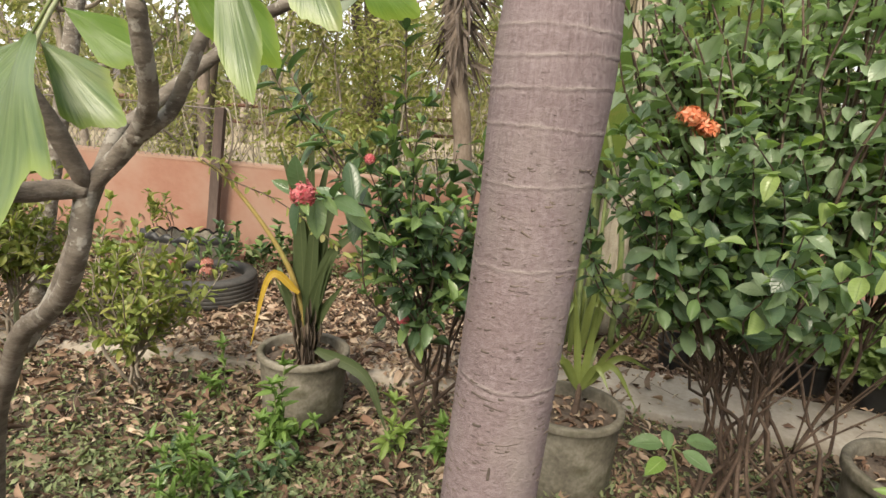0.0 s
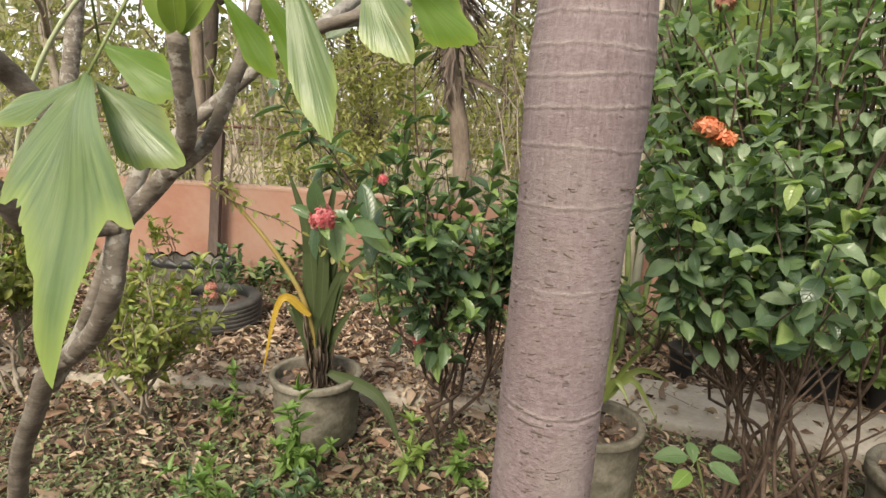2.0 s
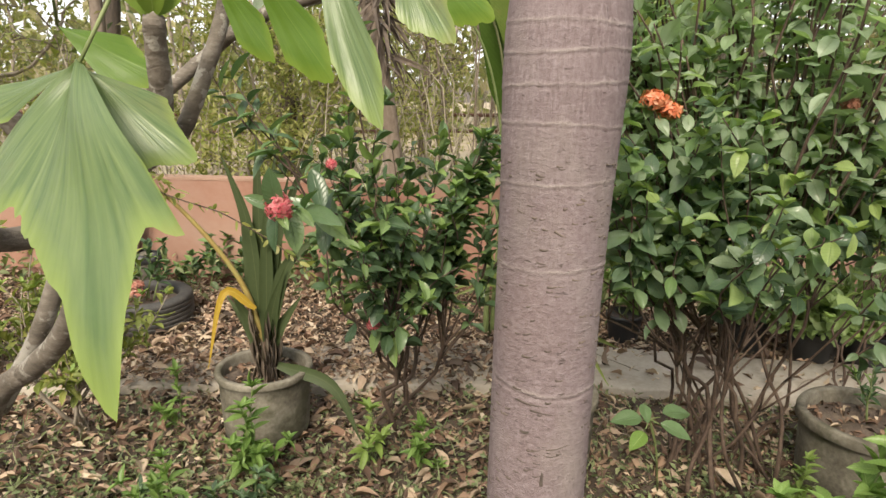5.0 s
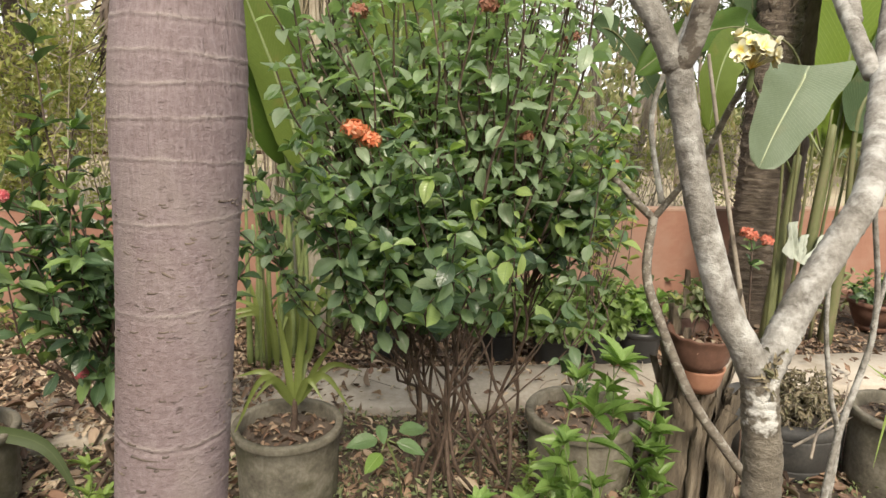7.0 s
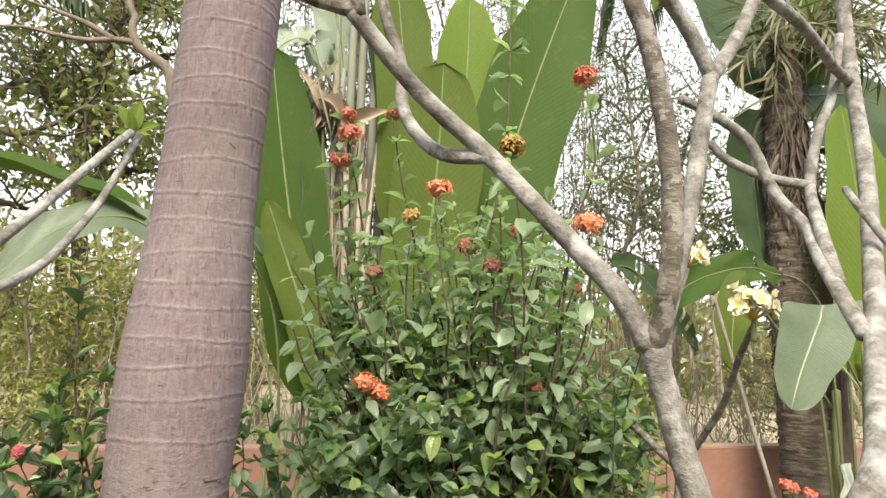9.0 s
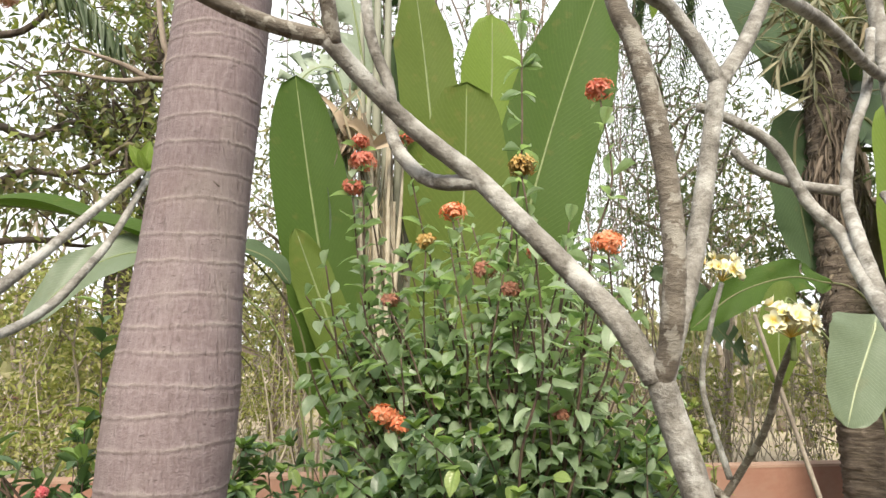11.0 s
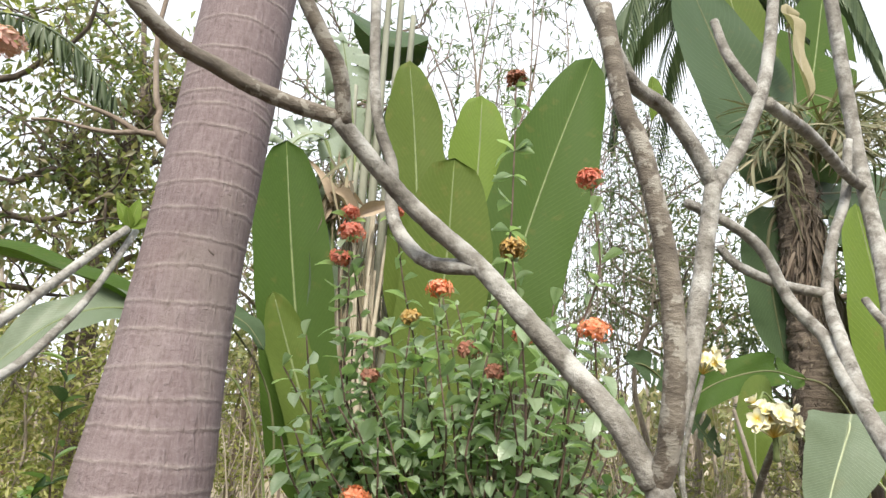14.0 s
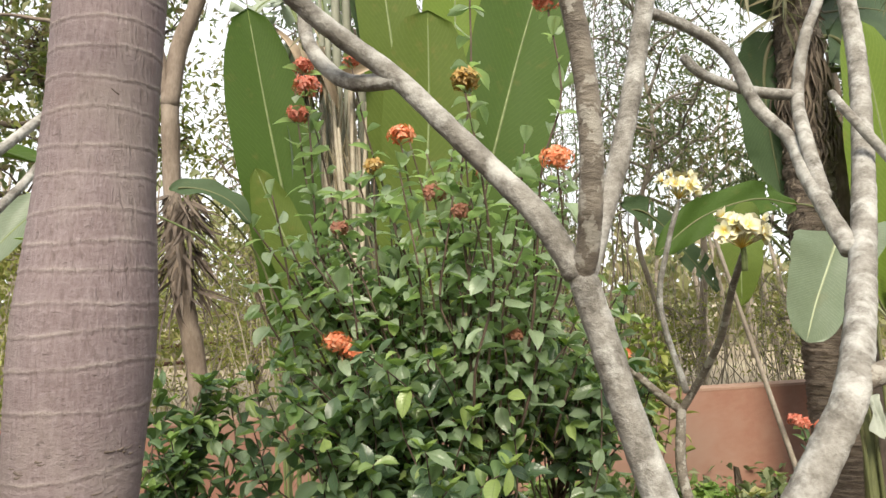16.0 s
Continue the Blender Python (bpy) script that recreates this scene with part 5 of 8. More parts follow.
def straps(name, base, label, blades, mat, category="plant", group="", wid=0.03, stem=None, dead=(), stem_r=0.016):
    """A tuft of arching strap leaves, each one a part."""
    th = thing(name, base, label, category, group)
    if stem:
        s = Soup()
        tube(s, [base, (np.asarray(base) + stem) / 2 + (0.004, 0, 0), stem], stem_r, stem_r * 0.6, 8, 10, rough=0.08)
        part("stem", s, STEM_RED, th)
    for k, (a, b, c) in enumerate(blades):
        s = Soup()
        cur = spline([a, b, c], 12)
        t, _, _ = frames(cur)
        f = np.linspace(0, 1, 13)
        w = (0.6 * wid if k in dead else wid) * np.minimum(1, 0.5 + 3 * f) * np.clip((1 - f) * 1.7, 0.04, 1) ** 0.8
        side = np.cross(t, (rng.normal(0, 0.15), -1.0, 0.25))
        side /= np.linalg.norm(side, axis=1, keepdims=True)
        nrm = np.cross(side, t)
        v = np.stack([cur - side * w[:, None] / 2 + nrm * w[:, None] * 0.18, cur, cur + side * w[:, None] / 2 + nrm * w[:, None] * 0.18], 1).reshape(-1, 3)
        q = [(3 * i + j, 3 * i + j + 1, 3 * i + j + 4, 3 * i + j + 3) for i in range(12) for j in (0, 1)]
        uv = np.stack(np.broadcast_arrays(np.array([0, 0.5, 1.0])[None], f[:, None]), -1).reshape(-1, 2)
        s.add(v, q, uv)
        part("leaf", s, DEAD_YELLOW if k in dead else mat, th)
    return th


# strap-leaved plant with an arching bare frond in the first pot
b = np.array([-0.22, 2.8, 0.27])
sw = []
st_r = np.random.default_rng(3)
sw += [
    (b + (-0.01, 0, 0.16), (-0.255, 2.8, 0.915), (-0.341, 2.8, 1.216)),
    (b + (0.0, 0.02, 0.16), (-0.215, 2.82, 0.95), (-0.205, 2.82, 1.29)),
    (b + (0.02, 0, 0.18), (-0.156, 2.8, 0.836), (0.035, 2.82, 1.31)),
    (b + (0.02, 0.01, 0.16), (-0.15, 2.8, 0.86), (-0.09, 2.83, 1.12)),
    (b + (0.01, -0.02, 0.16), (-0.185, 2.76, 0.8), (-0.17, 2.75, 1.06)),
    (b + (0.03, -0.02, 0.2), (-0.108, 2.75, 0.76), (0.04, 2.74, 0.905)),
    (b + (0.01, 0.02, 0.14), (-0.2, 2.86, 0.85), (-0.14, 2.9, 1.24)),
    (b + (-0.02, 0.02, 0.14), (-0.27, 2.86, 0.72), (-0.3, 2.9, 0.98)),
]
for a, ht in ((0.5, 0.42), (-0.6, 0.4), (1.2, 0.36), (-1.1, 0.34), (0.1, 0.5), (0.9, 0.5)):
    top = b + (0.13 * a + st_r.normal(0, 0.02), 0.08 * math.sin(5 * a), ht)
    sw.append((b + (0.018 * a, 0, 0.12), b + (top - b) * (0.4, 0.5, 0.6), top))
sw.append(((-0.233, 2.72, 0.6), (-0.349, 2.7, 0.675), (-0.43, 2.68, 0.36)))
sw.append((b + (0.05, -0.02, 0.05), (0.06, 2.7, 0.25), (0.18, 2.62, 0.03)))
drac = straps("strap_leaf_plant", (-0.22, 2.8, 0.25), "strap-leaved plant with one yellow dead leaf in a concrete pot", sw, STRAP_DARK, "potted plant", wid=0.056, stem=(-0.21, 2.8, 0.62), dead=(14,), stem_r=0.03)
s, ms = Soup(), []
c = tube(s, [(-0.22, 2.8, 0.4), (-0.28, 2.78, 0.66), (-0.4, 2.76, 0.88), (-0.56, 2.74, 1.08), (-0.66, 2.72, 1.14)], 0.014, 0.005, 8, 20)
part("frond_stalk", s, STEM_OLIVE, drac, "bare olive frond stalk")
for k in range(2):
    a = c[-1 - 2 * k]
    ms += pairs(spline([a, a + np.array([0.07, -0.02, 0.02 - 0.02 * k]), a + np.array([0.15, -0.04, -0.03])], 10), 0.05, 0.024, 0.05, 0.42, 60, 0.05)
s = Soup()
c = tube(s, [(-0.634, 2.72, 1.139), (-0.548, 2.72, 1.078), (-0.46, 2.72, 1.042), (-0.346, 2.72, 1.001), (-0.232, 2.72, 0.933), (-0.142, 2.72, 0.87), (-0.064, 2.72, 0.805), (0.041, 2.72, 0.687)], 0.0035, 0.002, 5, 40)
part("twig", s, STEM_RED, drac, "thin trailing twig")
ms += pairs(c, 0.04, 0.03, 0.045, 0.42, 70, 0.2, 0.4, 0.0)
s = Soup()
s.many(LEAF_C, ms)
part("leaflet", s, SCRUB, drac, kind="stuff")
s = Soup()
for _ in range(90):
    a = rng.uniform(0, 6.28)
    o = np.array([math.cos(a), math.sin(a), 0])
    s.many(blade(4, 1, "strap", 0.2, 0.25), mats_for([np.array([-0.215, 2.8, rng.uniform(0.26, 0.48)]) + o * 0.026], [o * rng.uniform(0.1, 0.7) + (0, 0, rng.choice((-1.0, 0.8, 1.0)))], [o], rng.uniform(0.06, 0.16), rng.uniform(0.008, 0.02)))
part("dry_sheath", s, THATCH_DARK, drac, "frayed dry leaf bases", kind="stuff")

# spider lily in the second pot
b = np.array([0.93, 2.42, 0.42])
sw = []
for dx, dy, ht, arch in ((-0.06, 0.02, 0.38, 0.0), (0.045, 0.0, 0.4, 0.0), (0.18, -0.03, 0.26, 0.02), (0.27, 0.02, 0.07, 0.08), (0.2, -0.08, -0.04, 0.12), (-0.23, -0.02, -0.1, 0.16), (-0.16, -0.08, 0.06, 0.08), (-0.2, 0.06, 0.1, 0.06), (0.08, -0.12, 0.04, 0.08), (0.1, 0.1, 0.17, 0.04)):
    tip = b + (dx, dy, ht)
    sw.append((b + (0.006 * np.sign(dx), 0, -0.02), b + (dx * 0.5, dy * 0.5, ht * 0.5 + arch), tip))
straps("spider_lily", (0.92, 2.42, 0.27), "narrow-leaved lily on a thin pale stem in a concrete pot", sw, STRAP, "potted plant", wid=0.028, stem=(0.93, 2.42, 0.42))
# tuft in the tall pot
b = np.array([3.27, 1.58, 0.32])
sw = [(b, b + (0.04 * math.cos(a), 0.04 * math.sin(a), 0.13), b + (0.16 * math.cos(a), 0.16 * math.sin(a), 0.2 + 0.05 * math.sin(3 * a))) for a in np.linspace(0, 6, 9)]
sw.append((b + (-0.1, 0, 0.02), b + (-0.22, -0.05, 0.1), b + (-0.33, -0.1, -0.08)))
straps("grassy_plant", (3.27, 1.58, 0.31), "yellow-green grassy tuft in a tall mossy pot", sw, IXORA_YOUNG, "potted plant", wid=0.024)
seedling((2.12, 2.2, 0.25), (2.13, 2.22, 0.5), "spindly seedling with few grey-green leaves in a wide pot", ln=0.05, shoots=2, mat=CITRUS)


# ---- tyres ----
def tyre(base, r, h, label, grooves=5):
    th = thing("tyre", base, label, "tyre", "old tyres used as planters")
    s = Soup()
    prof = [(r * 0.66, 0.03), (r * 0.8, 0.004), (r * 0.94, 0.008), (r * 0.975, 0.022)]
    for z in np.linspace(0.25, 0.8, grooves):
        prof += [(r, h * z - 0.008), (r, h * z - 0.0035), (r * 0.992, h * z - 0.0015), (r * 0.992, h * z + 0.0015), (r, h * z + 0.0035)]
    prof += [(r * 0.99, h - 0.018), (r * 0.955, h - 0.006), (r * 0.86, h), (r * 0.76, h - 0.006), (r * 0.72, h - 0.02), (r * 0.71, h - 0.04), (r * 0.74, h - 0.09)]
    lathe(s, prof, base, 72)
    part("casing", s, RUBBER, th)
    s = Soup()
    lathe(s, [(r * 0.72 * k, h - 0.06) for k in np.linspace(0, 1, 6)], base, 40)
    part("soil", s, POTSOIL, th)
    s = Soup()
    litter_in(s, np.asarray(base) + (0, 0, h - 0.05), r * 0.6, 50)
    part("dry_leaves", s, LITTER, th, "dry leaves in the tyre", kind="stuff")


tyre((-1.2, 4.2, 0), 0.3, 0.2, "old black car tyre used as a planter, lying flat")
tyre((3.05, 1.98, 0.0), 0.27, 0.25, "old black tyre used as a planter on the leaf litter", 2)
# low plant with coral flowers in the tyre
tf = thing("crown_of_thorns", (-1.29, 4.20, 0.14), "small plant with coral flower heads growing in a tyre", "plant")
s, ms = Soup(), []
for x, y, z in ((-1.31, 4.19, 0.36), (-1.21, 4.18, 0.4), (-1.41, 4.17, 0.34), (-1.09, 4.23, 0.42), (-1.04, 4.23, 0.36), (-1.14, 4.21, 0.5)):
    s = Soup()
    c = tube(s, wander((-1.24 + (x + 1.24) * 0.5, 4.21, 0.13), (x, y, z), 0.08, 0.02), 0.006, 0.003, 5, 8)
    ms += pairs(c, 0.4, 0.03, 0.085, 0.4, 50, 0.05)
    part("stem", s, STEM_GREEN, tf)
s = Soup()
s.many(LEAF_B, ms)
part("leaves", s, CITRUS, tf, kind="stuff")
for at in ((-1.2, 4.13, 0.27), (-1.2, 4.12, 0.22), (-1.42, 4.14, 0.25), (-1.4, 4.13, 0.2)):
    s = Soup()
    flower_head(s, at, 0.042, 34, 0.026)
    part("flower_head", s, CORAL_DUSTY, tf)

# dark scalloped planter against the wall
pl = thing("planter", (-1.54, 4.62, 0), "broad dark planter with a scalloped rim against the wall", "planter")
s = Soup()
lathe(s, [(0, 0), (0.25, 0), (0.3, 0.18), (0.315, 0.24), (0.33, 0.25), (0.335, 0.29), (0.3, 0.29), (0.28, 0.24), (0.0, 0.24)], (-1.54, 4.8, 0), 72, scallop=0.014, scallop_n=16)
s.v = [(v - (0, 4.8, 0)) * (1, 0.42, 1.1) + (0, 4.62, 0) for v in s.v]
part("shell", s, CONCRETE, pl)
s = Soup()
lathe(s, [(0.325, 0.25), (0.345, 0.272), (0.34, 0.302), (0.3, 0.304)], (-1.54, 4.8, 0), 72, scallop=0.016, scallop_n=16)
s.v = [(v - (0, 4.8, 0)) * (1, 0.42, 1.1) + (0, 4.62, 0) for v in s.v]
part("rim", s, BLACKPOT, pl, "black scalloped rim")
tips = canopy((-1.76, 4.62, 0.48), (0.18, 0.12, 0.2), 12, low=-0.2)
bush("planter_shrub", (-1.68, 4.62, 0.26), "sparse yellow-green shrub in a scalloped planter", tips, 3, 0.07, 0.4, (SCRUB, IXORA_YOUNG), stem_r=0.005, spots=(0.05,))


def black_pot(x, y, r, h, mat, label, lush=1.0):
    th = thing("plant_pot", (x, y, 0), label, "plant pot", "black plastic pots along the path")
    s = Soup()
    lathe(s, [(0, 0), (r * 0.74, 0), (r * 0.78, 0.01), (r * 0.93, h * 0.8), (r * 0.94, h * 0.84), (r, h * 0.86), (r * 1.01, h), (r * 0.93, h), (r * 0.9, h * 0.85), (0, h * 0.84)], (x, y, 0), 36)
    part("shell", s, BLACKPOT, th)
    tips = canopy((x, y - 0.05 * (lush - 1), h + 0.13), (r * 1.25 * lush, r * 1.2 * lush, 0.15 * lush), int(20 * lush**2), low=-0.5 if lush > 1 else -0.1)
    bush("potted_shrub", (x, y, h * 0.84), "leafy green plant growing in a black plastic pot", tips, 3, 0.075, 0.62, (mat, IXORA_YOUNG), group="small potted shrubs", stem_mat=STEM_GREEN, stem_r=0.004, spots=(0.04,), start=0.1, step=0.03)


black_pot(3.18, 3.06, 0.14, 0.24, BRIGHT, "black plastic pot at the edge of the path")
black_pot(2.66, 3.22, 0.14, 0.22, MINT, "black plastic pot half hidden by leaves", 1.7)
black_pot(2.93, 3.14, 0.14, 0.22, MINT, "black plastic pot among others", 1.55)
black_pot(2.4, 3.45, 0.13, 0.2, MINT, "black plastic pot in shade at the path edge", 1.6)
black_pot(1.75, 3.65, 0.11, 0.17, BRIGHT, "black plastic pot behind the bush")
black_pot(3.62, 3.1, 0.13, 0.2, WEED, "low black plastic pot near the wall")

# brown glazed pot at the wall
gp = thing("plant_pot", (5.4, 3.0, 0), "wide brown ceramic pot beside the wall", "plant pot")
s = Soup()
lathe(s, [(0, 0.05), (0.13, 0.05), (0.17, 0.15), (0.18, 0.19), (0.195, 0.195), (0.195, 0.225), (0.17, 0.225), (0.155, 0.18), (0, 0.18)], (5.4, 3.0, 0), 44)
lathe(s, [(0, 0), (0.11, 0.0), (0.12, 0.05), (0, 0.05)], (5.4, 3.0, 0), 30)
part("shell", s, TERRA, gp)
tips = canopy((5.4, 3.0, 0.31), (0.22, 0.17, 0.12), 22, low=-0.2)
bush("potted_shrub", (5.4, 3.0, 0.18), "low dark green plant in a brown pot", tips, 4, 0.07, 0.5, (CITRUS, IXORA_YOUNG), stem_mat=STEM_GREEN, stem_r=0.004, spots=(0.1,), start=0.1, step=0.03)

# ---- stump with terracotta bowls ----
st = thing("palm_stump", (2.32, 1.8, 0), "dry frayed palm stump with hanging grey sheaths", "stump")
s = Soup()
tube(s, [(2.34, 1.82, -0.02), (2.32, 1.81, 0.3), (2.27, 1.76, 0.58)], 0.085, 0.07, 18, 14, rough=0.08)
part("core", s, STUMP, st)
for k in range(44):
    a = -3.4 + k * 0.13 + rng.normal(0, 0.06)
    s = Soup()
    rad = rng.uniform(0.1, 0.15)
    x, y = 2.32 + rad * math.cos(a), 1.8 + rad * math.sin(a)
    o = np.array([math.cos(a), math.sin(a), 0])
    top = rng.uniform(0.4, 0.6) if -2.6 < a < -0.3 else rng.uniform(0.5, 0.95)
    cur = spline([(x, y, -0.01), np.array([x, y, 0.2]) + o * rng.uniform(-0.01, 0.03), np.array([x, y, top * 0.7]) - o * 0.015, np.array([x, y, top]) + o * rng.uniform(-0.01, 0.05)], 14)
    side = np.array([-math.sin(a), math.cos(a), 0]) + rng.normal(0, 0.25, 3) * (1, 1, 0)
    w = rng.uniform(0.012, 0.035) * (np.interp(np.linspace(0, 1, 15), [0, 0.5, 0.85, 1], [0.8, 1.1, 0.8, 0.2]) * rng.uniform(0.75, 1.2, 15))[:, None]
    out = o * 0.014
    v = np.stack([cur - side * w - out, cur - side * w * 0.4 + out, cur + side * w * 0.4 + out * 0.4, cur + side * w - out], 1).reshape(-1, 3)
    q = [(4 * i + j, 4 * i + j + 1, 4 * i + j + 5, 4 * i + j + 4) for i in range(14) for j in range(3)]
    s.add(v, q, np.tile([[0, 0], [0.3, 0], [0.6, 0], [1, 0]], (15, 1)))
    part("sheath", s, STUMP, st)
bw = thing("bowl", (2.215, 1.705, 0.585), "small orange terracotta bowl on the stump", "bowl")
s = Soup()
lathe(s, [(0, 0.0), (0.06, 0.0), (0.074, 0.03), (0.082, 0.075), (0.085, 0.087), (0.074, 0.08), (0.065, 0.03), (0, 0.02)], (2.215, 1.705, 0.585), 40)
part("shell", s, TERRA_LIGHT, bw)
bw = thing("bowl", (2.2, 1.7, 0.672), "wide dark terracotta bowl with a wavy rim, stacked on another", "bowl")
s = Soup()
lathe(s, [(0, 0.0), (0.07, 0.0), (0.095, 0.035), (0.103, 0.085), (0.107, 0.105), (0.116, 0.12), (0.118, 0.13), (0.103, 0.125), (0.092, 0.09), (0, 0.08)], (2.2, 1.7, 0.672), 60, scallop=0.0025, scallop_n=11, tilt=(0.03, 0.02))
part("shell", s, TERRA, bw)
s = Soup()
litter_in(s, (2.2, 1.7, 0.757), 0.075, 40)
s.many(LEAF_A, mats_for([(2.2, 1.58, 0.8)], [(0.4, -0.1, 0.12)], [(0, -1, 0.6)], 0.06, 0.02))
part("dry_leaves", s, LITTER, bw, "dry leaves in the bowl", kind="stuff")
s = Soup()
s.many(blade(8, 2, "lance", 0.5, 0.5), mats_for([(2.17, 1.59, 0.815)], [(0.75, -0.15, -0.12)], [(0, -0.6, 0.8)], 0.13, 0.03))
part("dead_leaf", s, DEAD_YELLOW, bw, "orange dead leaf over the rim")
tips = canopy((2.21, 1.71, 0.88), (0.12, 0.1, 0.1), 14, low=-0.2)
bush("potted_shrub", (2.2, 1.7, 0.752), "small olive-green plant in a terracotta bowl", tips, 3, 0.055, 0.4, (WEED, SCRUB), stem_r=0.004, spots=(0.04,), start=0.2, step=0.026)

# ball of dry fern over the second tyre
df = thing("dried_fern", (3.0, 1.9, 0.22), "dead brown tangled fern clump in a tyre", "dead plant")
s, ms = Soup(), []
for _ in range(70):
    d = unit(rng.normal(0, 1, 3) + (0, -0.2, 0.35))
    e = np.array([3.0, 1.88, 0.34]) + d * rng.uniform(0.1, 0.17) * (1.15, 1, 0.75)
    c = tube(s, [(3.0, 1.9, 0.22), np.array([3.0, 1.89, 0.32]) + d * 0.08 + rng.normal(0, 0.02, 3), e, e + rng.normal(0, 0.03, 3) - (0, 0, 0.03)], 0.0022, 0.001, 4, 8)
    ms += pairs(c, 0.25, 0.012, 0.032, 0.4, 70, 0.2, 0.5, 0.3)
part("stalk", s, STICK, df, kind="stuff")
s = Soup()
s.many(blade(2, 1, "lance", 0.5, 0.4), ms)
part("leaflet", s, THATCH, df, "curled dry brown leaflets", kind="stuff")
for pts in ([(2.75, 1.6, 0.25), (2.85, 1.65, 0.33), (3.05, 1.7, 0.36), (3.2, 1.78, 0.42)], [(2.78, 1.7, 0.24), (2.95, 1.68, 0.3), (3.15, 1.7, 0.31)]):
    s = Soup()
    tube(s, pts, 0.006, 0.003, 6, 12)
    part("dead_twig", s, STICK, df)

# ---- slim frangipani with cream flowers ----
fy = thing("frangipani_tree", (2.55, 1.52, 0), "slim young frangipani with a fork and cream-yellow flowers", "tree")
limb(fy, "trunk", [(2.55, 1.52, -0.02), (2.42, 1.53, 0.18), (2.24, 1.56, 0.4), (2.1, 1.62, 0.6), (2.04, 1.74, 0.84), (2.07, 1.86, 0.98), (2.13, 1.92, 1.17)], 0.018, 0.016, FRANGI_DARK, 10)
limb(fy, "branch", [(2.13, 1.92, 1.16), (2.06, 1.94, 1.22), (2.0, 1.96, 1.28), (1.91, 1.98, 1.35)], 0.015, 0.012, FRANGI_DARK, 10)
limb(fy, "branch", [(2.13, 1.92, 1.16), (2.15, 1.86, 1.25), (2.13, 1.72, 1.4), (2.08, 1.6, 1.55), (2.045, 1.51, 1.645)], 0.0125, 0.009, FRANGI_DARK, 10)
limb(fy, "branch", [(2.14, 1.9, 1.22), (2.1, 1.95, 1.5), (2.13, 1.93, 1.7), (2.165, 1.9, 1.85)], 0.011, 0.008, FRANGI, 10)
limb(fy, "branch", [(2.7, 1.75, -0.02), (2.62, 1.8, 0.5), (2.52, 1.86, 0.95), (2.45, 1.95, 1.4), (2.38, 2.0, 1.75)], 0.012, 0.007, STICK, 8)
s = Soup()
tplp = blade(6, 2, "obovate", 0.12, -0.15)
fl_r = np.random.default_rng(5)
for centre, n, rad in (((2.035, 1.505, 1.69), 30, 0.078), ((2.165, 1.9, 1.885), 13, 0.066)):
    c = np.asarray(centre)
    for k in range(n):
        a = k * 2.4
        d = unit(np.array([math.cos(a) * 0.9, math.sin(a) * 0.7 - 0.55, -0.05 + 1.05 * ((k * 7) % n) / n]) + fl_r.normal(0, 0.12, 3))
        at = c + d * rad * fl_r.uniform(0.5, 1.05) * (1.0, 0.9, 0.8)
        x = unit(np.cross(d, fl_r.normal(0, 1, 3)))
        y = np.cross(d, x)
        bud = k % 5 == 4
        fs = Soup()
        tube(fs, [c - (0, 0, 0.03), c + (at - c) * 0.6 - (0, 0, 0.012), at], 0.0022, 0.003, 5, 6)
        for j in range(5):
            a2 = j * 2 * np.pi / 5
            o = np.cos(a2) * x + np.sin(a2) * y
            fs.many(tplp, mats_for(at, o * (0.22 if bud else 1.0) + d * (1.0 if bud else 0.3 + 0.5 * (k % 3 == 0)), d + 0.3 * o + fl_r.normal(0, 0.16, 3), (0.03 if bud else 0.03) * fl_r.uniform(0.85, 1.12), 0.013 if bud else 0.022))
        part("flower", fs, CREAM, fy)
s = Soup()
tube(s, [(2.047, 1.512, 1.6), (2.043, 1.506, 1.64), (2.04, 1.505, 1.67)], 0.0085, 0.007, 8, 8)
part("flower_stalk", s, STEM_GREEN, fy)

# thin grey saplings
for pts, r0 in (
    ([(2.83, 1.56, 0), (2.81, 1.55, 0.34), (2.72, 1.55, 0.54), (2.63, 1.55, 0.8), (2.6, 1.55, 0.98)], 0.012),
    ([(2.7, 1.5, 0), (2.79, 1.54, 0.36), (2.87, 1.55, 0.6), (2.9, 1.55, 0.74), (2.875, 1.55, 0.94), (2.78, 1.55, 1.22), (2.76, 1.55, 1.36)], 0.0135),
    ([(2.89, 1.55, 0.78), (2.93, 1.56, 0.95), (2.95, 1.57, 1.08), (2.92, 1.58, 1.25)], 0.009),
    ([(2.6, 1.25, 0.02), (2.35, 1.35, 0.03), (2.0, 1.5, 0.12)], 0.012),
):
    sp = thing("sapling", pts[0], "thin bare grey lichen-spotted sapling stem", "sapling", "bare thin stems")
    limb(sp, "stem", pts, r0, r0 * 0.6, FRANGI, 8)
s4 = thing("flowering_twig", (2.62, 1.8, 0), "thin twig with small coral flowers and few leaves", "plant")
s, ms = Soup(), []
c = tube(s, [(2.62, 1.8, 0), (2.6, 1.82, 0.5), (2.55, 1.83, 1.0), (2.53, 1.83, 1.08)], 0.005, 0.003, 5, 14)
part("stem", s, STEM_RED, s4)
s = Soup()
s.many(LEAF_A, pairs(c, 0.82, 0.03, 0.06, 0.5, 60, 0.1))
part("leaves", s, CITRUS, s4, kind="stuff")
for at in ((2.54, 1.83, 1.095), (2.5, 1.83, 1.11), (2.58, 1.8, 1.08)):
    s = Soup()
    flower_head(s, at, 0.022, 22, 0.018)
    part("flower_head", s, CORAL, s4)


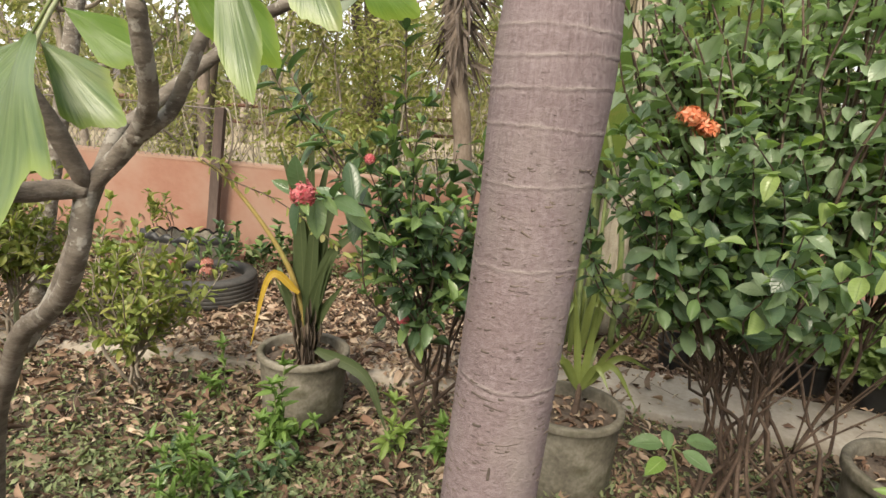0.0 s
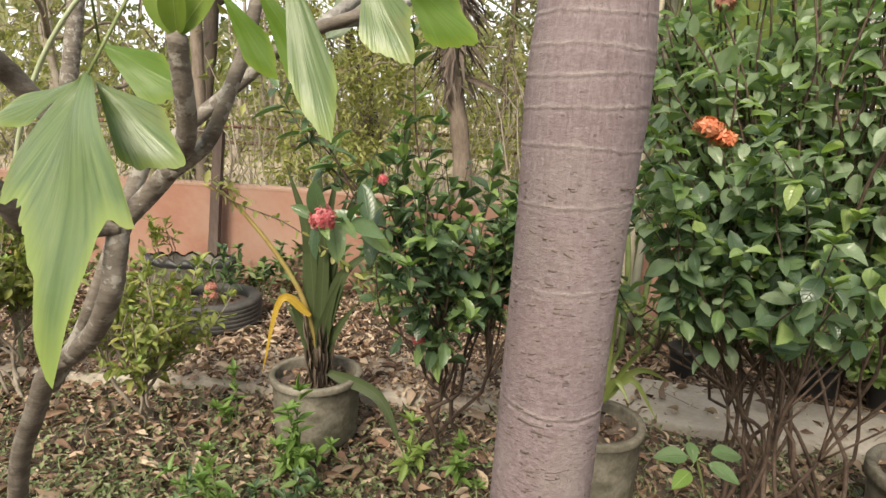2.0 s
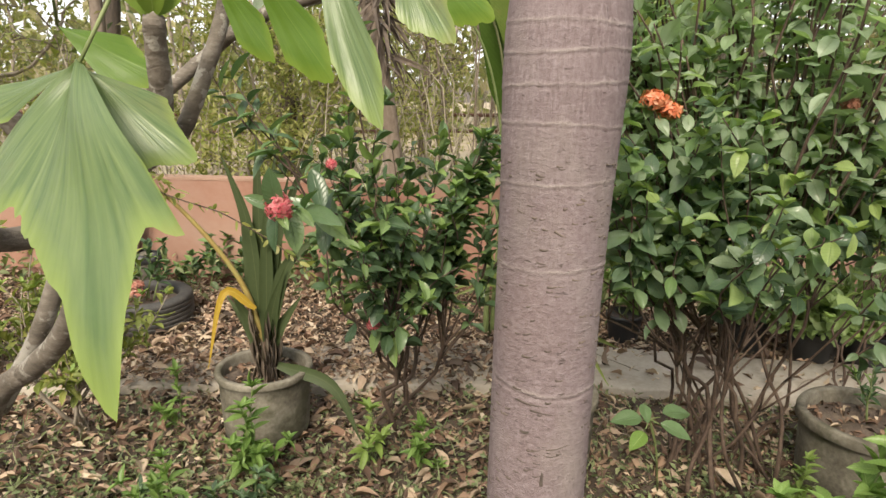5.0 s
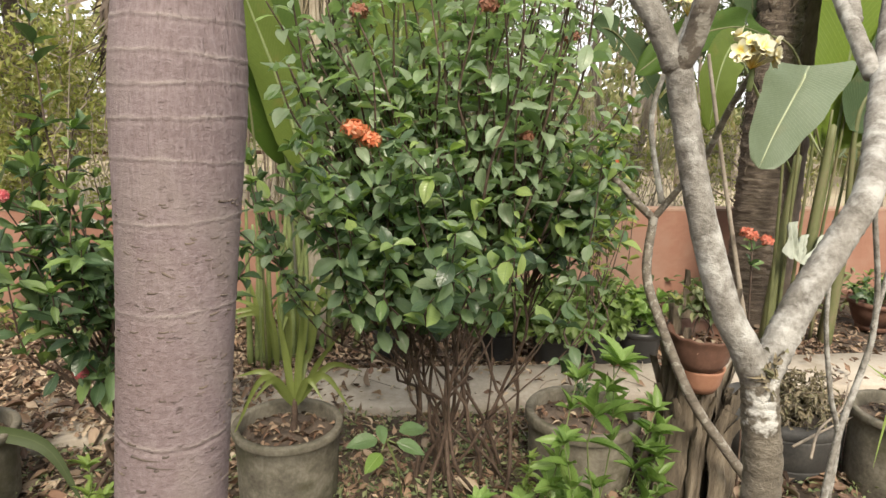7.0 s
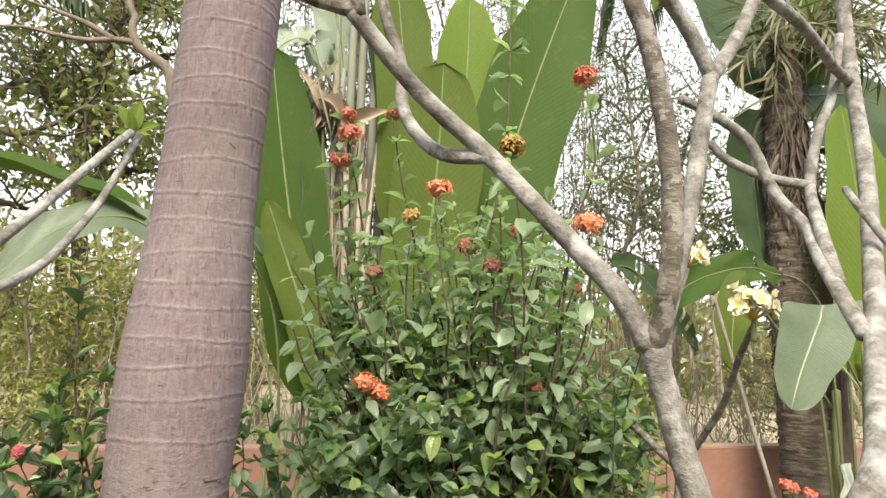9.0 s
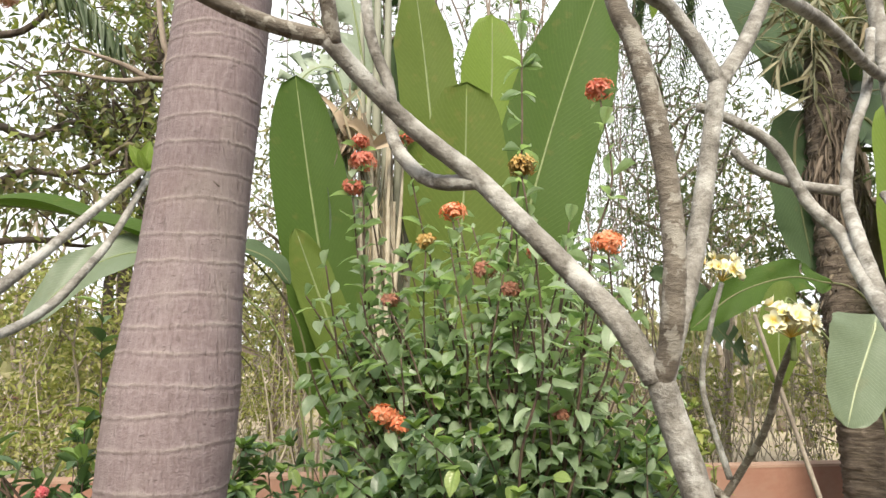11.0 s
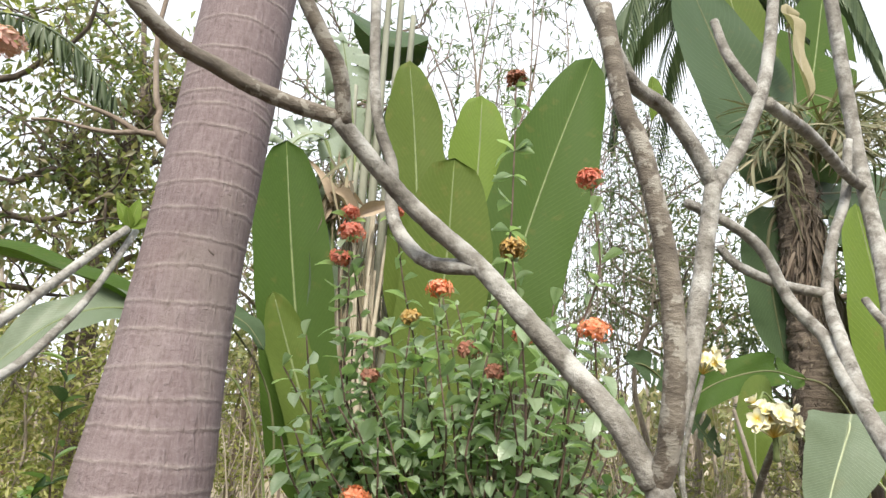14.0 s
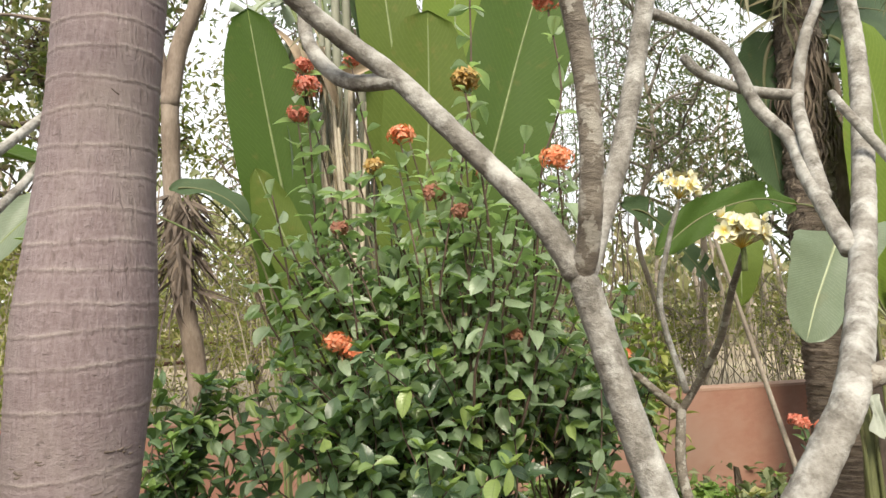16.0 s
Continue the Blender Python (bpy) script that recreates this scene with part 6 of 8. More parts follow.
# ---- broad-leaved plants ----
def broad_leaf(th, stalk, rib, width, mat, facing, tear=0.0, fold=0.12, wavy=0.01, stalk_r=0.02, rib_mat=None, tip=0.44, seed=0, foot=6.0):
    """A paddle leaf on a long stalk: blade with its own rib, torn into strips where tear is above nought."""
    r = np.random.default_rng(seed + 100)
    cur = spline(rib, 40)
    t, _, _ = frames(cur)
    side = np.cross(t, np.asarray(facing, float))
    side /= np.linalg.norm(side, axis=1, keepdims=True)
    nrm = np.cross(side, t)
    f = np.linspace(0, 1, 41)
    w = width / 2 * np.clip(f * foot, 0, 1) ** 0.6 * np.clip((1 - f) * 3.6, 0, 1) ** tip
    if foot > 20:
        w = width / 2 * np.interp(f, [0, 0.03, 0.18, 0.6, 0.9, 0.97, 1], [0.85, 1, 1, 0.76, 0.5, 0.36, 0.1])
    us = np.linspace(-1, 1, 11)
    ed = 1 + 0.02 * np.sin(23 * f + seed) + r.normal(0, 0.006, 41)
    z = fold * np.abs(us)[None] * w[:, None] + wavy * np.sin(17 * f[:, None] + 3 * us[None] + seed) * np.abs(us)[None]
    lean = tear * r.normal(0, 1, 41)[:, None] * np.clip(np.abs(us)[None] - 0.15, 0, 1) * width * 0.25
    v = cur[:, None] + side[:, None] * (us[None] * (w * ed)[:, None])[..., None] + nrm[:, None] * z[..., None] + t[:, None] * (-0.12 * np.abs(us)[None] ** 2 * w[:, None] + lean)[..., None]
    if foot > 20:
        v = v + t[:, None] * (0.6 * us[None] * w[:, None] * (1 - f)[:, None])[..., None]
    cut = (r.random(40) < tear * 0.5)
    q = []
    for i in range(40):
        for j in range(10):
            if cut[i] and abs(us[j] + 0.1) > 0.25:
                continue
            q.append((i * 11 + j, i * 11 + j + 1, (i + 1) * 11 + j + 1, (i + 1) * 11 + j))
    uv = np.stack(np.broadcast_arrays((us[None] + 1) / 2, f[:, None]), -1).reshape(-1, 2)
    s = Soup()
    s.add(v.reshape(-1, 3), q, uv)
    leaf = part("leaf", s, mat, th)
    s = Soup()
    tube(s, list(stalk) + [tuple(cur[k]) for k in (4, 14, 26, 38)], stalk_r, 0.003, 8, 40)
    part("midrib", s, rib_mat or (BANANA_STEM if mat == BIG_DARK else STEM_GREEN), leaf)
    return leaf


tp = thing("travellers_palm", (1.45, 4.0, 0), "large broad-leaved clump with upright paddle leaves and dead fronds", "palm")
broad_leaf(tp, [(1.3, 4.0, 0.0), (1.25, 3.95, 0.7)], [(1.2, 3.92, 1.15), (1.07, 3.9, 1.9), (0.94, 3.9, 2.65), (0.84, 3.9, 3.3)], 0.46, BIG_GREEN, (0.1, -1, 0.1), 0, 0.1, 0.012, tip=0.36, seed=1)
broad_leaf(tp, [(1.42, 3.85, 0.0), (1.38, 3.77, 0.7)], [(1.28, 3.75, 1.1), (1.13, 3.75, 1.6), (0.98, 3.75, 2.0), (0.86, 3.75, 2.32)], 0.25, BIG_MID, (0.15, -1, 0.1), 0, 0.12, 0.01, seed=2)
broad_leaf(tp, [(1.6, 4.15, 0.0), (1.7, 4.1, 1.2)], [(1.76, 4.06, 2.0), (1.76, 4.05, 2.9), (1.7, 4.05, 3.6), (1.63, 4.05, 4.15)], 0.42, BIG_MID, (0, -1, 0.05), 0, 0.1, 0.012, seed=3)
broad_leaf(tp, [(1.7, 4.15, 0.0), (1.95, 4.1, 1.2)], [(2.1, 4.06, 2.1), (2.15, 4.05, 2.84), (2.19, 4.05, 3.5), (2.2, 4.05, 4.0)], 0.46, BIG_LIME, (-0.05, -1, 0.05), 0, 0.1, 0.012, tip=0.34, seed=4)
broad_leaf(tp, [(1.75, 4.1, 0.0), (2.0, 4.0, 1.2)], [(2.15, 3.95, 1.75), (2.36, 3.9, 2.5), (2.66, 3.9, 3.4), (3.06, 3.9, 4.45)], 0.68, BIG_GREEN, (-0.2, -1, 0.05), 0, 0.1, 0.014, seed=5)
broad_leaf(tp, [(1.6, 3.9, 0.0), (1.75, 3.8, 0.9)], [(1.76, 3.76, 1.4), (1.82, 3.75, 2.0), (1.88, 3.75, 2.7), (1.9, 3.75, 3.32)], 0.58, BIG_MID, (0, -1, 0.05), 0, 0.1, 0.012, tip=0.28, seed=6)
broad_leaf(tp, [(1.5, 4.2, 0.0), (1.6, 4.2, 1.4)], [(1.68, 4.2, 2.2), (1.68, 4.2, 2.9), (1.6, 4.2, 3.4), (1.52, 4.2, 3.8)], 0.2, BIG_DARK, (0.4, -1, 0), 0, 0.15, 0.01, seed=7)
broad_leaf(tp, [(1.25, 4.1, 0.0), (1.22, 4.05, 0.8)], [(1.2, 4.02, 1.6), (1.16, 4.0, 2.2), (1.12, 4.0, 2.7), (1.06, 4.0, 3.15)], 0.26, BIG_GREY, (0.6, -0.7, 0), 0.25, 0.2, 0.012, seed=8)
for k, (xa, za, xb, zb) in enumerate(((1.36, 0.0, 1.42, 4.8), (1.42, 0.0, 1.5, 4.9), (1.5, 0, 1.6, 4.9), (1.33, 0, 1.3, 4.0), (1.56, 0, 1.7, 4.7), (1.28, 0, 1.36, 3.4))):
    s = Soup()
    tube(s, [(xa, 4.25, za), ((xa + xb) / 2 + 0.02, 4.28, zb / 2), (xb, 4.3, zb)], 0.05, 0.022, 8, 20, rough=0.04)
    part("dead_stalk", s, GREY_STALK, tp, "grey-green bare leaf stalk")
broad_leaf(tp, [(1.5, 4.3, 0.2), (1.4, 4.3, 2.6)], [(1.36, 4.3, 3.3), (1.3, 4.28, 3.7), (1.22, 4.26, 4.1), (1.15, 4.25, 4.4)], 0.46, BIG_WHITE, (0.5, -1, 0), 0.55, 0.1, 0.02, seed=12)
broad_leaf(tp, [(1.3, 4.1, 0.5), (1.2, 4.05, 2.8)], [(1.16, 4.02, 3.25), (1.05, 4.0, 3.42), (0.9, 3.98, 3.34), (0.84, 3.96, 3.15)], 0.3, BIG_WHITE, (0.1, -0.7, 0.7), 0.6, 0.3, 0.02, seed=13)
broad_leaf(tp, [(1.5, 4.35, 0.2), (1.52, 4.4, 3.4)], [(1.55, 4.6, 4.6), (1.62, 5.0, 5.0), (1.75, 5.4, 5.1), (1.8, 5.7, 4.9)], 0.75, BIG_DARK, (0.1, -0.5, 0.8), 0, 0.2, 0.02, seed=14)
# column of dry leaf bases and a few curled dead blades
dr = np.random.default_rng(61)
for k in range(17):
    a = k * 2.4
    x, y = 1.4 + 0.09 * math.cos(a), 4.12 + 0.08 * math.sin(a)
    top = dr.uniform(2.3, 3.1)
    s = Soup()
    tube(s, [(x, y, 0.0), (x + 0.01, y, top * 0.55), (x + 0.16 * (x - 1.4) + dr.normal(0, 0.03), y + 0.02, top)], 0.032, 0.011, 7, 24, rough=0.1)
    part("dry_leaf_base", s, DRY_STEM, tp, "grey-tan dry leaf base")
for k in range(9):
    s = Soup()
    at = np.array([1.17, 3.98, 3.0]) + dr.normal(0, 1, 3) * (0.07, 0.04, 0.1)
    s.many(blade(8, 2, "ovate", 0.6, 0.7, 0.12, k), mats_for([at], [(dr.normal(0, 0.7), -0.2, dr.uniform(-1, 0.5))], [(0.2, -1, 0.2)], dr.uniform(0.16, 0.3), dr.uniform(0.06, 0.11)))
    part("dead_blade", s, LITTER, tp, "curled brown dead leaf blade")
# hanging dead fibre and fallen sheaths
s, ms = Soup(), []
for _ in range(70):
    at = np.array([1.2, 4.0, 3.05]) + rng.normal(0, 1, 3) * (0.06, 0.05, 0.1)
    ms.append(mats_for(at, (rng.normal(0, 0.35), rng.normal(0, 0.2), -1), (rng.normal(0, 1), -1, 0), rng.uniform(0.12, 0.35), rng.uniform(0.01, 0.03))[0])
for _ in range(150):
    at = np.array([1.36, 4.14, 2.1]) + rng.normal(0, 1, 3) * (0.09, 0.06, 0.45)
    ms.append(mats_for(at, (rng.normal(0, 0.2), rng.normal(0, 0.2), -1), (rng.normal(0, 1), -1, 0), rng.uniform(0.3, 0.9), rng.uniform(0.006, 0.016))[0])
s.many(blade(4, 1, "strap", 0.02, 0.1), ms)
part("dead_fibre", s, THATCH, tp, "hanging brown dead fronds", kind="stuff")
# grassy young leaves at its foot
b = np.array([1.15, 3.75, 0.0])
sw = [(b + (0.12 * math.cos(a), 0.1 * math.sin(a), 0), b + (0.18 * math.cos(a), 0.13 * math.sin(a), 0.34), b + ((0.24 + 0.13 * (k % 3)) * math.cos(a), 0.2 * math.sin(a), 0.6 - 0.16 * (k % 3))) for k, a in enumerate(np.linspace(0, 12, 22))]
straps("leafy_clump", (1.15, 3.75, 0), "clump of narrow green leaves beside the path", sw, STRAP, "plant", wid=0.035)
for k in range(9):
    s = Soup()
    x, y = 0.94 + 0.042 * k, 3.84 + 0.05 * math.sin(3 * k)
    tube(s, [(x, y, -0.02), (x + 0.02 * math.sin(2 * k), y, 0.5), (x + 0.07 * math.sin(2 * k), y - 0.02, 0.95 + 0.2 * math.sin(5 * k))], 0.02, 0.008, 8, 14)
    part("sheath", s, STEM_GREEN, tp, "pale green leaf sheath")

# small broad-leaved clumps with arching leaves behind the palm
ab = thing("broad_leaf_plant", (1.0, 3.6, 0), "young broad-leaved plant with arching grey-green leaves", "plant")
broad_leaf(ab, [(1.0, 3.6, -0.02), (0.98, 3.58, 1.0), (0.9, 3.5, 1.7), (0.66, 3.38, 2.06)], [(0.46, 3.32, 2.12), (0.6, 3.3, 2.12), (0.73, 3.28, 2.06), (0.82, 3.27, 1.95)], 0.12, BIG_DARK, (0.3, -0.75, 0.6), 0, 0.3, 0.008, 0.007, seed=10)
broad_leaf(ab, [(0.97, 3.58, -0.02), (0.94, 3.5, 1.1), (0.75, 3.35, 1.75)], [(0.4, 3.2, 2.0), (0.18, 3.12, 2.06), (-0.02, 3.06, 1.97), (-0.22, 3.02, 1.74)], 0.19, BIG_GREY, (0.1, -0.75, 0.6), 0, 0.2, 0.012, 0.007, seed=11)
al = thing("broad_leaf_plant", (-1.95, 3.35, 0), "young broad-leaved plant with a long leaf arching over the path", "plant")
broad_leaf(al, [(-1.95, 3.35, -0.02), (-1.8, 3.3, 1.2), (-1.4, 3.25, 1.9)], [(-1.0, 3.2, 2.14), (-0.46, 3.2, 2.25), (0.0, 3.2, 2.2), (0.32, 3.2, 2.06)], 0.27, BIG_GREEN, (0.1, -0.3, 0.92), 0, 0.3, 0.015, 0.014, rib_mat=PALE_RIB, seed=9)

ad = thing("broad_leaf_plant", (3.5, 5.1, 0), "dark broad-leaved plant with a drooping torn leaf behind a wall", "plant")
broad_leaf(ad, [(3.5, 5.1, -0.02), (3.48, 4.9, 1.2), (3.54, 4.6, 2.0)], [(3.68, 4.5, 2.24), (4.05, 4.48, 2.06), (4.3, 4.48, 1.78), (4.6, 4.5, 1.5)], 0.3, BIG_DARK, (0.2, -1, 0.35), 0.22, 0.25, 0.02, 0.012, seed=41)
# leafy yellow-green shrub beside the tall ixora
tips = canopy((2.6, 2.8, 1.26), (0.2, 0.2, 0.24), 22, np.random.default_rng(8), uneven=0.35)
bush("small_bush", (2.58, 2.85, 0), "slim yellow-green shrub beside a tall bush", tips, 4, 0.07, 0.46, (BUSH_OLIVE, IXORA_YOUNG), stem_r=0.006, spots=(0.06,), step=0.036, start=0.3, spread=84, r=np.random.default_rng(9))

# banana with a hanging leaf
bn = thing("banana_plant", (4.45, 2.95, 0), "banana plant with green stems and a hanging grey-green leaf", "banana plant")
for k, (x, y, h) in enumerate(((4.45, 2.95, 1.5), (4.6, 3.05, 1.7), (4.3, 3.05, 1.3), (4.72, 2.9, 1.3))):
    s = Soup()
    tube(s, [(x, y, -0.02), (x + 0.02, y, h * 0.5), (x + 0.05, y, h)], 0.045, 0.025, 10, 16)
    part("stem", s, BANANA_STEM, bn)
broad_leaf(bn, [(4.45, 2.95, 1.3), (4.1, 2.95, 1.62), (3.65, 2.75, 1.72), (3.42, 2.45, 1.77)], [(3.34, 2.31, 1.78), (3.26, 2.3, 1.64), (3.16, 2.3, 1.46), (3.09, 2.3, 1.3)], 0.4, BIG_GREY, (-0.25, -1, 0.25), 0, 0.16, 0.006, 0.007, PALE_RIB, seed=21, foot=22.0)
broad_leaf(bn, [(4.3, 3.05, 1.2), (3.6, 2.75, 1.6)], [(3.2, 2.6, 1.84), (3.02, 2.5, 1.84), (2.92, 2.45, 1.7), (2.9, 2.45, 1.46)], 0.2, BIG_MID, (-0.2, -1, 0.2), 0, 0.1, 0.008, 0.01, seed=22)
broad_leaf(bn, [(4.64, 3.05, 0.6)], [(4.64, 3.02, 1.34), (4.62, 3.0, 1.75), (4.6, 3.0, 2.4), (4.5, 3.02, 3.2)], 0.66, BIG_LIME, (-0.1, -1, 0), 0, 0.12, 0.012, seed=23)
broad_leaf(bn, [(4.72, 2.9, 0.9)], [(4.62, 2.92, 1.48), (4.82, 2.9, 1.8), (5.1, 2.92, 2.3), (5.4, 2.95, 2.9)], 0.44, BIG_DARK, (-0.2, -1, 0), 0, 0.1, 0.01, seed=24)
broad_leaf(bn, [(4.45, 2.95, 1.3), (4.0, 2.9, 1.9)], [(3.7, 2.85, 1.98), (3.35, 2.8, 2.0), (3.0, 2.8, 1.9), (2.72, 2.8, 1.72)], 0.19, BIG_GREEN, (0.1, -0.9, 0.4), 0.1, 0.2, 0.02, 0.008, BANANA_STEM, seed=25)
for k in range(8):
    s = Soup()
    a = 4.25 + 0.09 * k
    tube(s, [(a, 3.0, 0), (a + 0.05 * (k - 4) * 0.4, 2.98, 0.8), (a + 0.1 * (k - 4) * 0.5, 2.95, 1.6 + 0.1 * (k % 3))], 0.013, 0.008, 7, 14)
    part("leaf_stalk", s, BANANA_STEM, bn)
cl = thing("cloth", (4.22, 2.9, 0.55), "crumpled white cloth hung over a plant stalk", "cloth")
u, w = np.meshgrid(np.linspace(-1, 1, 14), np.linspace(0, 1, 14))
q = [(i * 14 + j, i * 14 + j + 1, i * 14 + j + 15, i * 14 + j + 14) for i in range(13) for j in range(13)]
for cx, cz, hw, ht, lean in ((4.2, 0.66, 0.055, 0.23, -0.02), (4.26, 0.64, 0.04, 0.16, 0.05), (4.4, 0.6, 0.045, 0.19, 0.1)):
    s = Soup()
    s.add(np.stack([cx + hw * u * (1 - 0.35 * w) + lean * w + 0.008 * np.sin(6 * w + u), 2.87 + 0.02 * np.sin(5 * u + 3 * w) + 0.01 * np.sin(11 * u + 7 * w) + 0.02 * w, cz + ht * w - 0.03 * u * (1 - w) + 0.012 * np.sin(4 * u)], -1).reshape(-1, 3), q, np.zeros((196, 2)))
    part("fold", s, CLOTH, cl)

# tall palm with a ringed trunk and dark paddle leaves
rp = thing("palm_tree", (4.55, 3.42, 0), "tall palm with brown ringed trunk, dead fronds and dark leaves", "palm tree")
zs = np.arange(-0.05, 3.75, 0.016)
PALM_X = lambda z: 4.53 - 0.04 * min(z, 2.0)
s, v = Soup(), []
sd = 36
a = np.arange(sd) / sd * 2 * np.pi
for z in zs:
    # worn leaf bases stand out as uneven rings
    r = (0.158 - 0.006 * z + 0.006 * ((z * 17) % 1.0) + 0.003 * math.sin(z * 53)) * (1 if z < 3.2 else 1 - 0.55 * (z - 3.2))
    rr = r * (1 + rng.normal(0, 0.035, sd))
    v.append(np.column_stack([PALM_X(z) + rr * np.cos(a), 3.42 + rr * np.sin(a), z + 0.012 * np.sin(3 * a + z * 5) + rng.normal(0, 0.003, sd)]))
v = np.concatenate(v)
i, k = np.meshgrid(np.arange(len(zs) - 1), np.arange(sd), indexing="ij")
b0, e0 = (i * sd + k).ravel(), (i * sd + (k + 1) % sd).ravel()
s.add(v, np.column_stack([b0, e0, e0 + sd, b0 + sd]), v[:, [0, 2]])
part("trunk", s, RINGED, rp)
# frayed stubs of old leaf bases, short and broken
s, ms = Soup(), []
for _ in range(1500):
    z = rng.uniform(1.2, 3.5)
    a = rng.uniform(0, 6.28)
    out = np.array([math.cos(a), math.sin(a), 0])
    at = np.array([PALM_X(z), 3.42, z]) + out * 0.135
    ms.append(mats_for(at, out * rng.uniform(0.1, 0.9) + (rng.normal(0, 0.35), 0, rng.choice((-1.0, -1.0, 0.6))), out + rng.normal(0, 0.3, 3), rng.uniform(0.03, 0.1), rng.uniform(0.006, 0.02))[0])
s.many(blade(3, 1, "strap", 0.1, 0.25), ms)
part("leaf_base", s, FIBRE, rp, "frayed brown stubs of old leaf bases", kind="stuff")
s, ms = Soup(), []
for z0, a0, n in ((2.72, 3.7, 70), (2.95, 4.6, 60), (2.66, 5.3, 40), (3.15, 4.1, 50), (2.85, 3.2, 40), (2.5, 4.4, 26)):
    for _ in range(n):
        a = a0 + rng.normal(0, 0.35)
        out = np.array([math.cos(a), math.sin(a), 0])
        at = np.array([PALM_X(2.5), 3.42, z0 + rng.normal(0, 0.05)]) + out * 0.16
        ms.append(mats_for(at, out * rng.uniform(0.0, 0.45) + (rng.normal(0, 0.2), 0, -1), out + rng.normal(0, 0.4, 3), rng.uniform(0.08, 0.24), rng.uniform(0.008, 0.022))[0])
s.many(blade(5, 1, "strap", 0.12, 0.4), ms)
part("dead_fronds", s, THATCH_DARK, rp, "shaggy grey-brown dead fronds", kind="stuff")
# broad leaves about the crown
broad_leaf(rp, [(4.45, 3.45, 3.2)], [(4.56, 3.56, 3.4), (4.4, 3.62, 3.92), (4.14, 3.65, 4.45), (3.82, 3.7, 5.3)], 1.3, BIG_DARK, (0.2, -1, 0), 0.05, 0.12, 0.02, seed=31)
broad_leaf(rp, [(4.4, 3.45, 3.2)], [(4.34, 3.5, 3.3), (4.27, 3.55, 3.0), (4.28, 3.55, 2.6), (4.34, 3.55, 2.15)], 0.42, BIG_DARK, (-0.3, -1, 0), 0.1, 0.15, 0.02, seed=32)
broad_leaf(rp, [(4.5, 3.45, 3.4)], [(4.7, 3.6, 3.5), (5.1, 3.7, 3.6), (5.6, 3.75, 3.7), (6.3, 3.75, 3.65)], 0.75, BIG_DARK, (0.1, -0.9, 0.4), 0.08, 0.1, 0.02, seed=33)
broad_leaf(rp, [(4.5, 3.5, 3.4)], [(4.6, 3.62, 3.65), (4.95, 3.7, 4.2), (5.2, 3.75, 4.8), (5.5, 3.8, 5.7)], 0.85, BIG_GREEN, (-0.1, -1, 0), 0.12, 0.1, 0.02, seed=34)
broad_leaf(rp, [(4.45, 3.5, 3.4)], [(4.5, 3.72, 3.7), (4.52, 3.76, 4.3), (4.47, 3.8, 4.9), (4.35, 3.85, 5.7)], 0.66, BIG_MID, (-0.1, -1, 0), 0.1, 0.1, 0.02, seed=35)
broad_leaf(rp, [(4.5, 3.42, 3.2)], [(4.7, 3.4, 3.3), (4.9, 3.4, 3.1), (5.02, 3.4, 2.7), (5.05, 3.4, 2.2)], 0.6, BIG_DARK, (0.3, -1, 0), 0.1, 0.15, 0.02, seed=36)
broad_leaf(rp, [(4.5, 3.42, 3.0)], [(4.9, 3.3, 3.0), (5.3, 3.2, 2.9), (5.6, 3.15, 2.5), (5.7, 3.1, 2.0)], 0.6, BIG_DARK, (0.2, -1, 0.2), 0.1, 0.15, 0.02, seed=37)
broad_leaf(rp, [(4.5, 3.45, 3.5), (4.62, 3.48, 4.3)], [(4.6, 3.45, 4.85), (4.55, 3.42, 4.95), (4.57, 3.38, 4.7), (4.61, 3.36, 4.15)], 0.15, DRY_PALE, (0.1, -1, 0.1), 0.0, 0.5, 0.03, stalk_r=0.012, rib_mat=DRY_STEM, seed=39)
# drooping half-dead feather fronds below the crown
for end, up in (((3.84, 3.2, 3.45), 0.16), ((4.0, 3.0, 3.72), 0.22), ((4.3, 2.85, 3.5), 0.2), ((4.75, 2.9, 3.62), 0.2), ((5.15, 3.05, 3.78), 0.2), ((5.5, 3.3, 4.0), 0.14), ((5.35, 3.25, 3.5), 0.25), ((4.95, 3.2, 4.2), 0.1), ((4.05, 3.15, 3.2), 0.25), ((3.95, 3.25, 3.9), 0.05), ((4.6, 3.0, 4.05), 0.05), ((5.6, 3.4, 4.3), 0.1), ((5.3, 3.5, 3.9), 0.12)):
    hub = np.array([4.46, 3.4, 3.62])
    end = np.array(end)
    rib = spline([hub, hub + (end - hub) * 0.35 + (0, 0, up), hub + (end - hub) * 0.72 + (0, 0, up), end], 24)
    s = Soup()
    tube(s, [tuple(rib[i]) for i in (0, 8, 16, 24)], 0.011, 0.004, 6, 16)
    t, u, w = frames(rib)
    ms = []
    for i in range(4, 25):
        side = unit(np.cross(t[i], (0, 0, 1)))
        for sg in (-1, 1):
            if rng.random() < 0.12:
                continue
            ms.append(mats_for(rib[i], side * sg * rng.uniform(0.2, 1.0) + t[i] * rng.uniform(0.1, 1.2) + rng.normal(0, 0.3, 3) + (0, 0, rng.uniform(-1.1, 0.35)), rng.normal(0, 0.6, 3) + (0, -0.5, 0.6), rng.uniform(0.18, 0.38), rng.uniform(0.016, 0.03))[0])
    s.many(blade(5, 1, "lance", 0.04, 0.3), ms)
    part("dry_frond", s, HALF_DEAD, rp, "half-dead frond with narrow hanging leaflets")
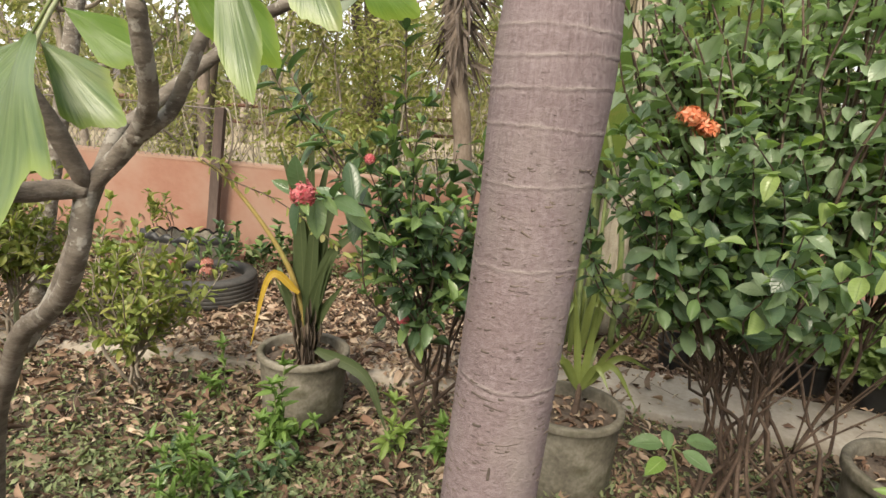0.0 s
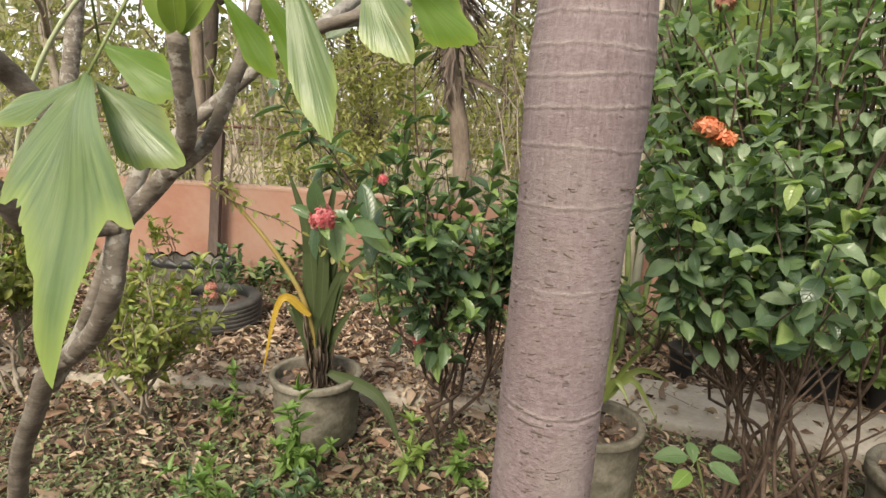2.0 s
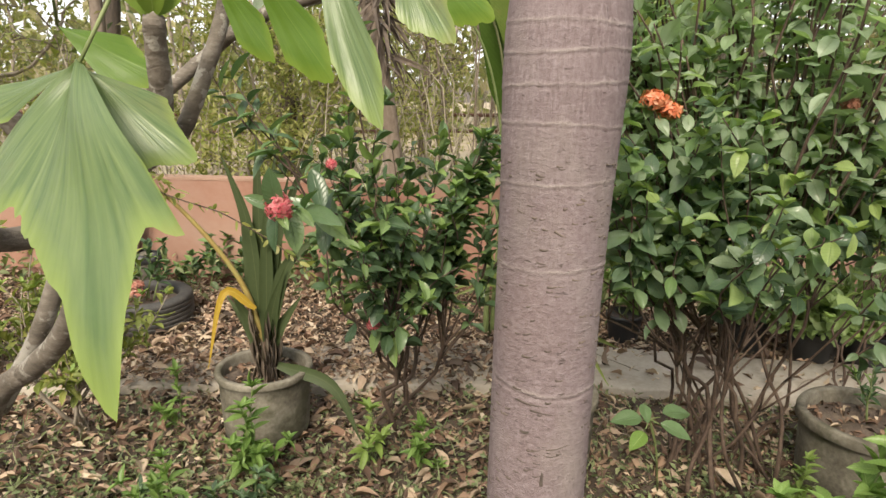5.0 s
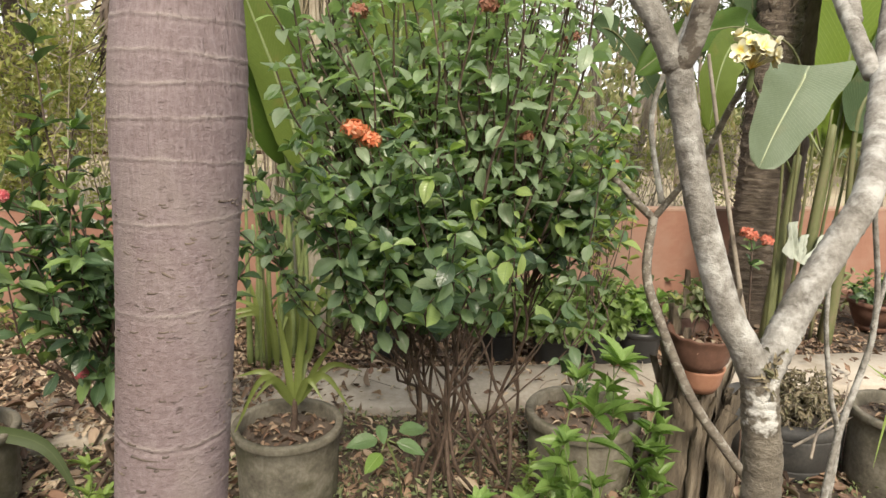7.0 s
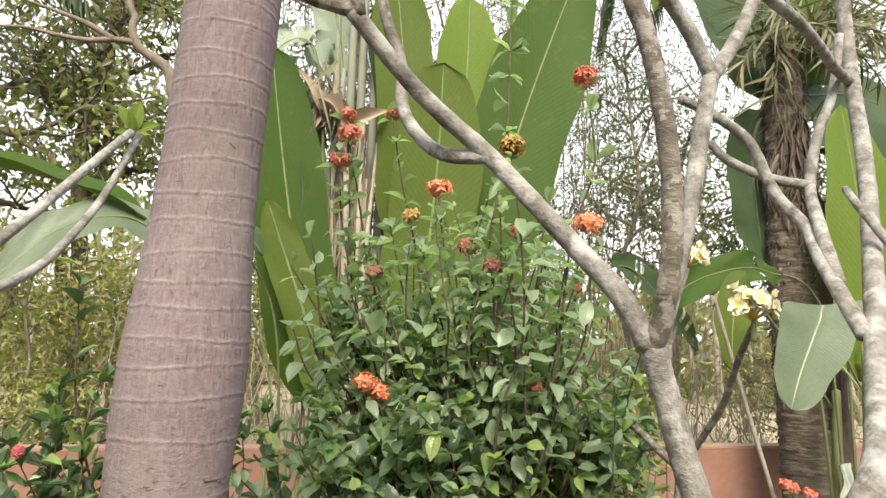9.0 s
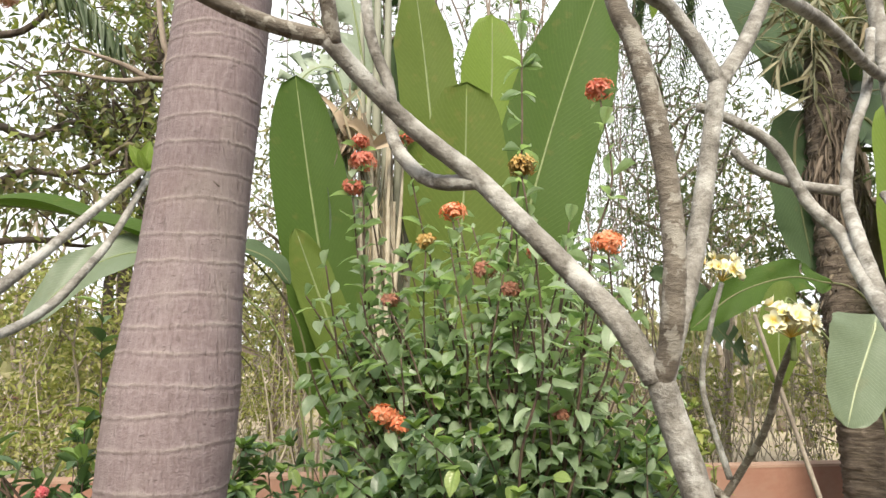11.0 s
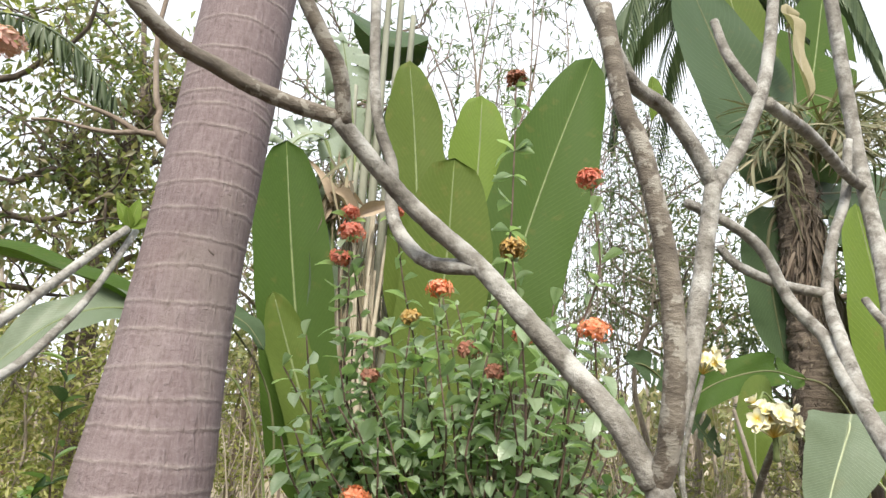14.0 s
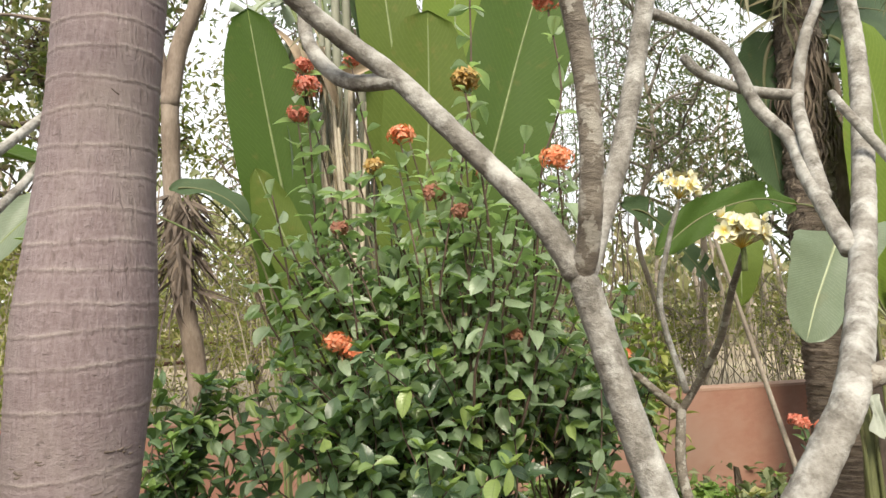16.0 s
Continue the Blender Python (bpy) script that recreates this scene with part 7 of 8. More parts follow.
# second, darker trunk close behind
p2 = thing("palm_tree", (5.0, 3.55, 0), "dark rough palm trunk standing close behind another", "palm tree")
s = Soup()
tube(s, [(5.0, 3.55, -0.02), (4.95, 3.55, 1.2), (4.9, 3.52, 2.6)], 0.11, 0.1, 14, 60, rough=0.07)
part("trunk", s, DARK_BARK, p2)

# pale coral flowers on a high branch of the dark-barked frangipani
limb(fl, "branch", [(-0.07, 1.08, 1.78), (-0.1, 1.3, 2.05), (-0.12, 1.7, 2.4), (-0.11, 2.15, 2.66)], 0.012, 0.008, FRANGI_DARK)
s = Soup()
flower_head(s, (-0.11, 2.2, 2.71), 0.06, 46, 0.03)
part("flower_head", s, CORAL_PALE, fl, "pale coral flower cluster")

# ---- leaf litter, weeds and sticks on the ground ----
lr = np.random.default_rng(33)


def on_path(x, y):
    f = np.interp(x, front[:, 0], front[:, 1])
    b = np.interp(x, back[:, 0], back[:, 1])
    return (y > f) & (y < b)


def strew(n, xr, yr, ln, wd, lift=0.02, flat=0.3, keep=None, slope=0.25):
    x, y = lr.uniform(*xr, n), lr.uniform(*yr, n)
    ok = np.ones(n, bool) if keep is None else keep(x, y)
    x, y = x[ok], y[ok]
    k = len(x)
    z = np.where(on_path(x, y), 0.05, ground_z(x, y)) + lr.uniform(0.001, lift, k)
    a = lr.uniform(0, 6.28, k)
    way = np.column_stack([np.cos(a), np.sin(a), lr.normal(0, slope, k)])
    up = np.column_stack([lr.normal(0, flat, k), lr.normal(0, flat, k), np.ones(k)])
    L = lr.uniform(*ln, k)
    return mats_for(np.column_stack([x, y, z]), way, up, L, L * lr.uniform(*wd, k))


def patchy(x, y):
    p = 0.5 + 0.5 * np.sin(2.1 * x + 1.3) * np.sin(2.7 * y + 0.5) + 0.3 * np.sin(5 * x - 3 * y)
    lane = np.where(on_path(x, y), np.clip(1.0 - 0.85 * (x - 0.5), 0.06, 1.0) * np.clip(1.7 - 0.9 * np.sin(3.1 * x + 1) * np.sin(4 * y), 0.15, 1), 1.0)
    edge = np.clip((x + 4.8) / 1.6, 0, 1) * np.clip((6.2 - x) / 1.6, 0, 1) * np.clip((y + 0.6) / 1.6, 0, 1)
    return lr.random(len(x)) < np.clip(0.62 + 0.5 * p, 0.5, 1) * lane * edge


s = Soup()
ms = strew(104000, (-4.8, 6.2), (-0.6, 5.6), (0.018, 0.075), (0.3, 0.6), 0.035, 0.6, patchy, 0.35)
pick = lr.random(len(ms))
s.many(blade(2, 1, "ovate", 0.4, 0.25), ms[pick < 0.5])
s.many(blade(2, 1, "round", -0.3, -0.2), ms[pick >= 0.5])
ms = strew(5200, (-3.5, 4.5), (0.9, 4.6), (0.06, 0.115), (0.28, 0.5), 0.05, 0.7, patchy, 0.4)
s.many(blade(4, 1, "ovate", 0.5, 0.35), ms)
solo("leaf_litter", s, LITTER, "brown and tan fallen leaves strewn over soil and path", "leaf litter", "stuff")


def drifted(x, y):
    lane = np.where(on_path(x, y), np.clip(0.75 - 0.7 * (x - 0.3), 0.04, 0.75), 0.55 + 0.3 * np.sin(3 * x) * np.sin(2.3 * y))
    return lr.random(len(x)) < lane * np.clip((y - 2.75) / 0.35, 0.12, 1)


s = Soup()
ms = strew(46000, (-2.9, 2.6), (1.2, 5.2), (0.014, 0.046), (0.3, 0.65), 0.045, 0.6, drifted, 0.35)
pick = lr.random(len(ms))
s.many(blade(2, 1, "ovate", 0.4, 0.25), ms[pick < 0.5])
s.many(blade(2, 1, "round", -0.3, -0.2), ms[pick >= 0.5])
solo("drifted_litter", s, LITTER_TAN, "small tan fallen leaves drifted over the path and bed", "leaf litter", "stuff")
s = Soup()
for _ in range(420):
    x, y = lr.uniform(-3, 4.3), lr.uniform(0.9, 5.3)
    a, ln = lr.uniform(0, 6.28), lr.uniform(0.05, 0.3)
    z = 0.055 if on_path(x, y) else ground_z(x, y) + 0.02
    tube(s, [(x, y, z), (x + ln * math.cos(a) / 2, y + ln * math.sin(a) / 2, z + lr.uniform(0, 0.03)), (x + ln * math.cos(a + 0.2), y + ln * math.sin(a + 0.2), z + lr.uniform(-0.01, 0.02))], 0.003, 0.0015, 4, 4)
solo("fallen_twigs", s, STICK, "thin dry fallen twigs among the litter", "twigs", "stuff")


def weedy(x, y):
    d = np.exp(-(((x + 0.5) / 1.1) ** 2) - ((y - 1.95) / 0.6) ** 2) * (0.7 + 0.5 * np.sin(7 * x + 2) * np.sin(9 * y)) + 0.6 * np.exp(-(((x - 1.7) / 0.6) ** 2) - ((y - 1.7) / 0.6) ** 2) + 0.12
    return (lr.random(len(x)) < d) & ~on_path(x, y)


s = Soup()
ms = strew(80000, (-2.5, 3.5), (0.9, 3.2), (0.012, 0.038), (0.35, 0.65), 0.08, 0.7, weedy, 0.6)
s.many(blade(2, 1, "ovate", 0.3, 0.1), ms)
ms = strew(34000, (-2.5, 3.5), (0.9, 3.0), (0.03, 0.1), (0.05, 0.085), 0.02, 0.6, weedy, 1.2)
s.many(blade(3, 1, "lance", 0.03, 0.25), ms)
solo("ground_weeds", s, WEED, "low greyish weeds and thin grass on the soil", "weeds", "stuff")


def fringe(x, y):
    d = np.abs(4.9 - 0.2 * x - y - 0.25)
    return (lr.random(len(x)) < np.exp(-((d / 0.3) ** 2)) * 0.8)


s = Soup()
ms = strew(9000, (-3.5, 6.5), (3.2, 5.6), (0.04, 0.1), (0.3, 0.6), 0.28, 0.6, fringe, 0.6)
s.many(blade(3, 1, "ovate", 0.3, 0.15), ms)
solo("wall_weeds", s, WEED, "green weeds along the foot of the wall", "weeds", "stuff")


# ---- trees and scrub behind the wall ----
tr = np.random.default_rng(77)


def tree(name, base, height, spread, label, leaf_n, leaf_len, leaf_wd, mat, bark, trunk_r=0.07, limbs=7, first=0.35, category="tree", shape="ovate", clump=0.28, lean=(0, 0), hang=0.2, group="", full=1.0, mat2=None):
    """Tapered trunk, limbs and twigs, and leaves gathered in uneven clumps about the twigs."""
    th = thing(name, base, label, category, group)
    b = np.asarray(base, float)
    top = b + (lean[0], lean[1], height * 0.85)
    s = Soup()
    trunk = tube(s, wander(b - (0, 0, 0.05), top, 0.05, 0.02, 6, tr), trunk_r, trunk_r * 0.25, 9, 24, rough=0.07)
    part("trunk", s, bark, th)
    s, ends = Soup(), []
    for k in range(limbs):
        f = first + (1 - first) * (k + tr.uniform(0, 0.8)) / limbs
        at = trunk[min(24, int(f * 24))]
        a = k * 2.4 + tr.normal(0, 0.4)
        e = at + np.array([np.cos(a), np.sin(a), tr.uniform(0.2, 0.9)]) * spread * tr.uniform(0.55, 1.0) * (1.15 - 0.5 * f)
        c = tube(s, wander(at, e, 0.12, 0.04, 6, tr), trunk_r * 0.5, trunk_r * 0.15, 6, 12, rough=0.06)
        for j in range(6):
            i = int(tr.integers(4, 13))
            d = unit(tr.normal(0, 1, 3) + (0, 0, 0.35)) * spread * tr.uniform(0.2, 0.5)
            cc = tube(s, wander(c[i], c[i] + d, 0.15, 0.05, 5, tr), max(trunk_r * 0.14, 0.0095), 0.005, 4, 8)
            ends += [cc[5], cc[7], cc[8]]
    part("branch", s, bark, th, kind="stuff")
    ends = np.array(ends)
    ends = ends[tr.random(len(ends)) < full]
    which = tr.integers(len(ends), size=leaf_n)
    pos = ends[which] + tr.normal(0, 1, (leaf_n, 3)) * clump * spread * 0.35
    way = tr.normal(0, 1, (leaf_n, 3)) + (0, 0, -hang * 3)
    L = leaf_len * tr.uniform(0.6, 1.25, leaf_n)
    ms = mats_for(pos, way, tr.normal(0, 1, (leaf_n, 3)) + (0, 0, 0.7), L, L * leaf_wd)
    fresh = (which * 7 % 13 < 5) if mat2 else np.zeros(leaf_n, bool)
    for some, m in ((~fresh, mat), (fresh, mat2)):
        if some.any():
            s = Soup()
            s.many(blade(2, 1, shape, 0.3, 0.2), ms[some])
            part("crown", s, m, th, kind="stuff")
    return th


def thicket(name, xr, yr, n, h, label, mat=DRY_STEM, r=0.01):
    s = Soup()
    for _ in range(n):
        x, y = tr.uniform(*xr), tr.uniform(*yr)
        hh = tr.uniform(*h)
        tube(s, wander((x, y, 0), (x + tr.normal(0, 0.4), y + tr.normal(0, 0.25), hh), 0.1, 0.04, 5, tr), r * tr.uniform(0.5, 1.3), r * 0.3, 4, 5, closed=False)
    solo(name, s, mat, label, "thicket", "stuff")


scrub_label = "yellow-green scrubby shrub behind the wall"
for x, y, h, w, n in ((-4.6, 7.2, 2.4, 1.0, 2600), (-3.0, 7.8, 2.2, 1.0, 2400), (-2.3, 6.4, 1.5, 0.7, 1800), (-0.75, 6.2, 2.5, 0.7, 3600), (-0.2, 6.9, 2.6, 0.8, 3000), (0.9, 7.6, 2.2, 0.8, 1800), (-1.5, 8.6, 2.8, 1.1, 2600), (2.6, 7.4, 2.0, 0.9, 2200), (3.9, 6.8, 1.9, 0.8, 2200), (5.6, 6.6, 1.5, 0.8, 1700), (7.4, 6.2, 1.8, 0.9, 1800), (0.35, 9.0, 2.4, 1.0, 2000)):
    tree("scrub", (x, y, 0), h, w, scrub_label, int(n * 1.05), 0.072, 0.42, SCRUB, STICK, 0.025, 8, 0.12, "shrub", clump=0.5, hang=0.0, group="scrub behind the wall")
thicket("dry_thicket", (-6, 8.5), (5.6, 9.5), 560, (0.6, 2.1), "grey-brown dry stems and dead grass behind the wall")
thicket("cane_thicket", (2.0, 9.0), (4.9, 7.5), 150, (1.0, 3.0), "thin bare grey canes", DRY_STEM, 0.006)

# tree with glossy dark leaves, sky showing through
tree("tree", (-2.3, 6.6, 0), 6.2, 2.1, "tall tree with dark glossy leaves and gaps of sky", 5600, 0.12, 0.46, TREE, DARK_BARK, 0.1, 17, 0.42, clump=0.26, full=0.5, mat2=BUSH_OLIVE)
tree("tree", (-0.6, 7.6, 0), 6.6, 1.8, "tall thin-crowned tree with olive leaves", 3600, 0.12, 0.46, TREE, DARK_BARK, 0.08, 15, 0.5, clump=0.27, full=0.5, mat2=BUSH_OLIVE)
tree("tree", (-3.6, 6.9, 0), 5.2, 1.6, "sparse grey-twigged tree behind the wall", 2600, 0.08, 0.45, FAR_WOOD, STICK, 0.06, 11, 0.3, clump=0.5)
tree("tree", (0.9, 8.2, 0), 5.0, 1.3, "pale slender tree with sparse reddish-green leaves", 3000, 0.1, 0.4, FAR_WOOD, TAN_BARK, 0.06, 8, 0.35, clump=0.6)
tree("tree", (3.7, 6.2, 0), 4.3, 1.1, "willowy tree with narrow grey-green leaves", 4500, 0.08, 0.16, GREY_TREE, STICK, 0.05, 10, 0.45, shape="lance", clump=0.5, hang=0.5)
tree("tree", (3.1, 5.4, 0), 3.2, 0.8, "slender shrub with narrow dark leaves", 1500, 0.085, 0.16, GREY_TREE, STICK, 0.03, 8, 0.45, shape="lance", clump=0.5, hang=0.3)
tree("tree", (2.6, 7.5, 0), 6.6, 1.5, "nearly bare thin-twigged tree against the sky", 1500, 0.11, 0.28, GREY_TREE, TAN_BARK, 0.05, 12, 0.4, shape="lance", clump=0.5)
tree("tree", (1.7, 6.6, 0), 7.0, 1.5, "bare grey tree with many fine twigs against the sky", 1900, 0.1, 0.28, GREY_TREE, TAN_BARK, 0.045, 14, 0.45, shape="lance", clump=0.5)
tree("tree", (6.8, 7.5, 0), 5.0, 1.6, "olive-leaved tree behind the wall", 3200, 0.12, 0.4, TREE, STICK, 0.07, 8, 0.5, clump=0.55)
tree("tree", (6.4, 4.9, 0), 5.0, 1.2, "leafy tree with pale fronds beside the wall", 3500, 0.16, 0.2, GREY_TREE, TAN_BARK, 0.08, 8, 0.35, shape="lance", clump=0.5)

tree("tree", (5.5, 6.7, 0), 6.4, 1.3, "fine-leaved grey-green tree against the sky", 4600, 0.085, 0.22, GREY_TREE, STICK, 0.045, 16, 0.52, shape="lance", clump=0.7)


# dark gnarled tree with a kinked trunk and bare crooked boughs
gt = thing("tree", (-0.7, 7.6, 0), "gnarled brown tree with crooked boughs and sparse olive leaves", "tree")
GNARLED = (
    ("trunk", 0.085, 0.03, [(-0.7, 7.6, -0.05), (-0.66, 7.6, 1.8), (-0.78, 7.60, 3.23), (-0.76, 7.60, 3.83), (-0.70, 7.60, 4.11), (-0.71, 7.60, 4.45), (-0.62, 7.60, 4.63), (-0.59, 7.60, 4.98), (-0.8, 7.6, 6.4)]),
    ("bough", 0.034, 0.012, [(-0.73, 7.60, 4.14), (-0.92, 7.60, 4.23), (-1.11, 7.60, 4.36), (-1.29, 7.60, 4.43)]),
    ("bough", 0.036, 0.01, [(-0.77, 7.60, 3.74), (-1.01, 7.60, 3.79), (-1.16, 7.60, 3.95), (-1.23, 7.60, 4.15), (-1.30, 7.60, 4.37)]),
    ("bough", 0.03, 0.01, [(-0.62, 7.6, 4.75), (-0.5, 7.5, 5.0), (-0.2, 7.45, 5.1), (0.1, 7.4, 5.3)]),
)
ends = []
for name, r0, r1, pts in GNARLED:
    s = Soup()
    c = tube(s, pts, r0, r1, 9, 30, rough=0.09)
    part(name, s, RINGED, gt)
    ends += [c[k] for k in range(12, 31)]
s = Soup()
tips = []
for e in ends:
    if e[2] > 3.2:
        for _ in range(2):
            c = tube(s, wander(e, e + unit(tr.normal(0, 1, 3) + (0, 0, 0.3)) * tr.uniform(0.2, 0.5), 0.15, 0.05, 4, tr), 0.011, 0.004, 4, 6)
            tips += [c[4], c[6]]
part("twig", s, DARK_BARK, gt, kind="stuff")
tips = np.array(tips)[tr.integers(len(tips), size=700)] + tr.normal(0, 0.1, (700, 3))
s = Soup()
L = tr.uniform(0.08, 0.16, 700)
s.many(blade(2, 1, "ovate", 0.3, 0.2), mats_for(tips, tr.normal(0, 1, (700, 3)) + (0, 0, -0.5), tr.normal(0, 1, (700, 3)) + (0, 0, 0.7), L, L * 0.5))
part("leaves", s, TREE, gt, kind="stuff")

# slim palm whose grey frond hangs its leaflets over the scrub
gp = thing("palm_tree", (-2.0, 6.1, 0), "slim palm with a drooping grey-green frond of hanging leaflets", "palm tree")
s = Soup()
tube(s, [(-2.0, 6.1, -0.05), (-1.98, 6.1, 2.4), (-1.95, 6.05, 4.7)], 0.06, 0.045, 10, 40, rough=0.06)
part("trunk", s, TAN_BARK, gp)
for end, up in (((-0.57, 6.0, 4.36), 0.36), ((-2.9, 5.6, 4.5), 0.5), ((-2.3, 6.9, 5.2), 0.5)):
    hub, end = np.array([-1.95, 6.05, 4.7]), np.array(end)
    rib = spline([hub, hub + (end - hub) * 0.3 + (0, 0, up), hub + (end - hub) * 0.68 + (0, 0, up * 0.9), end], 30)
    s = Soup()
    tube(s, [tuple(rib[i]) for i in (0, 10, 20, 30)], 0.02, 0.006, 6, 20)
    t, u, w = frames(rib)
    ms = []
    for i in range(3, 31):
        side = unit(np.cross(t[i], (0, 0, 1)))
        for sg in (-1, 1):
            for _ in range(2):
                ms.append(mats_for(rib[i] + tr.normal(0, 0.012, 3), side * sg * tr.uniform(0.05, 0.4) + t[i] * tr.uniform(0.0, 0.35) + (0, 0, -1), tr.normal(0, 0.5, 3) + (0, -1, 0.2), tr.uniform(0.22, 0.4), tr.uniform(0.022, 0.04))[0])
    s.many(blade(5, 1, "lance", 0.04, 0.3), ms)
    part("frond", s, FEATHER, gp)

# slender saplings whose thin stems stand against the sky
SAPLING = (
    [(2.7, 5.2, 0), (2.6, 5.2, 2.6), (2.62, 5.2, 4.68), (2.76, 5.2, 5.8), (2.8, 5.2, 6.5)],
    [(2.75, 5.22, 0), (2.7, 5.2, 3.0), (2.61, 5.2, 4.7), (2.49, 5.2, 5.5), (2.36, 5.2, 5.9)],
    [(2.85, 5.2, 0), (3.0, 5.2, 2.8), (3.15, 5.2, 4.53), (3.2, 5.2, 5.9), (3.18, 5.2, 6.6)],
    [(2.82, 5.24, 0), (2.9, 5.2, 3.2), (3.05, 5.2, 4.38), (3.2, 5.2, 4.95), (3.34, 5.2, 6.2)],
    [(2.68, 5.22, 0), (2.6, 5.2, 3.4), (2.41, 5.2, 4.38), (2.12, 5.2, 5.07), (1.95, 5.2, 5.34)],
    [(2.9, 5.22, 0), (3.3, 5.2, 3.0), (3.59, 5.2, 5.09), (3.56, 5.2, 6.2)],
)
sp = thing("sapling", (2.77, 5.2, 0), "slender many-stemmed sapling with thin stems and narrow dark leaves", "tree")
ms = []
tw = Soup()
for pts in SAPLING:
    s = Soup()
    c = tube(s, pts, 0.015, 0.004, 6, 40, rough=0.05)
    part("stem", s, TAN_BARK, sp)
    for i in range(20, 40, 2):
        e = c[i] + unit(tr.normal(0, 1, 3) * (1, 0.6, 0.5) + (0, 0, 0.7)) * tr.uniform(0.15, 0.5)
        cc = tube(tw, wander(c[i], e, 0.12, 0.04, 4, tr), 0.005, 0.002, 4, 8)
        if tr.random() < 0.65:
            for q in cc[3:]:
                for sg in (-1, 1):
                    ms.append(mats_for(q, unit(e - c[i]) * 0.6 + tr.normal(0, 0.45, 3), (0, -0.4, 1), tr.uniform(0.06, 0.13), tr.uniform(0.018, 0.032))[0])
part("twig", tw, TAN_BARK, sp, kind="stuff")
s = Soup()
s.many(blade(3, 1, "lance", 0.1, 0.25), ms)
part("leaves", s, GREY_TREE, sp, kind="stuff")


def canes(x0, x1, y0, y1, n, h):
    """Tall thin bare canes with side twigs and a few small leaves."""
    s, ms = Soup(), []
    for _ in range(n):
        x, y = tr.uniform(x0, x1), tr.uniform(y0, y1)
        top = np.array([x + tr.normal(0, 0.35), y + tr.normal(0, 0.3), tr.uniform(*h)])
        c = tube(s, wander((x, y, 0), top, 0.04, 0.012, 5, tr), 0.011, 0.004, 5, 16)
        for i in range(7, 16):
            for _ in range(2):
                e = c[i] + unit(tr.normal(0, 1, 3) + (0, 0, 0.9)) * tr.uniform(0.15, 0.5)
                cc = tube(s, wander(c[i], e, 0.12, 0.05, 4, tr), 0.007, 0.003, 3, 5, closed=False)
                for p in cc[2:]:
                    ms.append(mats_for(p, tr.normal(0, 1, 3) + (0, 0, -0.2), (0, 0, 1), tr.uniform(0.05, 0.12), 0.028)[0])
    th = thing("tall_canes", ((x0 + x1) / 2, (y0 + y1) / 2, 0), "tall thin bare canes with fine twigs and small leaves", "thicket", kind="stuff")
    part("stem", s, TAN_BARK, th, kind="stuff")
    s = Soup()
    s.many(blade(2, 1, "lance", 0.05, 0.1), ms)
    part("leaf", s, GREY_TREE, th, kind="stuff")


canes(1.2, 5.6, 6.2, 7.4, 46, (4.6, 7.4))

# tan trunk with a fork and a skirt of dead fronds
tt = thing("palm_tree", (0.42, 5.6, 0), "tan forked trunk with a skirt of dark dead fronds", "palm tree")
s = Soup()
tube(s, [(0.5, 5.6, -0.05), (0.42, 5.6, 1.1), (0.28, 5.6, 2.0), (0.25, 5.6, 3.3)], 0.085, 0.068, 12, 40, rough=0.05)
part("trunk", s, TAN_BARK, tt)
s = Soup()
tube(s, [(0.25, 5.6, 3.2), (0.33, 5.6, 3.7), (0.5, 5.6, 4.2), (0.6, 5.6, 4.9)], 0.075, 0.05, 10, 20, rough=0.05)
part("limb", s, TAN_BARK, tt)
s = Soup()
tube(s, [(0.25, 5.6, 3.2), (0.18, 5.60, 3.62), (0.11, 5.60, 3.73), (-0.04, 5.60, 3.82), (-0.11, 5.60, 3.89), (-0.14, 5.60, 4.01), (-0.13, 5.60, 4.11), (-0.18, 5.60, 4.24), (-0.26, 5.6, 4.9), (-0.2, 5.6, 5.7), (-0.32, 5.6, 6.6)], 0.05, 0.014, 10, 30, rough=0.07)
part("limb", s, TAN_BARK, tt)
for pts in ([(-0.09, 5.60, 3.88), (-0.27, 5.60, 3.88), (-0.44, 5.60, 3.84), (-0.64, 5.60, 3.84), (-0.87, 5.60, 3.86), (-1.04, 5.60, 3.84)], [(-0.27, 5.60, 3.88), (-0.45, 5.60, 3.97), (-0.66, 5.60, 4.03), (-0.85, 5.60, 4.07)]):
    s = Soup()
    tube(s, pts, 0.028, 0.01, 8, 30, rough=0.07)
    part("limb", s, TAN_BARK, tt)
s, ms = Soup(), []
for _ in range(240):
    z = 1.5 + 1.0 * tr.random() ** 0.6
    a = tr.uniform(0, 6.28)
    out = np.array([math.cos(a), math.sin(a), 0])
    ms.append(mats_for(np.array([0.33, 5.58, z]) + out * 0.1, out * tr.uniform(0.1, 1.3) + tr.normal(0, 0.3, 3) + (0, 0, -0.8), out + tr.normal(0, 0.5, 3), tr.uniform(0.12, 0.46), tr.uniform(0.012, 0.032))[0])
s.many(blade(4, 1, "strap", 0.02, 0.15), ms)
part("dead_fronds", s, DARK_BARK, tt, "dark hanging dead fronds", kind="stuff")

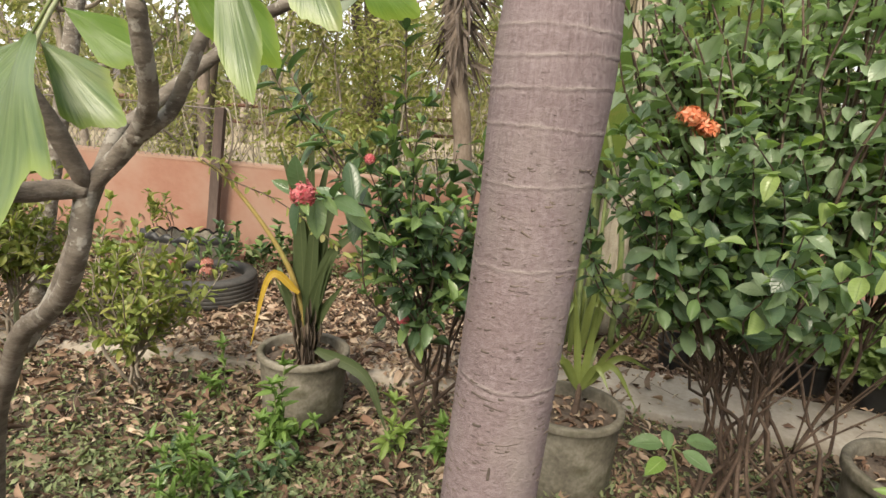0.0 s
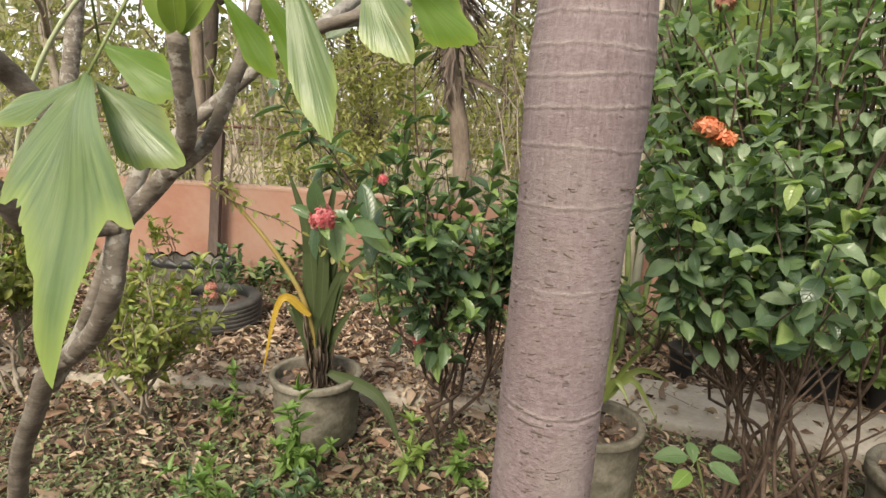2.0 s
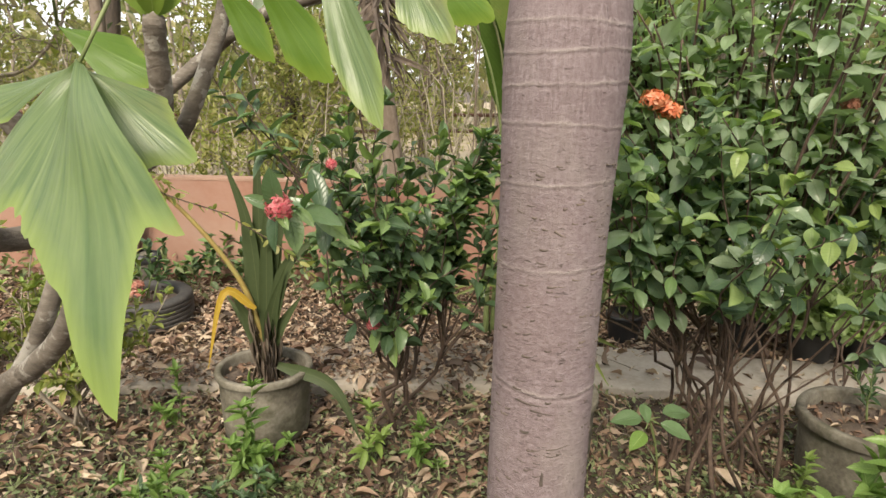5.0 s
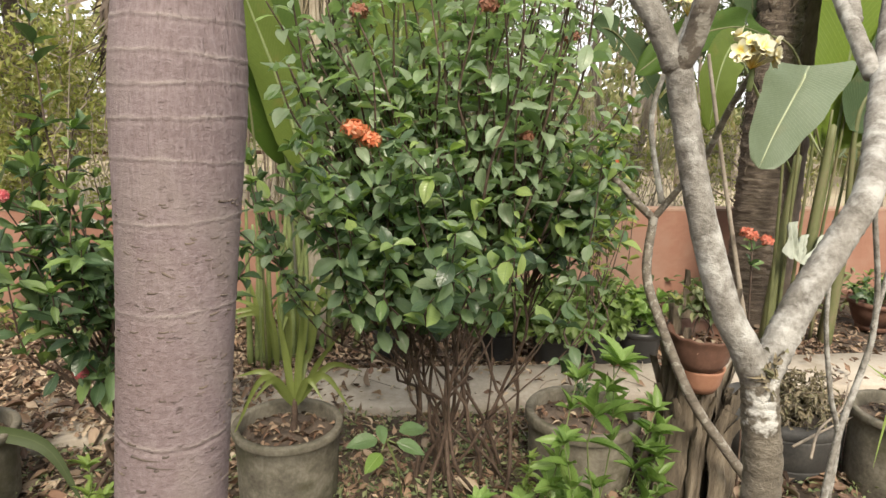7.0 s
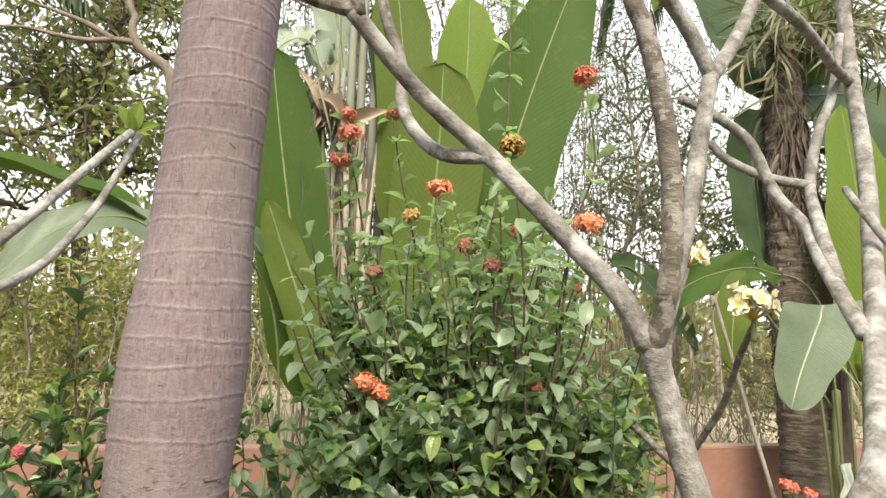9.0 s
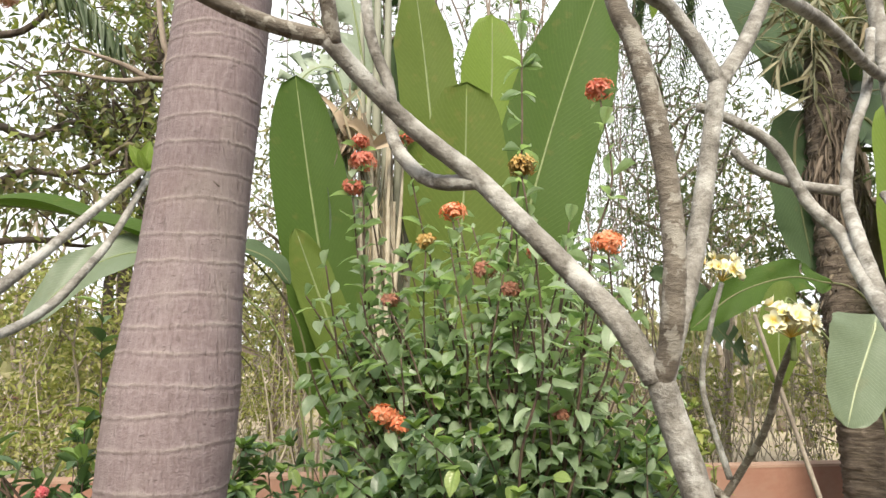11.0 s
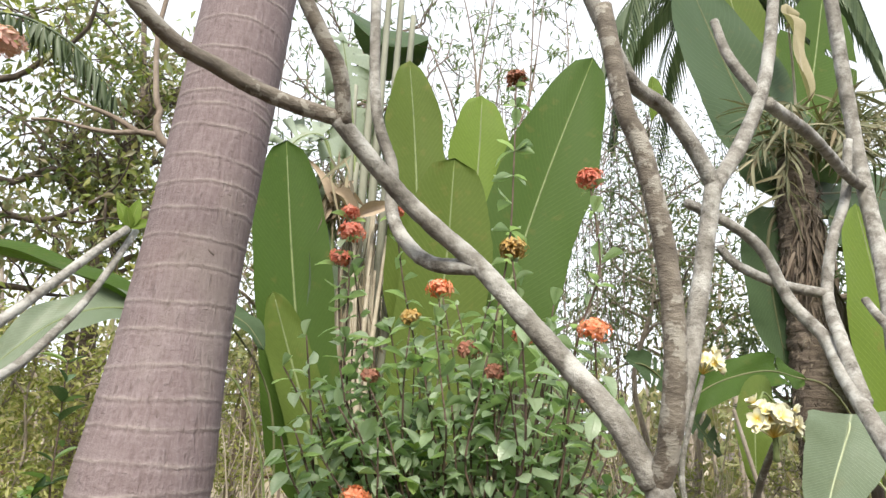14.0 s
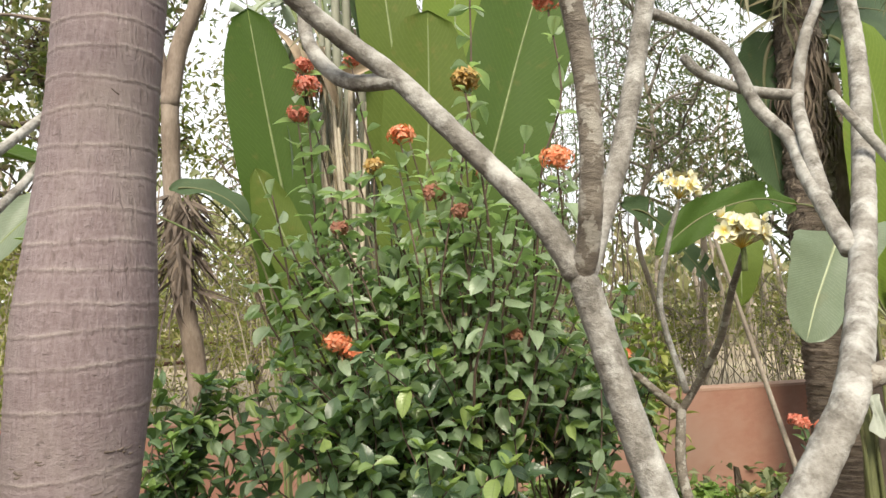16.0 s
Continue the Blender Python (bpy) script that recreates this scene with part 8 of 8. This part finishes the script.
# feather palm high over the wall
fp = thing("palm_tree", (7.0, 5.5, 0), "tall feather palm with narrow drooping leaflets", "palm tree")
s = Soup()
tube(s, [(7.0, 5.5, -0.05), (6.8, 5.42, 3.5), (6.0, 5.3, 6.3), (5.78, 5.3, 6.9)], 0.11, 0.09, 10, 30, rough=0.05)
part("trunk", s, TAN_BARK, fp)
for k in range(11):
    a = k * 0.58 + 0.3
    o = np.array([math.cos(a), math.sin(a), 0])
    hub = np.array([5.78, 5.3, 6.9])
    rib = spline([hub, hub + o * 0.6 + (0, 0, 0.3), hub + o * 1.25 + (0, 0, -0.35), hub + o * 1.55 + (0, 0, -1.7)], 46)
    s = Soup()
    tube(s, [tuple(rib[i]) for i in (0, 15, 30, 46)], 0.02, 0.005, 5, 20)
    t, u, w = frames(rib)
    ms = []
    for i in range(4, 46):
        side = unit(np.cross(t[i], (0, 0, 1)))
        for sg in (-1, 1):
            ms.append(mats_for(rib[i], side * sg * 0.5 + t[i] * 0.45 + (0, 0, -0.75), (0, 0, 1), 0.72 * math.sin(0.3 + 2.6 * i / 46) * rng.uniform(0.85, 1.1), 0.042)[0])
    s.many(blade(4, 1, "lance", 0.02, 0.12), ms)
    part("frond", s, FEATHER, fp)

# far wood that closes the view all round
s = Soup()
n = 26000
ang = tr.uniform(-3.14, 3.14, n)
ahead = np.abs(((ang - 1.2 + np.pi) % (2 * np.pi)) - np.pi) < 1.5
rad = np.where(ahead, tr.uniform(15, 24, n), tr.uniform(9, 15, n))
hh = (1 + 0.25 * np.sin(ang * 9) + 0.2 * np.sin(ang * 23 + 1)) * np.where(ahead, np.where(ang < 0.95, 2.2, 3.6), 4.0)
z = hh * tr.random(n) ** 0.9
pos = np.column_stack([0.8 + rad * np.cos(ang), 1 + rad * np.sin(ang), z])
L = tr.uniform(0.3, 0.6, n)
s.many(blade(2, 1, "ovate", 0.3, 0.2), mats_for(pos, tr.normal(0, 1, (n, 3)) + (0, 0, -0.3), tr.normal(0, 1, (n, 3)), L, L * 0.55))
solo("far_wood", s, FAR_WOOD, "pale hazy belt of trees and scrub in the distance", "woods", "stuff")
s = Soup()
for _ in range(90):
    a = tr.uniform(0.1, 2.4)
    d = tr.uniform(11, 22)
    x, y = 0.8 + d * math.cos(a), 1 + d * math.sin(a)
    tube(s, wander((x, y, 0), (x + tr.normal(0, 0.6), y, tr.uniform(3, 6)), 0.04, 0.02, 5, tr), tr.uniform(0.04, 0.1), 0.02, 5, 8)
solo("far_trunks", s, STICK, "pale thin trunks in the distance", "woods", "stuff")
